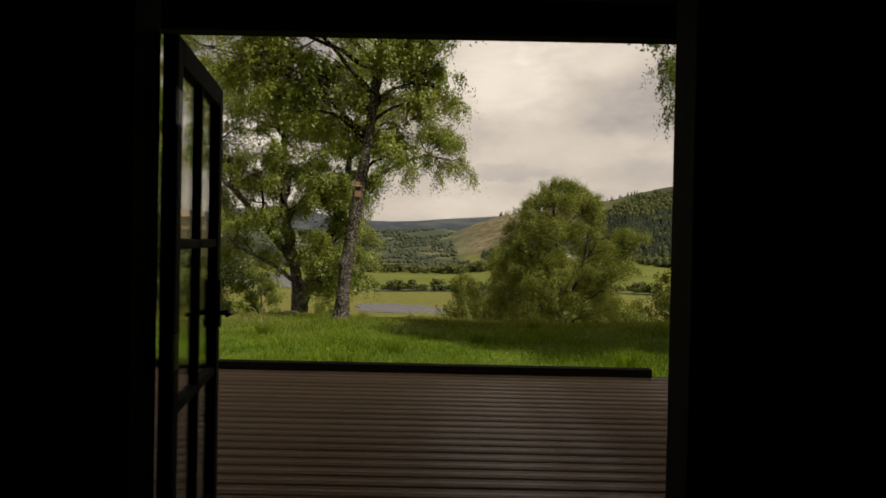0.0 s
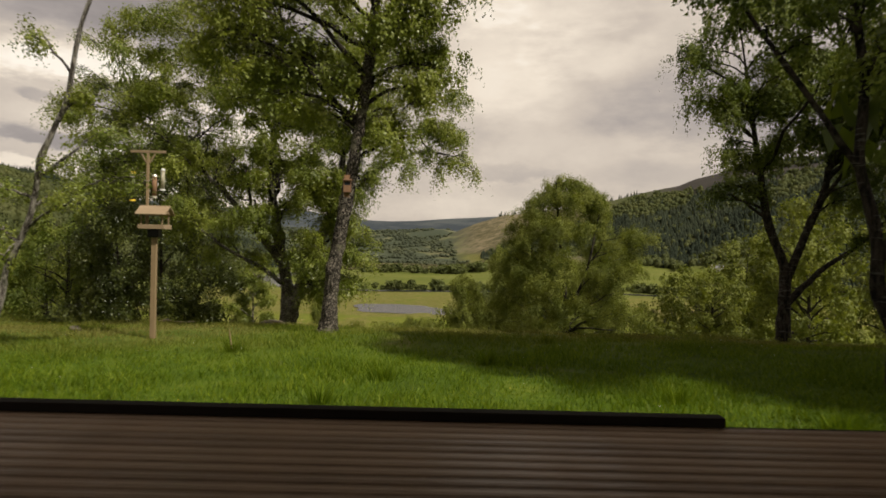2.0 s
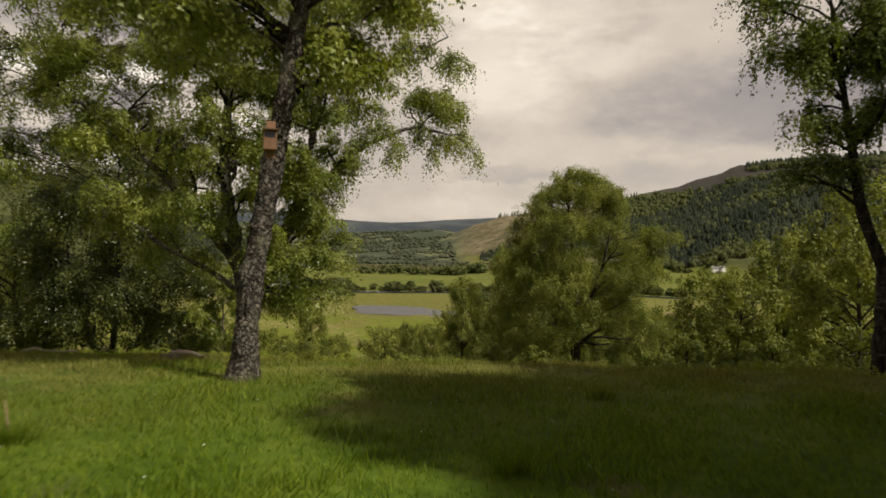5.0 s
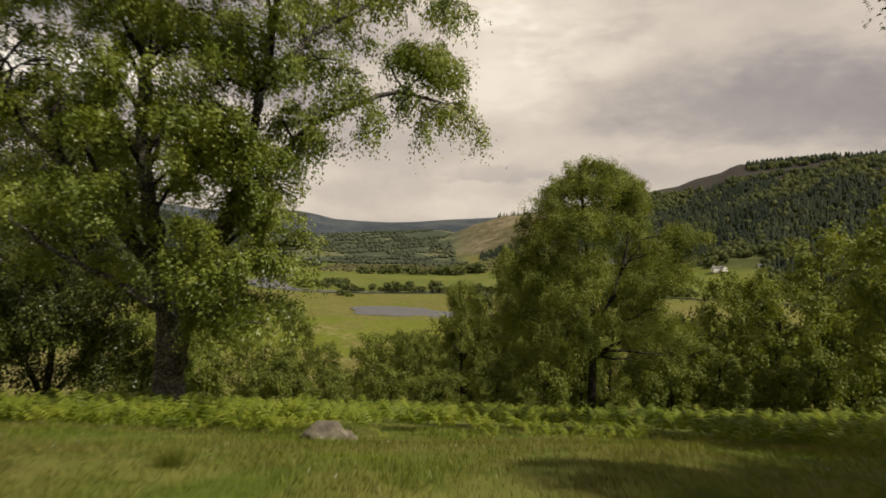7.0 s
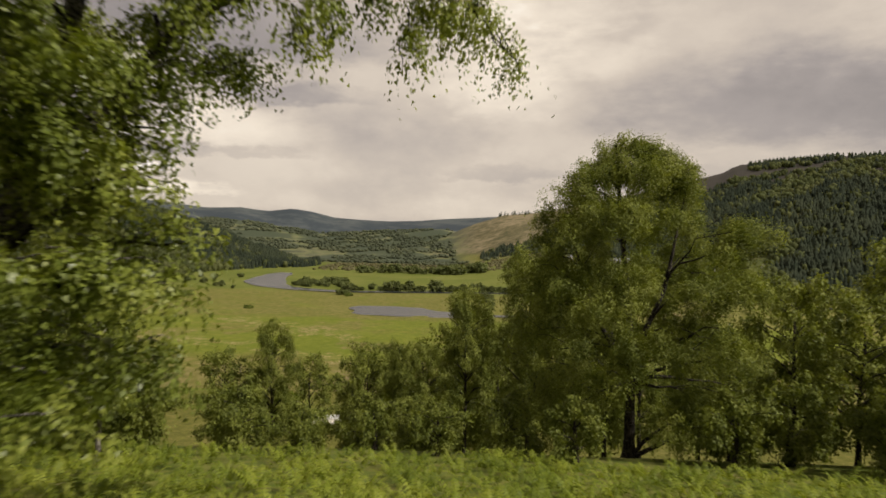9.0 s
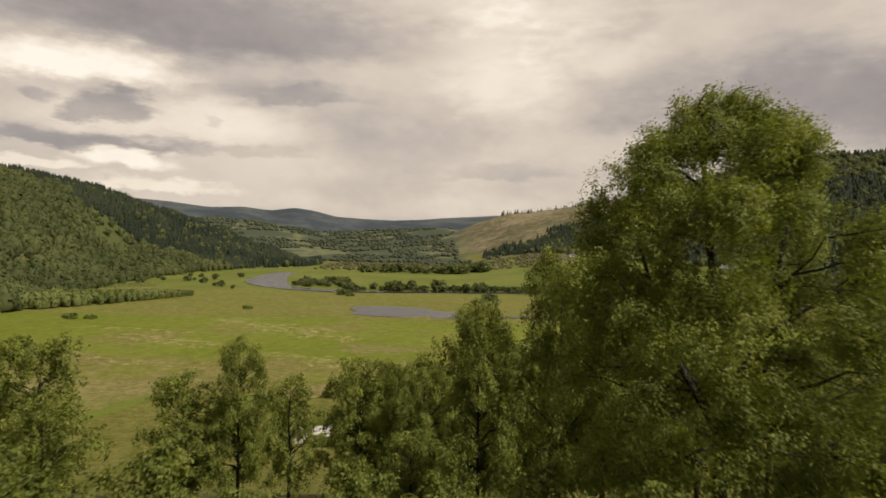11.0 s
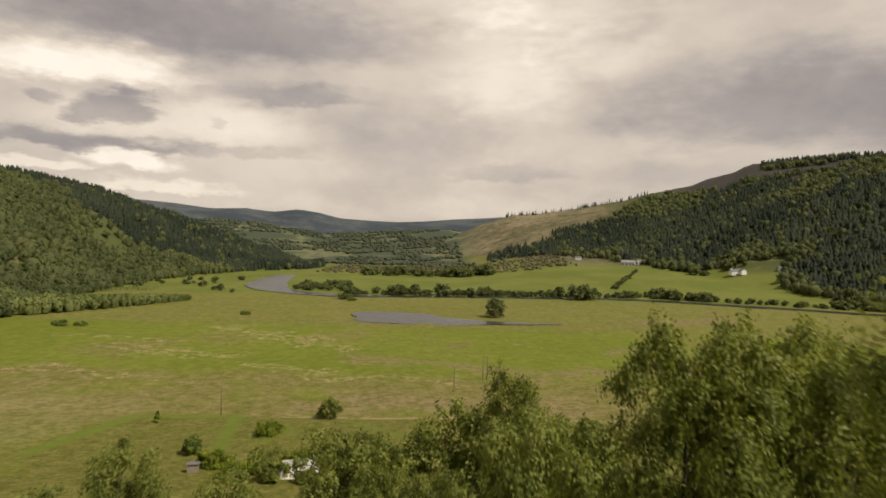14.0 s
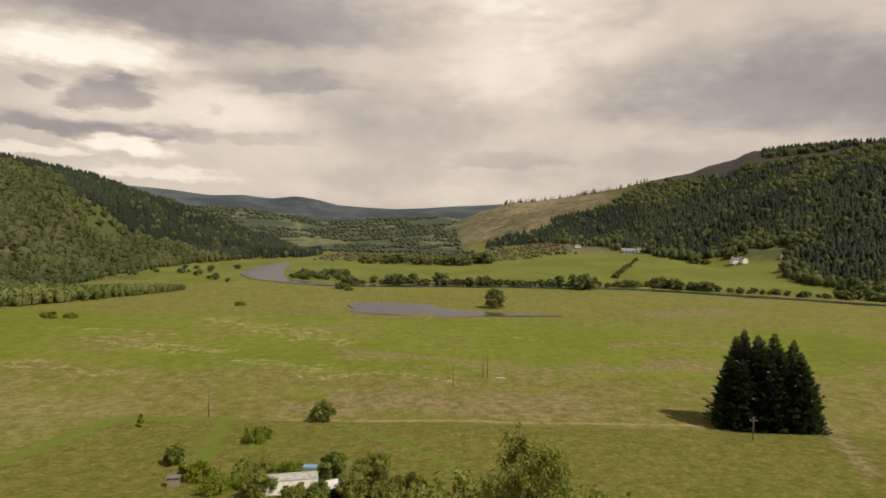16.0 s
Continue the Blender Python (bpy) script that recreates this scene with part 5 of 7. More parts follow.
def build_slope_trees():
    rng = np.random.default_rng(31)
    # the tall birch that the camera rises past
    grow("tall_slope_birch_tree", "tall full birch with a rounded top standing on the slope",
         [([(0, 0, 0), (0.0, 0, 3), (-0.1, 0, 6), (-0.5, 0, 9), (-0.9, 0, 13.0)], 0.24, 0.05), ([(0, 0, 4.2), (1.3, 0, 7.0), (1.9, 0, 10.4)], 0.15, 0.04), ([(0, 0, 3.4), (-1.6, 0, 6.0), (-2.6, 0, 9.2)], 0.14, 0.04)],
         enrich(profile_clumps(rng, [1.9, 3.2, 5.6, 8.0, 9.8, 11.9, 12.8, 13.3], [-4.2, -5.0, -5.3, -5.1, -4.6, -3.4, -2.2, -1.3], [4.2, 5.4, 5.5, 5.4, 5.0, 3.5, 1.9, 0.5], 215), rng, 1, 0.9),
         300000, 0.057, BARK_DARK, LEAF_OLIVE, 23, 0.62, strands=10, loose=0.07, fill=0.35, limbs=0.16, light=True, base=ground_at(8.15, 45))
    kinds = []
    for i, (h, r, n, shape, count, size) in enumerate(((10, 2.7, 40, 0.5, 15000, 0.125), (9.5, 2.9, 42, 0.42, 15000, 0.128), (11, 2.6, 40, 0.55, 15000, 0.125), (11, 2.5, 56, 0.52, 46000, 0.083), (12, 2.7, 58, 0.48, 48000, 0.083), (3.4, 1.7, 18, 0.42, 7000, 0.095))):
        kinds.append((h, grow("slope_birch_tree", "bushy olive-green birch growing on the slope", [([(0, 0, 0), (0.1, 0, h * 0.35), (-0.1, 0.1, h * 0.6), (0, 0, h * 0.82)], 0.15, 0.02)],
                           crown_clumps(rng, h * 0.13, h * 0.93, r, n, shape, 1.0), count, size, BARK_DARK, LEAF_OLIVE, 40 + i, 0.6, strands=8, loose=0.09, fill=0.45, light=True, group="birches on the slope")))
    # x, y, height of the top, kind
    spots = [(-11.1, 62, -4.1, 3), (-14.6, 63, -6.2, 1), (-10.0, 69.5, -7.6, 2), (-7.2, 82, -9.8, 1), (-4.4, 84, -10.5, 0), (-2.6, 66, -5.9, 4), (-0.6, 66.2, -6.2, 3), (1.7, 55.2, -1.1, 3), (4.6, 68, -4.4, 1),
             (-16.4, 53, -5.4, 1), (-13.6, 61, -8.4, 0), (17.6, 44.8, -0.1, 1), (20.6, 46.2, 2.4, 2), (19.6, 37.0, 4.6, 0), (3.4, 75.2, -3.8, 4), (8.2, 77, -7.6, 1), (13.2, 47.0, -2.8, 1),
             (5.3, 55.3, 1.2, 4), (7.5, 56, 1.3, 3), (10.2, 57.2, 0.6, 4), (12.4, 57.5, 0.0, 3), (11.5, 66, -2.6, 0), (-22, 62, -4.0, 1), (-27, 66, -5, 0), (21.5, 57, 0.2, 1), (26, 52, 3.0, 0), (31, 56, 3.5, 2), (17, 60, -3.2, 0), (24, 62, -1.5, 2), (36, 54, 4.0, 1), (15.5, 52, -4.0, 1),
             (-12.5, 40, -3.4, 5), (-10.5, 41, -3.6, 5), (-7.6, 43, -4.2, 5), (-4.8, 42, -4.8, 5), (-2.4, 44.5, -5.0, 5), (0.2, 43, -4.8, 5), (2.8, 44, -4.6, 5), (5.2, 41.5, -4.2, 5), (11.2, 42, -4.0, 5), (13.8, 43, -3.6, 5), (16.0, 40.5, -3.8, 5), (18.5, 42.5, -3.2, 5), (21, 44, -2.6, 5), (24, 42, -2.6, 5), (-1.6, 62, -9.0, 1), (-28, 48, 2, 2), (-33, 54, 1, 1), (13.5, 74, -7, 2),
             (6.3, 75.5, -6.0, 1), (1.9, 76.0, -5.6, 1), (-6.3, 77.3, -7.6, 2), (-3.7, 78, -8.4, 0), (-1.4, 77.3, -7.3, 1)]
    rnd = random.Random(8)
    first = set()
    for x, y, top, kd in spots:
        h, ob = kinds[kd]
        z = gz(x, y) - 0.1
        s = (top - z) / (0.955 * h)
        wide = 0.62 * s + 0.17 if kd in (3, 4) else 0.72 * s + 0.26
        m = Matrix.Translation((x, y, z)) @ Matrix.Rotation(rnd.uniform(0, 6.28), 4, "Z") @ Matrix.Diagonal((wide, wide, s, 1))
        if kd in first:
            copy_thing(ob, m @ Matrix.Diagonal([1 / q for q in ob.scale] + [1]))
        else:
            first.add(kd)
            ob.matrix_basis = m


build_slope_trees()

# ---- the valley: woods on the hills, riverside trees, farms ----
def hill_place(x, y):
    """Azimuth, distance, and how far up the hill side a place lies (0 at its foot, 1 at its crest)."""
    dx, dy = x - HUB[0], np.maximum(y - HUB[1], 1.0)
    dist, a = np.hypot(dx, dy), dx / dy
    F, R = np.interp(a, HILL_A, HILL_F), np.interp(a, HILL_A, HILL_R)
    return a, dist, (dist - F) / np.maximum(R - F, 50)


def scatter_cones(rng, x, y, h, r):
    """Pointed conifers of three ragged tiers."""
    n, sides = len(x), 5
    z = height(x, y)
    vs, fs, off = [], [], 0
    for t0, t1, w in ((0.04, 0.56, 1.0), (0.30, 0.80, 0.74), (0.56, 1.0, 0.44)):
        ang = rng.uniform(0, 6.28, n)[:, None] + np.arange(sides) * 2 * np.pi / sides
        rr = (r * w)[:, None] * rng.uniform(0.66, 1.25, (n, sides))
        ring = np.stack([x[:, None] + np.cos(ang) * rr, y[:, None] + np.sin(ang) * rr, (z + h * t0)[:, None] + rng.uniform(-0.05, 0.05, (n, sides)) * h[:, None]], -1)
        tip = np.stack([x, y, z + h * t1], -1)[:, None]
        v = np.concatenate([ring, tip], 1).reshape(-1, 3)
        b = (np.arange(n) * (sides + 1))[:, None]
        i = np.arange(sides)
        f = np.stack([b + i, b + (i + 1) % sides, np.repeat(b + sides, sides, 1)], -1).reshape(-1, 3) + off
        vs.append(v)
        fs.append(f)
        off += len(v)
    return np.concatenate(vs), np.concatenate(fs)


def scatter_crowns(rng, x, y, h, r, per=12, size=0.34, sides=6):
    """Broad-leaved trees: a lumpy rounded body of foliage with loose leaf clumps over it."""
    n = len(x)
    z = height(x, y)
    ang = rng.uniform(0, 6.28, n)[:, None] + np.arange(sides) * 2 * np.pi / sides
    rows = []
    for t, w in ((0.08, 0.62), (0.48, 0.86), (0.80, 0.52)):
        rr = (r * w)[:, None] * rng.uniform(0.55, 1.28, (n, sides))
        rows.append(np.stack([x[:, None] + np.cos(ang) * rr, y[:, None] + np.sin(ang) * rr, (z + h * t)[:, None] + rng.uniform(-0.07, 0.07, (n, sides)) * h[:, None]], -1))
    tip = np.stack([x + 0.2 * r * rng.normal(size=n), y, z + h * 0.94], -1)[:, None]
    body = np.concatenate(rows + [tip], 1).reshape(-1, 3)
    b = (np.arange(n) * (3 * sides + 1))[:, None]
    i = np.arange(sides)
    j = (i + 1) % sides
    tris = []
    for k in (0, sides):
        tris += [np.stack([b + k + i, b + k + j, b + k + sides + j], -1), np.stack([b + k + i, b + k + sides + j, b + k + sides + i], -1)]
    tris.append(np.stack([b + 2 * sides + i, b + 2 * sides + j, np.repeat(b + 3 * sides, sides, 1)], -1))
    faces = np.concatenate([t.reshape(-1, 3) for t in tris])
    d = rng.normal(size=(n, per, 3))
    d[..., 2] = np.abs(d[..., 2]) - 0.25
    d /= np.linalg.norm(d, axis=2, keepdims=True)
    p = np.stack([x[:, None] + d[..., 0] * r[:, None], y[:, None] + d[..., 1] * r[:, None], (z + h * 0.52)[:, None] + d[..., 2] * (h * 0.46)[:, None]], -1)
    nrm = d + rng.normal(size=d.shape) * 0.6
    nrm /= np.linalg.norm(nrm, axis=2, keepdims=True)
    a = np.cross(nrm, rng.normal(size=d.shape))
    a /= np.linalg.norm(a, axis=2, keepdims=True)
    c = np.cross(nrm, a)
    q = rng.uniform(0.6, 1.3, (n, per, 3, 1)) * (r * size)[:, None, None, None]
    leaf = (np.stack([a, c * 0.87 - a * 0.5, -c * 0.87 - a * 0.5], 2) * q + p[:, :, None]).reshape(-1, 3)
    return np.concatenate([body, leaf]), np.concatenate([faces, np.arange(len(leaf)).reshape(-1, 3) + len(body)])


def build_woods():
    rng = np.random.default_rng(51)
    # the left hill
    def polar(n, a0, a1, d0, d1):
        a = rng.uniform(a0, a1, n)
        dist = np.sqrt(rng.uniform(d0 * d0, d1 * d1, n))
        dy = dist / np.sqrt(1 + a * a)
        return HUB[0] + a * dy, HUB[1] + dy

    x, y = polar(15500, -0.86, -0.19, 430, 1280)
    a, dist, s = hill_place(x, y)
    patch = waves(x, y, 38, 2) + 0.6 * waves(x, y, 11, 4)
    scar = ((a + 0.545 + 0.14 * (s - 0.55)) / 0.048) ** 2 + ((s - 0.46) / 0.26) ** 2 + 0.8 * patch
    open_ground = (scar < 0.75) | (((a + 0.66) / 0.035) ** 2 + ((s - 0.25) / 0.05) ** 2 + 0.5 * patch < 0.8)
    keep = (s > -0.02) & (s < 1.12) & (~open_ground | (rng.random(len(x)) < 0.16))
    x, y, a, s, patch = x[keep], y[keep], a[keep], s[keep], patch[keep]
    pine = s + 0.10 * patch > np.interp(a, [-0.75, -0.66, -0.58, -0.52, -0.46, -0.38, -0.33], [0.95, 0.86, 0.72, 0.56, 0.36, 0.14, -0.1])
    pine = pine & (rng.random(len(x)) < 0.94)
    left_pine, left_broad = (x[pine], y[pine]), (x[~pine], y[~pine])
    # the right hill
    x, y = polar(24000, 0.06, 0.86, 560, 1950)
    a, dist, s = hill_place(x, y)
    patch = waves(x, y, 90, 4)
    edge = a + 0.035 * waves(x, y, 33, 5) + 0.02 * waves(x, y, 9, 2)
    bare = (edge < 0.30) & (s > 0.15 + 2.9 * np.clip(edge - 0.09, 0, 1) + 0.05 * waves(x, y, 20))
    limit = np.interp(a, [0.26, 0.34, 0.42, 0.50, 0.60, 0.72], [0.84, 0.76, 0.66, 0.66, 0.72, 0.86]) + 0.05 * patch + 0.03 * waves(x, y, 25, 1)
    belt = (a > 0.47) & (s > 0.76 + 0.08 * patch) & (s < 0.90) & (rng.random(len(x)) < 0.6)
    bare = bare | (s > limit) & (a > 0.26) & ~belt
    thin = (waves(x, y, 45, 9) > 0.46) & (s > 0.5) & (rng.random(len(x)) < 0.7)
    clearing = (np.abs(a - 0.445) < 0.062) & (dist < 915)
    keep = (s > 0.0) & (s < 1.05) & ~bare & ~thin & ~clearing
    x, y, a, s, patch = x[keep], y[keep], a[keep], s[keep], patch[keep]
    # conifer share also raised, standing in for a cloud's shade on this hill
    pine = (0.5 * patch + 0.35 * waves(x, y, 30, 6) > np.interp(s, [0, 0.12, 0.24, 0.42, 0.60, 0.80, 0.86], [0.45, 0.06, -0.50, -0.48, 0.12, 0.34, -0.9]) - 0.9 * np.clip(a - 0.46, 0, 0.3) * (s < 0.6)) | (a < 0.17)
    pine = np.where(rng.random(len(x)) < 0.08, ~pine, pine)
    right_pine, right_broad = (x[pine], y[pine]), (x[~pine], y[~pine])
    # thin woods on the valley head
    x, y = polar(7500, -0.42, 0.11, 1000, 2250)
    a, dist, s = hill_place(x, y)
    keep = (waves(x, y, 90, 1) > np.interp(dist, [1000, 1300, 1700], [0.1, -0.12, -0.3])) & ((dist > 1180) | (waves(x, y, 40, 8) > 0.25)) & (waves(x, y, 22, 3) > -0.12) & ((a < 0.015 + 0.02 * waves(x, y, 40)) | (dist < 1250) & (waves(x, y, 30, 2) > 0))
    mid = (x[keep], y[keep])

    def wood(name, label, v, f, mat):
        tagged(new(name, mesh_from(name, v, f, mat, True)), label, "wood", kind="stuff")

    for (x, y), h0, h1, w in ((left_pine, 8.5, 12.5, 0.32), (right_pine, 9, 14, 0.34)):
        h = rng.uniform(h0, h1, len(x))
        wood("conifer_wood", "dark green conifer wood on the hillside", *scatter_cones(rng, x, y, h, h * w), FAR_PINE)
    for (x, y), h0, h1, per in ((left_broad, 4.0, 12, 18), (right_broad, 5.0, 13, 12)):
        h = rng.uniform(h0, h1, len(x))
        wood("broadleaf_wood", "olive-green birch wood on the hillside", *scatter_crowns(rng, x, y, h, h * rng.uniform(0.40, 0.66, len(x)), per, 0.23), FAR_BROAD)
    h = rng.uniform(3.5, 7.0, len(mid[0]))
    wood("valley_wood", "scattered woods at the head of the valley", *scatter_crowns(rng, *mid, h, h * rng.uniform(0.8, 1.5, len(h)), 2, 0.3, 4), HAZED_WOOD)
    # the belt of alder scrub along the edge of the meadow
    t = rng.uniform(0, 1, 620) ** 0.9
    fx, fy = np.interp(t, [0, 0.5, 1], [-262, -227, -197]), np.interp(t, [0, 0.5, 1], [360, 455, 540])
    off = rng.uniform(0, 1, 620) * np.interp(t, [0, 0.45, 0.75, 1], [75, 45, 12, 5])
    x, y = fx - off * 0.94, fy + off * 0.3
    h = rng.uniform(5.5, 9.0, 620) * np.interp(t, [0, 0.5, 0.85, 1], [1.35, 1.1, 0.8, 0.5])
    wood("alder_scrub", "thick green scrub along the edge of the meadow", *scatter_crowns(rng, x, y, h, h * 0.46, 24, 0.30), FAR_ALDER)
    # pale rushes and scrub in front of the far woods
    x = rng.uniform(-190, 180, 900)
    y = 960 + rng.uniform(0, 260, 900) - 0.1 * x + 20 * waves(x, x, 30)
    h = rng.uniform(1.5, 4.2, 900)
    wood("bare_scrub", "brownish leafless scrub below the brown hill", *scatter_crowns(rng, x, y, h, h * rng.uniform(0.6, 1.3, 900), 10, 0.28), SCRUB)
    # a few trees left along the cleared ridge
    a = rng.uniform(0.085, 0.30, 130)
    dist = np.interp(a, HILL_A, HILL_R) * rng.uniform(0.97, 1.0, 130)
    dy = dist / np.sqrt(1 + a * a)
    h = rng.uniform(5, 15, 130)
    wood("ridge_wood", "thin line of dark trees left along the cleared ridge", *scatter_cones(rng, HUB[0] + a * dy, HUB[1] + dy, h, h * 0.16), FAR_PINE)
    # rows of planted saplings in a small enclosure
    i, j = np.meshgrid(np.arange(14), np.arange(6))
    x, y = (-294 + 2.6 * i - 1.2 * j).ravel() + rng.uniform(-0.4, 0.4, 84), (584 + 2.2 * i + 7.0 * j).ravel() + rng.uniform(-0.5, 0.5, 84)
    h = rng.uniform(2.0, 3.6, 84)
    wood("sapling_plot", "rows of young planted saplings in a meadow", *scatter_cones(rng, x, y, h, h * 0.3), FAR_ALDER)


def scrub_material():
    return leaf_material("brown_scrub", (0.105, 0.098, 0.052), (0.145, 0.133, 0.072), (0.185, 0.168, 0.092), 0.01, 0.42, FAR_GLOSS)


SCRUB = scrub_material()
build_woods()


def build_river_trees():
    rng = np.random.default_rng(61)
    kinds = []
    for i, (h, r, label) in enumerate(((8, 3.6, "rounded green tree beside the river"), (5, 3.0, "low spreading bush beside the river"), (9, 3.4, "full green tree beside the river"))):
        kinds.append((h, grow("riverside_tree", label, [([(0, 0, 0), (0.1, 0, h * 0.4), (0, 0, h * 0.85)], 0.22, 0.05)],
                           crown_clumps(rng, h * 0.2, h * 0.85, r, 14, 0.42, 0.9), 650, 1.15, BARK_DARK, FAR_BANK, 70 + i, 0.5, strands=3, far=True, group="trees along the river")))
    spots = []
    rnd = random.Random(5)
    # the belt on the river's far bank, in front of the fields
    for i in range(74):
        t = i / 73
        x = -92 + t * 290 + rnd.uniform(-2, 2)
        y = 632 + 0.11 * (x + 40) + rnd.uniform(0, 12)
        if rnd.random() < 0.9:
            spots.append((x, y, rnd.uniform(3.2, 7.5) * (1.6 if rnd.random() < 0.14 else 1)))
    for i in range(58):
        t = i / 57
        x = 190 + t * 250 + rnd.uniform(-3, 3)
        y = 652 - 0.42 * (x - 190) + rnd.uniform(0, 22)
        spots.append((x, y, rnd.uniform(3.5, 6.5) if 250 < x < 330 else rnd.uniform(5, 11)))
    # round the river's bend and up the left bank
    for i in range(34):
        x = -148 + rnd.uniform(0, 50)
        spots.append((x, 668 + rnd.uniform(-10, 60), rnd.uniform(4, 8)))
    for i in range(16):
        spots.append((-245 + rnd.uniform(-60, 15), 640 + rnd.uniform(0, 160), rnd.uniform(3, 6)))
    for i in range(34):
        spots.append((-115 + rnd.uniform(0, 190), 930 + rnd.uniform(0, 40), rnd.uniform(6, 16)))
    for i in range(26):
        spots.append((300 + rnd.uniform(0, 190), 862 + rnd.uniform(0, 60), rnd.uniform(6, 11)))
    for i in range(16):
        spots.append((172 + i * 4.5 + rnd.uniform(-1, 1), 720 + i * 11, rnd.uniform(3, 6)))
    spots += [(-87, 580, 5.5), (-82, 584, 4.5), (-78, 572, 4), (-206, 632, 7.5), (-214, 640, 4), (-190, 615, 4), (118, 626, 15), (20, 628, 10)]
    first = set()
    for x, y, h in spots:
        kd = rnd.randrange(3)
        h0, ob = kinds[kd]
        s = h / h0
        m = Matrix.Translation((x, y, gz(x, y) - 0.2)) @ Matrix.Rotation(rnd.uniform(0, 6.28), 4, "Z") @ Matrix.Diagonal((s * rnd.uniform(0.9, 1.7), s * 1.2, s, 1))
        if kd in first:
            copy_thing(ob, m @ Matrix.Diagonal([1 / q for q in ob.scale] + [1]))
        else:
            first.add(kd)
            ob.matrix_basis = m
    return kinds


build_river_trees()


def build_field_trees():
    rng = np.random.default_rng(71)
    grow("lone_tree", "lone rounded tree standing beside the pond", [([(0, 0, 0), (0.1, 0, 3), (0, 0, 9)], 0.3, 0.06)], crown_clumps(rng, 1.3, 12.0, 7.4, 34, 0.42, 0.9), 7500, 0.62, BARK_DARK, FAR_BANK, 81, 0.5, strands=3, base=ground_at(31.5, 476))
    grow("round_bush", "round green bush in the meadow", [([(0, 0, 0), (0.1, 0, 2), (0, 0, 4.4)], 0.12, 0.04)], crown_clumps(rng, 0.9, 5.0, 2.6, 20, 0.42, 0.9), 8000, 0.21, BARK_DARK, LEAF_OLIVE, 82, 0.4, loose=0.14, base=ground_at(-28.3, 200))
    grow("young_spruce", "small dense green conifer standing in the meadow", [([(0, 0, 0), (0, 0, 1.6), (0, 0, 2.6)], 0.08, 0.03)], [(0, 0, 0.7, 1.15, 1.15, 0.6), (0, 0, 1.4, 0.85, 0.85, 0.55), (0, 0, 2.1, 0.5, 0.5, 0.5), (0, 0, 2.6, 0.25, 0.25, 0.35)], 4000, 0.2, BARK_DARK, LEAF_FERN, 83, 0.1, base=ground_at(-67.6, 193))
    for x, y, h, r, sd in ((-197, 372, 3.0, 4.2, 181), (-188, 375, 2.4, 3.2, 182), (-202, 377, 2.2, 2.6, 183), (-128, 452, 2.4, 4.0, 184), (-78, 566, 3, 4, 185)):
        grow("gorse_bush", "low dark gorse bush in the meadow", [([(0, 0, 0), (0.1, 0, h * 0.4), (0, 0, h * 0.8)], 0.1, 0.03)], crown_clumps(rng, h * 0.1, h * 0.85, r, 12, 0.42, 0.9), 900, 0.55, BARK_DARK, LEAF_DARK, sd, 0.3, far=True, base=ground_at(x, y), group="gorse in the meadow")
    for x, y, h, r, mat, sd in ((-11.4, 153, 6.6, 3.2, LEAF_OLIVE, 84), (-18.6, 157, 5.4, 2.4, LEAF_DARK, 85), (-5.4, 151, 3.5, 3.2, LEAF_OLIVE, 86), (-32.5, 156, 4, 4.2, LEAF_OLIVE, 87), (-26.5, 156.5, 3.4, 3.2, LEAF_FERN, 97), (-38.5, 182, 3, 3.5, LEAF_FERN, 88), (-14, 146.5, 4.6, 2.6, LEAF_OLIVE, 89),
                                (-49, 166, 4.0, 1.8, LEAF_DARK, 90), (-28.6, 147, 4.6, 2.6, LEAF_OLIVE, 91), (-42, 158, 3.2, 3.4, LEAF_FERN, 92), (-19.0, 147.0, 3.0, 1.8, LEAF_OLIVE, 93), (-31, 203, 2.2, 1.2, LEAF_OLIVE, 94), (16, 146, 4.6, 2.8, LEAF_OLIVE, 95), (-22.5, 146.6, 2.2, 2.2, LEAF_OLIVE, 98), (-35.5, 149.5, 2.6, 3.0, LEAF_FERN, 99), (-9.0, 148.2, 2.6, 2.4, LEAF_OLIVE, 191), (-31.6, 152.6, 2.4, 2.6, LEAF_FERN, 192)):
        k = 0.95
        grow("garden_shrub", "leafy green shrub near the caravan", [([(0, 0, 0), (0.1, 0, h * 0.4), (0, 0, h * 0.8)], 0.1, 0.03)], crown_clumps(rng, h * 0.12, h * 0.85, r, 22, 0.42, k), 8500, 0.21, BARK_DARK, mat, sd, 0.45, loose=0.16, far=True, base=ground_at(x, y), group="shrubs near the caravan")


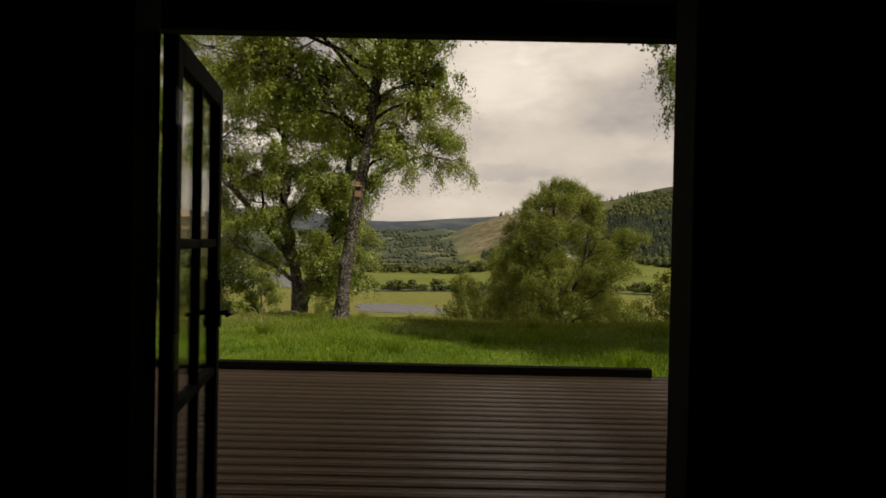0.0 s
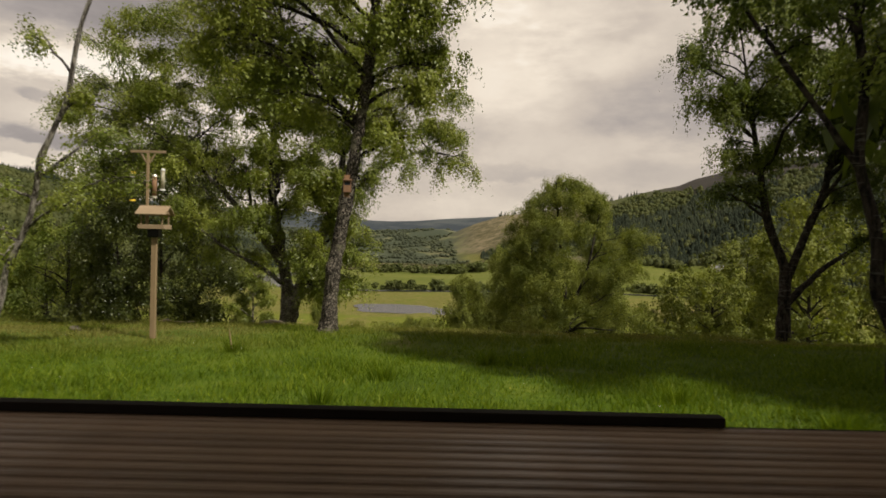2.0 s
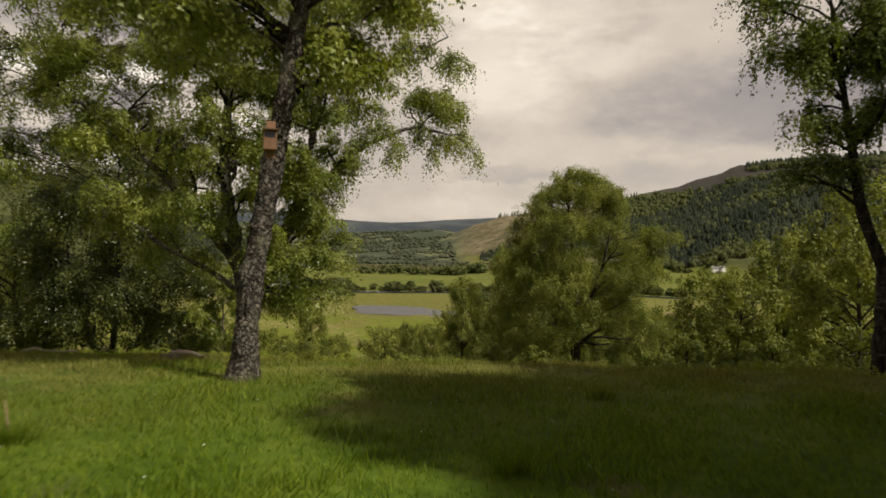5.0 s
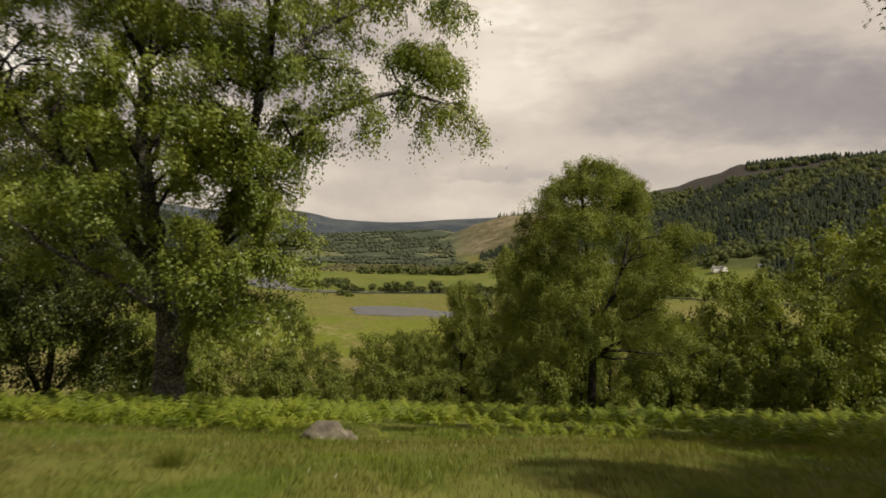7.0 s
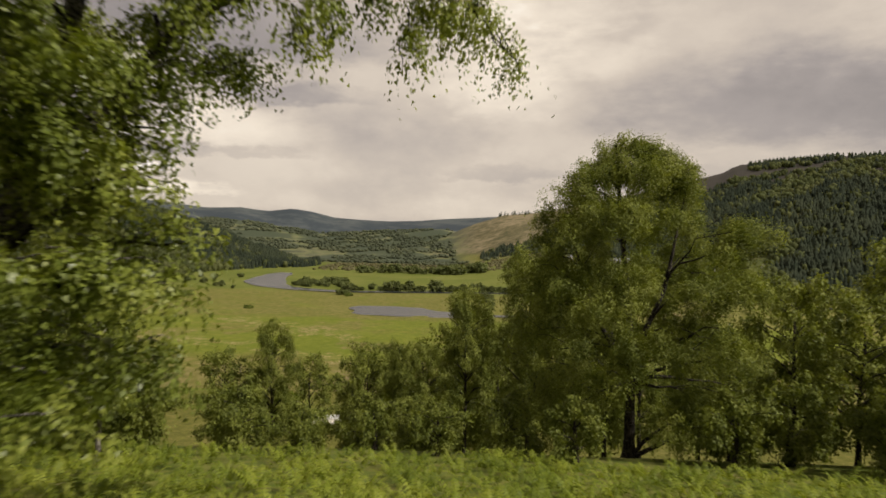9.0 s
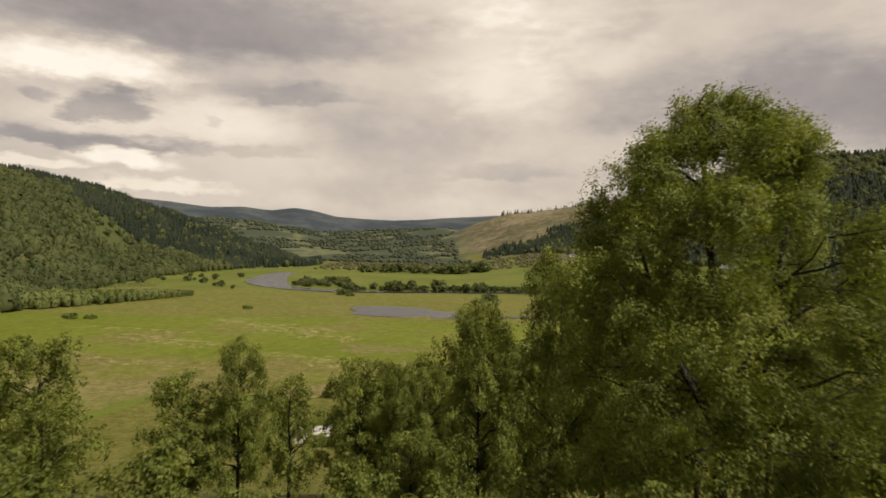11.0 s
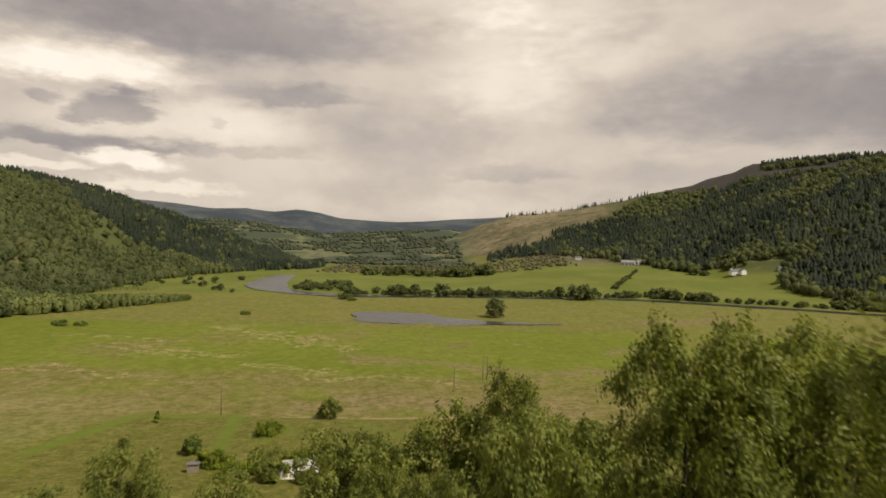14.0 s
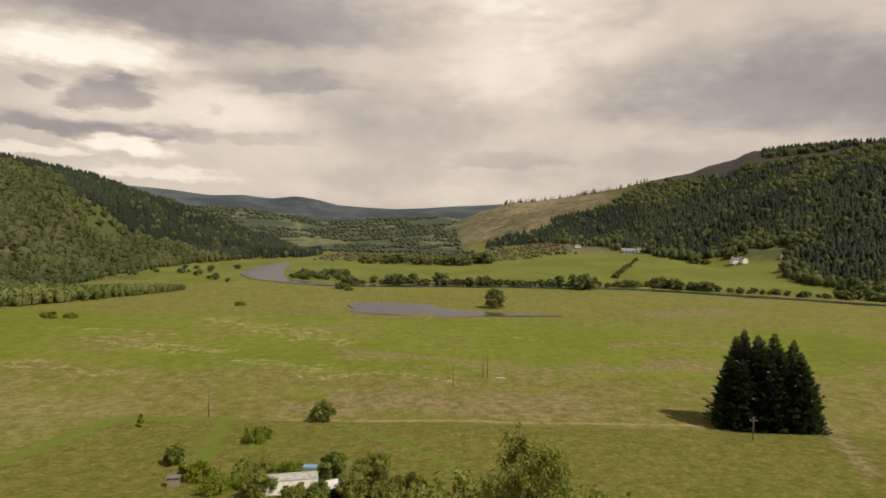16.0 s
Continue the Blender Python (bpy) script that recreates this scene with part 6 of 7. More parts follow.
def spruce(name, label, h, r, seed, base, group=""):
    """A spruce: whorls of drooping boughs, each a fan of needle sprays."""
    rng = np.random.default_rng(seed)
    tree = thing(name, label, "tree", base, group=group)
    v, f = tubes([(np.array([[0, 0, 0], [0, 0, h * 0.5], [0, 0, h]]), np.array([0.26, 0.16, 0.02]))], 8)
    tr = part("trunk", mesh_from("trunk", v, f, BARK_DARK, True), BARK_DARK, tree)
    spots, twig, reach = [], [], []
    for k in range(int(h * 2.6)):
        t = k / (h * 2.6)
        z = h * (0.03 + 0.95 * t)
        L = r * (1 - t) ** 0.80 * (0.88 + 0.2 * np.sin(k * 1.7)) + 0.12
        for q in range(8):
            a = q * 0.785 + k * 0.41 + rng.uniform(-0.2, 0.2)
            l = L * rng.uniform(0.62, 1.22)
            d = np.array([np.cos(a), np.sin(a), 0])
            u = np.linspace(0, 1, 4)[:, None]
            line = np.array([0, 0, z]) + d * l * u + np.array([0, 0, 1.0]) * (l * (-0.34 * u + 0.48 * u ** 3))
            twig.append((line, np.linspace(0.03, 0.008, 4)))
            m = int(13 * l / r * 2) + 7
            uu = rng.uniform(0.12, 1, m) ** 0.7
            p = np.stack([np.interp(uu, u[:, 0], line[:, i]) for i in range(3)], 1)
            side = np.array([-d[1], d[0], 0]) * rng.normal(size=(m, 1)) * 0.22 * l * (1.1 - uu[:, None])
            spots.append(p + side + rng.normal(size=(m, 3)) * 0.06 * min(1, L))
            reach.append(np.full(m, min(1.0, 0.22 + 0.3 * L)))
    v, f = tubes(twig, 3)
    part("limb", mesh_from("limb", v, f, BARK_DARK), BARK_DARK, tr)
    # feathery sprays that lie along the boughs and lift at their ends
    pts = np.concatenate(spots)
    n = len(pts)
    ax = pts * [1, 1, 0]
    ax /= np.linalg.norm(ax, axis=1, keepdims=True) + 1e-6
    ax = ax + rng.normal(size=(n, 3)) * [0.42, 0.42, 0.22] + [0, 0, 0.12]
    ax /= np.linalg.norm(ax, axis=1, keepdims=True)
    side = np.cross(ax, rng.normal(size=(n, 3)) * 0.5 + [0, 0, 1])
    side /= np.linalg.norm(side, axis=1, keepdims=True) + 1e-6
    l = (rng.uniform(0.6, 1.25, n) * np.concatenate(reach))[:, None]
    v = np.stack([pts + side * l * 0.22, pts + ax * l, pts - side * l * 0.22 - [0, 0, 0.12]], 1).reshape(-1, 3)
    f = np.arange(n * 3).reshape(-1, 3)
    part("crown", mesh_from("crown", v, f, NEEDLE), NEEDLE, tree)
    return tree


def build_spruces():
    for i, (x, y, h, r) in enumerate(((69.2, 208, 18.0, 5.4), (71.6, 211, 22.6, 5.4), (74.0, 212, 24.0, 5.4), (77.0, 211, 22.8, 5.4), (80.0, 209, 23.8, 5.6), (83.2, 206, 22.4, 6.0), (79.2, 204, 21.0, 6.0), (75.6, 206, 22.4, 5.8), (71.0, 205.5, 17.5, 5.6), (83.0, 202, 19.5, 5.6), (73.2, 209, 22.5, 5.2), (77.0, 203, 17.0, 5.4), (85.2, 204, 17.0, 5.2))):
        spruce("spruce_tree", "dark green spruce in a dense clump in the meadow", h, r, 100 + i, ground_at(x, y), "spruces in a clump")


build_field_trees()
build_spruces()


# ---- farm buildings, caravan, poles ----
def gable(w, d, h0, h1, over=0.3):
    """Walls with gables, and a roof, of a house w long (x) and d deep; h0: eaves, h1: ridge."""
    bm = bmesh.new()
    a = [(-w / 2, -d / 2), (w / 2, -d / 2), (w / 2, d / 2), (-w / 2, d / 2)]
    lo = [bm.verts.new((x, y, 0)) for x, y in a]
    hi = [bm.verts.new((x, y, h0)) for x, y in a]
    r0, r1 = bm.verts.new((-w / 2, 0, h1)), bm.verts.new((w / 2, 0, h1))
    for i, j in ((0, 1), (2, 3)):
        bm.faces.new((lo[i], lo[j], hi[j], hi[i]))
    bm.faces.new((lo[1], lo[2], hi[2], r1, hi[1]))
    bm.faces.new((lo[3], lo[0], hi[0], r0, hi[3]))
    rf = bmesh.new()
    th = 0.18
    drop = (h1 - h0) / (d / 2) * over
    for s in (-1, 1):
        pts = [(-w / 2 - over, s * (d / 2 + over), h0 - drop), (w / 2 + over, s * (d / 2 + over), h0 - drop), (w / 2 + over, 0, h1), (-w / 2 - over, 0, h1)]
        lower = [rf.verts.new(p) for p in pts]
        upper = [rf.verts.new((p[0], p[1], p[2] + th)) for p in pts]
        rf.faces.new(lower)
        rf.faces.new(upper[::-1])
        for i in range(4):
            j = (i + 1) % 4
            rf.faces.new((lower[i], upper[i], upper[j], lower[j]))
    bmesh.ops.recalc_face_normals(rf, faces=rf.faces)
    return bm, rf


def house(name, label, at, turn, w, d, h0, h1, wall, roof, windows, chimneys=()):
    ob = thing(name, label, "house", at, turn)
    wm, rm = gable(w, d, h0, h1)
    wl = part("wall", wm, wall, ob)
    rf = part("roof", rm, roof, ob)
    for x, z, ww, hh in windows:
        win = part("window", boxed(x - ww / 2, x + ww / 2, -d / 2 - 0.05, -d / 2 + 0.02, z, z + hh, 0), WINDOW_DARK, ob, "dark window pane")
        part("sill", boxed(x - ww / 2 - 0.08, x + ww / 2 + 0.08, -d / 2 - 0.12, -d / 2 - 0.003, z - 0.1, z - 0.004, 0), wall, win)
    for x in chimneys:
        part("chimney", boxed(x - 0.4, x + 0.4, -0.4, 0.4, h1 - 0.4, h1 + 1.1, 0.03), wall, rf)
    return ob


def build_farms():
    house("farmhouse", "white gabled farmhouse with a grey slate roof", (346, 836, gz(346, 836) - 0.3), 4, 13, 8, 4.8, 7.6, WHITE_WALL, SLATE, [(-3.8, 1, 1.1, 1.3), (-1.2, 0.2, 1.0, 2.0), (1.4, 1, 1.1, 1.3), (4.0, 1, 1.1, 1.3)], (-5.2, 5.2))
    house("farmhouse_wing", "white gabled wing joined to the farmhouse", (352, 831, gz(352, 831) - 0.3), 94, 9, 6.5, 4.6, 7.2, WHITE_WALL, SLATE, [(-1.8, 1, 1.2, 1.3), (1.8, 1, 1.2, 1.3)])
    house("garage", "small white garage with a grey roof", (389, 812, gz(389, 812) - 0.3), -20, 6.5, 5, 2.5, 4.2, WHITE_WALL, SLATE, [(0, 0.1, 3, 2)])
    house("long_barn", "long low pale farm building with a grey roof", (256, 984, gz(256, 984) - 0.3), -4, 18, 9, 4.6, 7.6, BARN_WALL, BARN_ROOF, [(-7, 1, 2, 2), (-2, 1, 2, 2), (3, 1, 2, 2), (7, 1, 2, 2)])
    house("long_barn", "long low pale farm shed with a grey roof", (275, 988, gz(275, 988) - 0.3), -4, 17, 9, 4.0, 6.6, WHITE_WALL, BARN_ROOF, [(-6, 0.6, 3, 2.4), (0, 0.6, 3, 2.4), (6, 0.6, 3, 2.4)])
    house("white_cottage", "small white cottage below the wood", (200, 1060, gz(200, 1060) - 0.3), 5, 9, 6, 2.8, 5, WHITE_WALL, SLATE, [(-2, 0.9, 1, 1.2), (2, 0.9, 1, 1.2)])
    # the static caravan
    cv = thing("static_caravan", "cream static caravan with a pale flat-pitched roof and dark windows", "caravan", (-24.8, 150.5, gz(-24.8, 150.5) - 0.15), 17)
    w, d, h = 9.4, 3.2, 2.55
    body = part("body", boxed(-w / 2, w / 2, -d / 2, d / 2, 0, h, 0.06), CREAM, cv)
    bm = bmesh.new()
    for s in (-1, 1):
        p = [bm.verts.new(q) for q in ((-w / 2 - 0.1, s * (d / 2 + 0.1), h - 0.02), (w / 2 + 0.1, s * (d / 2 + 0.1), h - 0.02), (w / 2 + 0.1, 0, h + 0.38), (-w / 2 - 0.1, 0, h + 0.38))]
        bm.faces.new(p)
    bmesh.ops.solidify(bm, geom=bm.faces[:], thickness=0.06)
    part("roof", bm, PALE_ROOF, cv)
    for x, z, ww, hh in ((-4.05, 0.1, 0.75, 1.95), (-0.2, 1.15, 0.8, 0.6), (2.2, 0.1, 0.8, 1.95)):
        part("window" if z > 1 else "door", boxed(x - ww / 2, x + ww / 2, -d / 2 - 0.04, -d / 2 + 0.02, z, z + hh, 0.01), WINDOW_DARK, cv)
    for x in (-3.6, -1.2, 1.2, 3.6):
        part("skirt", boxed(x - 0.25, x + 0.25, -1.2, 1.2, -0.6, -0.002, 0.01), BEAM_WOOD, cv)
    sh = thing("garden_shed", "low shed with a pale metal roof beside the caravan", "shed", (-16.4, 149.0, gz(-16.4, 149.0)), 30)
    part("body", boxed(-2, 2, -1.5, 1.5, 0, 1.9, 0.02), BEAM_WOOD, sh)
    part("roof", boxed(-2.2, 2.2, -1.7, 1.7, 1.904, 1.99, 0.01), PALE_ROOF, sh)
    bl = tagged(part("tarpaulin", boxed(-25.0, -22.2, 163, 164.4, gz(-23.6, 163.7) - 0.05, gz(-23.6, 163.7) + 0.45, 0.14), BLUE_COVER, None), "folded pale blue tarpaulin lying on the grass", "tarpaulin")
    hut = thing("log_store", "small open timber store beside the bushes", "shed", (-44, 154, gz(-44, 154)), 12)
    part("body", boxed(-0.9, 0.9, -0.6, 0.6, 0, 1.5, 0.02), LOG_WOOD, hut)
    part("roof", boxed(-1.1, 1.1, -0.8, 0.8, 1.504, 1.6, 0.02), SLATE, hut)


def build_poles():
    def pole(x, y, h, top=True):
        ob = thing("utility_pole", "tall thin wooden utility pole in the meadow", "pole", (x, y, gz(x, y) - 0.3), 8, group="poles across the meadow")
        part("shaft", rod(bmesh.new(), (0, 0, 0), (0, 0, h), 0.13, 0.09, 8), POLE_WOOD, ob, smooth=True)
        if top:
            part("crossarm", boxed(-0.8, 0.8, -0.06, 0.06, h - 0.7, h - 0.56, 0.01), POLE_WOOD, ob)
            for x2 in (-0.7, 0.7):
                part("insulator", rod(bmesh.new(), (x2, 0, h - 0.56), (x2, 0, h - 0.34), 0.06, 0.04, 6), WHITE_WALL, ob)

    pole(12.0, 258.5, 8.2, False)
    pole(13.4, 258.5, 8.2, False)
    pole(2.3, 244, 7.0, False)
    pole(-56.1, 203, 7.2, False)
    pole(66.4, 189.5, 5.2, True)
    tr = thing("feed_trough", "pale concrete trough lying in the meadow", "trough", (17.5, 257, gz(17.5, 257)), 5)
    part("tray", boxed(-1.6, 1.6, -0.7, 0.7, -0.05, 0.4, 0.05), BARN_WALL, tr)


build_farms()
build_poles()

# ---- grass, bracken and small things on the lawn ----
def build_grass():
    rng = np.random.default_rng(91)
    n = 330000
    y = 6.85 + 17.5 * rng.random(n) ** 1.25
    x = rng.uniform(-1, 1, n) * np.interp(y, [6.8, 12, 25], [7.5, 9.5, 14.0])
    thick = waves(x, y, 0.55, 2) + 0.5 * waves(x, y, 0.2, 5)
    keep = rng.random(n) < np.clip(0.75 + 0.5 * thick, 0.18, 1)
    x, y, thick = x[keep], y[keep], thick[keep]
    n = len(x)
    z = height(x, y)
    h = (0.055 + 0.035 * np.clip(thick, -0.5, 1)) * rng.uniform(0.5, 1.6, n)
    seed_head = rng.random(n) < 0.012
    h = np.where(seed_head, rng.uniform(0.16, 0.30, n), h)
    a = rng.uniform(0, 6.28, n)
    w = np.where(seed_head, 0.003, rng.uniform(0.004, 0.008, n))
    lean = rng.normal(size=(n, 2)) * 0.55 * h[:, None]
    p0 = np.stack([x - np.cos(a) * w, y - np.sin(a) * w, z - 0.01], 1)
    p1 = np.stack([x + np.cos(a) * w, y + np.sin(a) * w, z - 0.01], 1)
    p2 = np.stack([x + lean[:, 0], y + lean[:, 1], z + h], 1)
    v = np.stack([p0, p1, p2], 1).reshape(-1, 3)
    tagged(new("grass", mesh_from("grass", v, np.arange(n * 3).reshape(-1, 3), GRASS)), "short uneven green grass with taller seed heads", "grass", kind="stuff")


def fern_mesh(rng, fronds=6):
    """One bracken plant: arching fronds with paired leaflets."""
    vs = []
    for q in range(fronds):
        a = q * 6.28 / fronds + rng.uniform(-0.4, 0.4)
        L, H = rng.uniform(0.40, 0.66), rng.uniform(0.42, 0.70)
        d, s = np.array([np.cos(a), np.sin(a), 0]), np.array([-np.sin(a), np.cos(a), 0])
        u = np.linspace(0, 1, 12)
        line = d * (L * u ** 1.2)[:, None] + np.array([0, 0, 1.0]) * (H * np.sin(u * 1.9) * 0.9)[:, None]
        for i in range(3, 11):
            wd = 0.21 * (1 - (i - 3) / 9.0) * rng.uniform(0.8, 1.15)
            for sg in (-1, 1):
                c = line[i]
                step = (line[i + 1] - line[i]) * 0.75
                tip = c + sg * s * wd + d * wd * 0.35 + np.array([0, 0, -0.10 * wd])
                vs.append([c, c + step, tip])
    v = np.array(vs).reshape(-1, 3)
    return v


def build_bracken():
    rng = np.random.default_rng(93)
    kinds = [fern_mesh(rng, 4) for _ in range(5)]
    n = 2900
    x = rng.uniform(-20, 30, n)
    # the near edge straggles out into the grass, nearer beside the shaded side
    front = 21.2 + 1.1 * waves(x, x * 0, 1.6) + 0.5 * waves(x, x * 0, 0.5, 3) - np.interp(x, [3, 9], [0, 2.0])
    deep = 19.5 * rng.random(n)
    y = front + deep
    more = rng.random(n) < 0.10
    x = np.where(more, rng.uniform(-12, -2.2, n), x)
    y = np.where(more, rng.uniform(21.5, 26, n), y)
    z = height(x, y)
    out = []
    for i in range(n):
        k = kinds[i % 5]
        a, s = rng.uniform(0, 6.28), rng.uniform(0.5, 1.02) * min(1.0, 0.42 + 0.36 * deep[i])
        r = np.array([[np.cos(a), -np.sin(a), 0], [np.sin(a), np.cos(a), 0], [0, 0, 1]]) * s
        out.append(k @ r.T + [x[i], y[i], z[i] - 0.02])
    v = np.concatenate(out)
    tagged(new("bracken", mesh_from("bracken", v, np.arange(len(v)).reshape(-1, 3), LEAF_FERN)), "thick bright green bracken along the top of the slope", "bracken", kind="stuff")


def lump(r, seed, squash=(1, 1, 0.6), rough=0.25, sub=3):
    """A weathered stone."""
    bm = bmesh.new()
    bmesh.ops.create_icosphere(bm, subdivisions=sub, radius=r)
    off = Vector((seed * 3.1, seed * 1.7, 0))
    for v in bm.verts:
        n = noise.noise(v.co / r * 1.1 + off) + 0.45 * noise.noise(v.co / r * 2.7 + off) + 0.2 * noise.noise(v.co / r * 6 + off)
        v.co = v.co * (1 + rough * n * 1.6)
        v.co = Vector((v.co.x * squash[0], v.co.y * squash[1], v.co.z * squash[2]))
    return bm


def build_stones():
    def stone(label, x, y, r, seed, squash, up):
        ob = part("boulder" if r > 0.2 else "stone", lump(r, seed, squash), ROCK, None)
        ob.matrix_basis = pose(x, y, gz(x, y) + up, 0, 0, seed * 40)
        tagged(ob, label, "rock")

    stone("pale lichen-spotted boulder lying in the grass", -1.42, 20.5, 0.30, 1, (1.15, 0.8, 0.75), 0.05)
    stone("pale lichen-spotted boulder lying in the bracken", -1.12, 20.75, 0.2, 2, (1.1, 0.8, 0.6), 0.02)
    stone("small pale stone in the short grass", -6.3, 12.9, 0.12, 3, (1.4, 0.8, 0.5), 0.03)
    stone("small pale stone in the short grass", -3.7, 15.4, 0.11, 4, (1.6, 0.8, 0.5), 0.03)

    def stick(x, y, l, turn, r):
        pts = curve((-l / 2, 0, 0.0), (l / 2, 0, 0.02), 0.05, 8, np.random.default_rng(int(l * 1000)), 0.25)
        v, f = tubes([(pts, np.linspace(r, r * 0.5, 8))], 7)
        ob = part("fallen_branch", mesh_from("fallen_branch", v, f, LOG_WOOD, True), LOG_WOOD, None)
        ob.matrix_basis = pose(x, y, gz(x, y) + r * 1.2, 0, 0, turn)
        tagged(ob, "pale broken branch lying in the short grass", "branch", "branches lying on the lawn")

    stick(-3.6, 15.8, 0.62, -20, 0.045)
    stick(-6.0, 16.4, 0.8, 5, 0.03)
    stump = part("stump", rod(bmesh.new(), (0, 0, 0), (-0.05, 0, 0.34), 0.012, 0.006, 7), POST_WOOD, None)
    stump.matrix_basis = pose(-2.98, 10.9, gz(-2.98, 10.9) - 0.03)
    tagged(stump, "thin broken stump standing in a grass tuft", "stump")


def build_tufts():
    """Darker tussocks in the lawn."""
    rng = np.random.default_rng(97)
    out = []
    for x, y in ((-2.98, 10.9), (-0.7, 9.2), (0.6, 10.6), (2.4, 8.4), (-1.2, 8.0), (-5.6, 14.2), (-2.0, 16.5), (3.4, 7.3), (3.55, 7.45), (-7.4, 11.6), (1.8, 13.2)):
        m = 260
        r = np.abs(rng.normal(size=m)) * 0.09
        a, b = rng.uniform(0, 6.28, m), rng.uniform(0, 6.28, m)
        px, py = x + np.cos(a) * r, y + np.sin(a) * r
        pz = height(px, py)
        h = rng.uniform(0.10, 0.24, m)
        ln = np.stack([np.cos(a), np.sin(a)], 1) * (h * rng.uniform(0.1, 0.8, m))[:, None]
        w = 0.005
        out.append(np.stack([np.stack([px - np.cos(b) * w, py - np.sin(b) * w, pz - 0.01], 1), np.stack([px + np.cos(b) * w, py + np.sin(b) * w, pz - 0.01], 1),
                             np.stack([px + ln[:, 0], py + ln[:, 1], pz + h], 1)], 1).reshape(-1, 3))
    v = np.concatenate(out)
    tagged(new("tussock", mesh_from("tussock", v, np.arange(len(v)).reshape(-1, 3), GRASS)), "tall tufts of meadow grass in the lawn", "grass", kind="stuff")


def build_flowers():
    rng = np.random.default_rng(99)
    n = 260
    x, y = rng.uniform(-8, 8, n), rng.uniform(7.2, 22, n)
    z = height(x, y) + rng.uniform(0.05, 0.14, n)
    r = rng.uniform(0.005, 0.010, n)
    ang = np.arange(5) * 2 * np.pi / 5
    ring = np.stack([x[:, None] + np.cos(ang) * r[:, None], y[:, None] + np.sin(ang) * r[:, None], np.repeat(z[:, None], 5, 1) + 0.004], -1)
    c = np.stack([x, y, z], -1)[:, None]
    v = np.concatenate([ring, c], 1).reshape(-1, 3)
    b = (np.arange(n) * 6)[:, None]
    i = np.arange(5)
    f = np.stack([b + i, b + (i + 1) % 5, np.repeat(b + 5, 5, 1)], -1).reshape(-1, 3)
    half = len(f) * 2 // 3
    me = mesh_from("meadow_flower", v, f, WHITE_WALL)
    me.materials.append(YELLOW)
    idx = np.zeros(len(f), np.int32)
    idx[half:] = 1
    me.polygons.foreach_set("material_index", idx)
    tagged(new("meadow_flower", me), "tiny white and yellow flowers in the grass", "flower", kind="stuff")


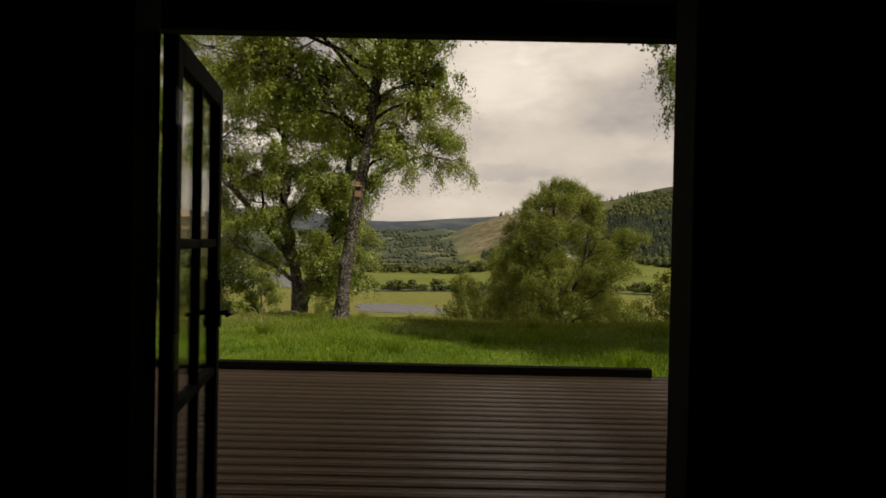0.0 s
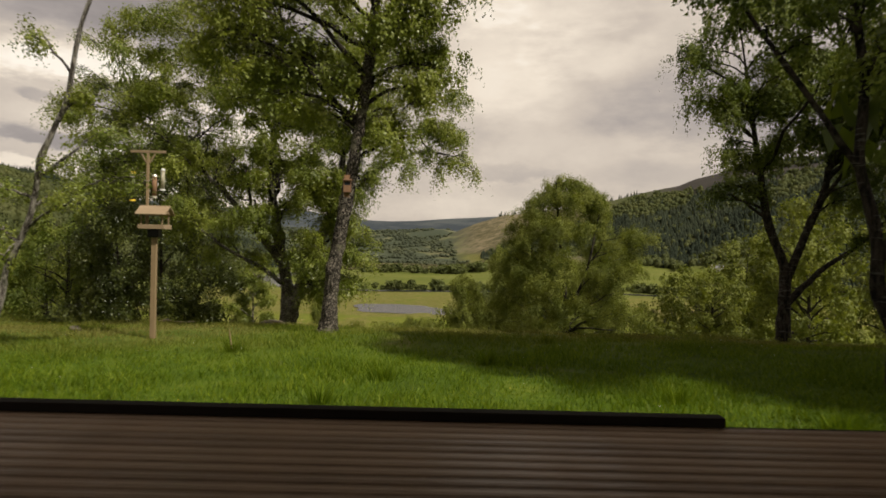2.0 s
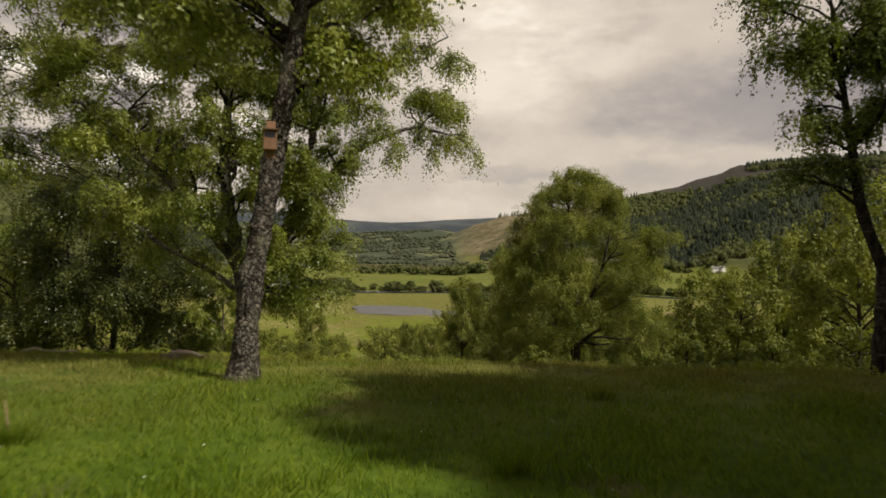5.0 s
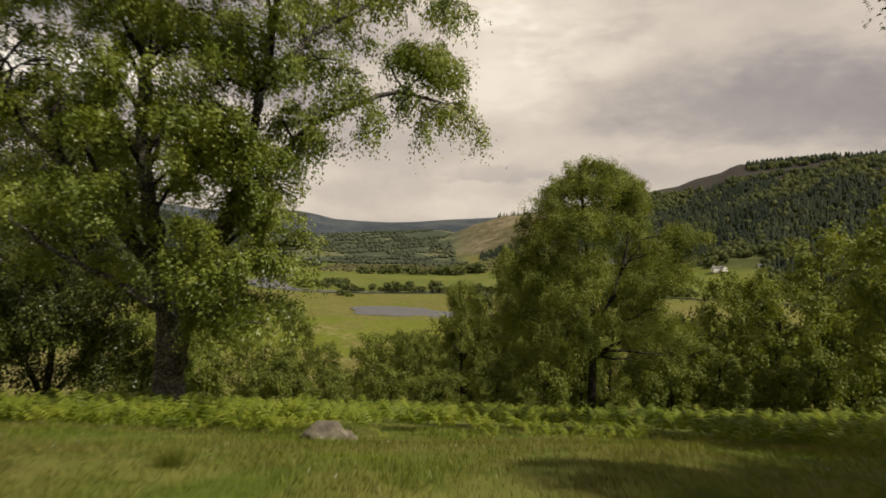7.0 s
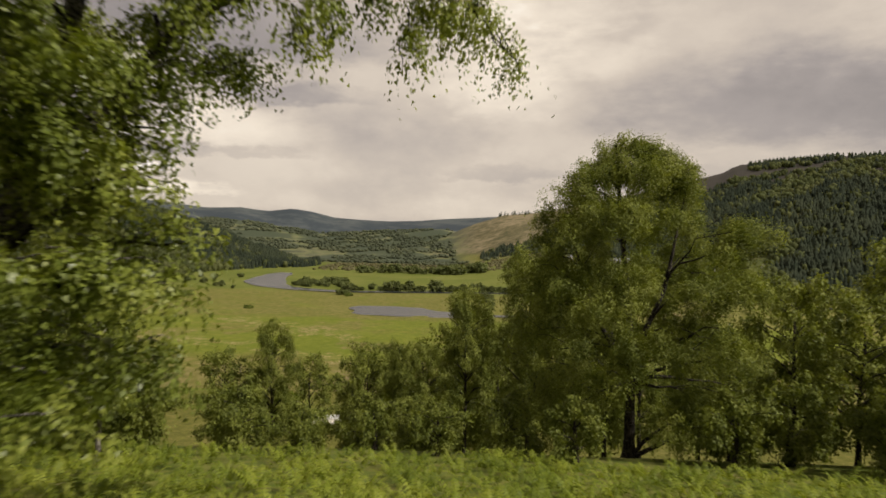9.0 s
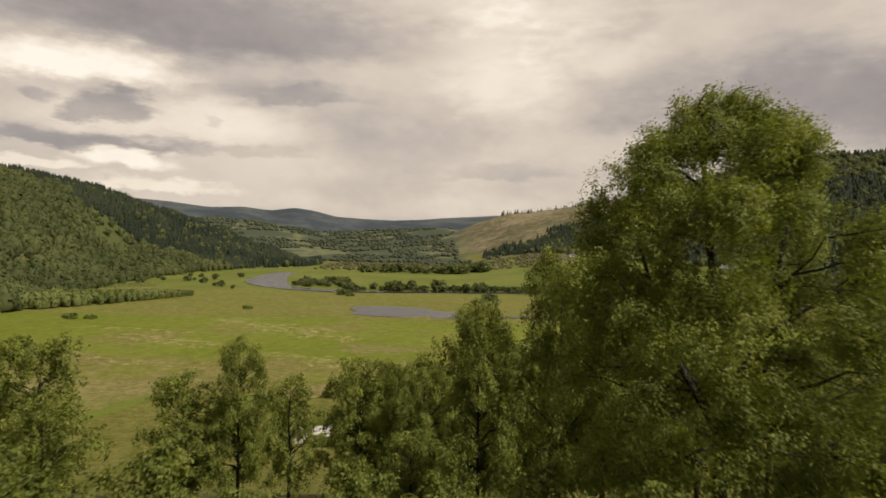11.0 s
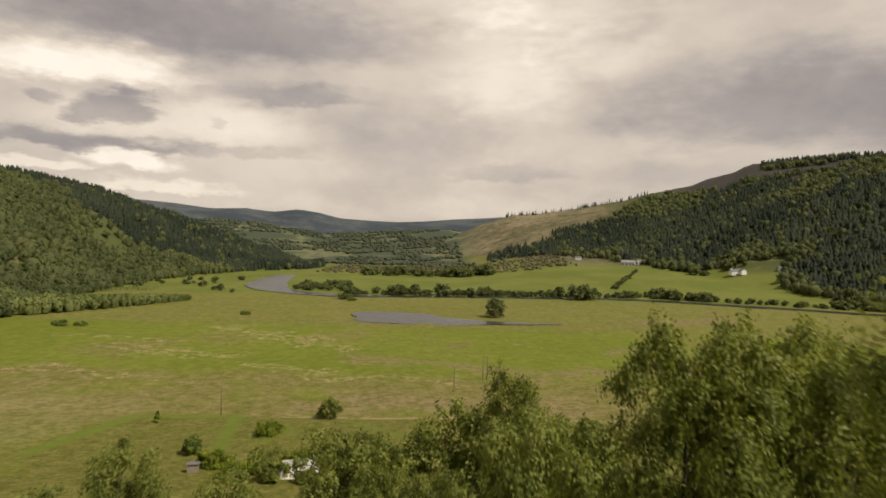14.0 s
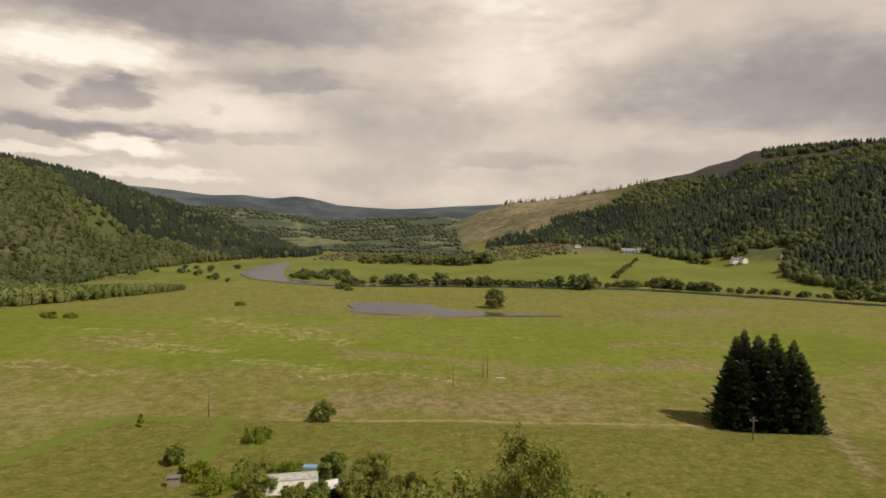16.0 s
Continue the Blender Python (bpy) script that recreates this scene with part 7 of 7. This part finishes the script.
# ---- bird table, feeders, nest box, stool ----
def build_bird_table():
    x, y = -4.68, 12.2
    ob = thing("bird_table", "wooden bird table with a pitched roof on a square post", "bird table", (x, y, gz(x, y)), 3)
    ob.scale = (0.77, 0.77, 1.0)
    part("post", boxed(-0.05, 0.05, -0.05, 0.05, -0.08, 1.74, 0.006), POST_WOOD, ob)
    br = part("bracket", boxed(-0.11, 0.11, -0.11, 0.11, 1.62, 1.756, 0.02), IRON, ob, "dark bracket under the tray")
    tray = part("tray", boxed(-0.25, 0.25, -0.20, 0.20, 1.76, 1.785, 0.003), FEEDER_WOOD, ob)
    for a in ((-0.25, 0.25, -0.215, -0.201, 1.757, 1.825), (-0.25, 0.25, 0.201, 0.215, 1.757, 1.825)):
        part("rim", boxed(*a, 0.003), FEEDER_WOOD, tray)
    for sx in (-0.267, 0.252):
        part("rim", boxed(sx, sx + 0.014, -0.215, 0.215, 1.757, 1.825, 0.003), FEEDER_WOOD, tray)
    for sx in (-0.225, 0.20):
        for sy in (-0.19, 0.165):
            part("upright", boxed(sx, sx + 0.025, sy, sy + 0.025, 1.787, 2.0, 0.003), FEEDER_WOOD, ob)
    rise = 0.13
    for s in (-1, 1):
        bm = bmesh.new()
        m = Matrix.Translation((0, s * 0.13, 2.055)) @ Matrix.Rotation(-s * math.atan2(rise, 0.26), 4, "X")
        box(bm, -0.31, 0.31, -0.16, 0.16, -0.009, 0.009, 0.003, m)
        part("roof_board", bm, FEEDER_WOOD, ob)
    for sx in (-0.25, 0.235):
        bm = bmesh.new()
        vs = [bm.verts.new(p) for p in ((sx, -0.2, 2.0), (sx, 0.2, 2.0), (sx, 0, 2.10), (sx + 0.015, -0.2, 2.0), (sx + 0.015, 0.2, 2.0), (sx + 0.015, 0, 2.10))]
        for q in ((0, 1, 2), (5, 4, 3), (0, 3, 4, 1), (1, 4, 5, 2), (2, 5, 3, 0)):
            bm.faces.new([vs[i] for i in q])
        part("gable_board", bm, FEEDER_WOOD, ob)
    # a thin pole with an arm rises from the tray
    top = 2.98
    part("pole", boxed(-0.235, -0.185, 0.10, 0.15, 1.787, top, 0.004), POST_WOOD, ob, "thin square pole")
    part("arm", boxed(-0.57, 0.15, 0.103, 0.147, top + 0.002, top + 0.045, 0.004), FEEDER_WOOD, ob)
    for s in (-1, 1):
        part("brace", rod(bmesh.new(), (-0.21 + s * 0.03, 0.125, top - 0.16), (-0.21 + s * 0.15, 0.125, top), 0.016, 0.016, 6), FEEDER_WOOD, ob)
    zr = gz(x, y)
    for i, (dx, drop, l, r, mats, label) in enumerate(((-0.31, 0.30, 0.48, 0.034, (GREEN_METAL, YELLOW), "dark tube feeder with yellow caps hanging from the arm"),
                                                       (0.14, 0.34, 0.38, 0.036, (NEST_WOOD, TUBE_PLASTIC), "brown peanut feeder hanging from the arm"),
                                                       (0.31, 0.24, 0.36, 0.031, (TUBE_PLASTIC, PALE_ROOF), "clear seed feeder with metal caps hanging from the arm"))):
        at = pose(x, y, gz(x, y), 0, 0, 3) @ Matrix.Diagonal((0.77, 0.77, 1.0, 1.0)) @ Vector((-0.21 + dx, 0.125, top - drop - l))
        fd = thing("bird_feeder", label, "bird feeder", tuple(at), 0, "feeders on the bird table")
        part("tube", rod(bmesh.new(), (0, 0, 0.03), (0, 0, l - 0.04), r, r, 14), mats[0], fd, smooth=True)
        part("cap", rod(bmesh.new(), (0, 0, l - 0.038), (0, 0, l), r * 1.25, r * 0.8, 14), mats[1], fd)
        part("base", rod(bmesh.new(), (0, 0, 0.0), (0, 0, 0.028), r * 1.35, r * 1.2, 14), mats[1], fd)
        part("hook", rod(bmesh.new(), (0, 0, l), (0, 0, l + drop), 0.004, 0.004, 5), IRON, fd)


def build_nest_box():
    ob = thing("nest_box", "small reddish-brown wooden nest box fixed to the birch trunk", "nest box", (-1.74, 13.07, 2.20), 12)
    ob.scale = (0.78, 0.78, 0.78)
    part("front", boxed(-0.085, 0.085, -0.09, -0.074, 0, 0.25, 0.003), NEST_WOOD, ob)
    for s in (-0.085, 0.070):
        part("side", boxed(s, s + 0.015, -0.073, 0.09, 0, 0.27, 0.003), NEST_WOOD, ob)
    part("floor_board", boxed(-0.069, 0.069, -0.073, 0.09, 0.004, 0.018, 0.002), NEST_WOOD, ob)
    part("back_board", boxed(-0.06, 0.06, 0.091, 0.106, -0.10, 0.40, 0.003), NEST_WOOD, ob)
    bm = bmesh.new()
    box(bm, -0.105, 0.105, -0.14, 0.092, -0.009, 0.009, 0.003, Matrix.Translation((0, 0, 0.285)) @ Matrix.Rotation(radians(9), 4, "X"))
    part("lid", bm, NEST_WOOD, ob)
    # a dark plate on the front board stands for the shade inside the opening
    part("entrance", boxed(-0.066, 0.066, -0.0925, -0.089, 0.155, 0.225, 0), WINDOW_DARK, ob, "dark plate standing for the shaded entrance slot")


def build_stool():
    ob = thing("deck_stool", "round weathered wooden stool standing on the deck", "stool", (2.13, 4.07, 0.0), 15)
    bm = rod(bmesh.new(), (0, 0, 0.36), (0, 0, 0.42), 0.25, 0.25, 28)
    bmesh.ops.bevel(bm, geom=[e for e in bm.edges if abs(e.verts[0].co.z - e.verts[1].co.z) < 1e-4], offset=0.014, segments=2, affect="EDGES")
    part("seat", bm, STOOL_WOOD, ob)
    for i in range(4):
        a = i * math.pi / 2 + 0.6
        part("leg", rod(bmesh.new(), (math.cos(a) * 0.21, math.sin(a) * 0.21, 0.002), (math.cos(a) * 0.15, math.sin(a) * 0.15, 0.358), 0.024, 0.028, 10), STOOL_WOOD, ob)
    part("stretcher", boxed(-0.03, 0.03, -0.16, 0.16, 0.14, 0.18, 0.005), STOOL_WOOD, ob)


build_grass()
build_tufts()
build_flowers()
build_bracken()
build_stones()
build_bird_table()
build_nest_box()
build_stool()
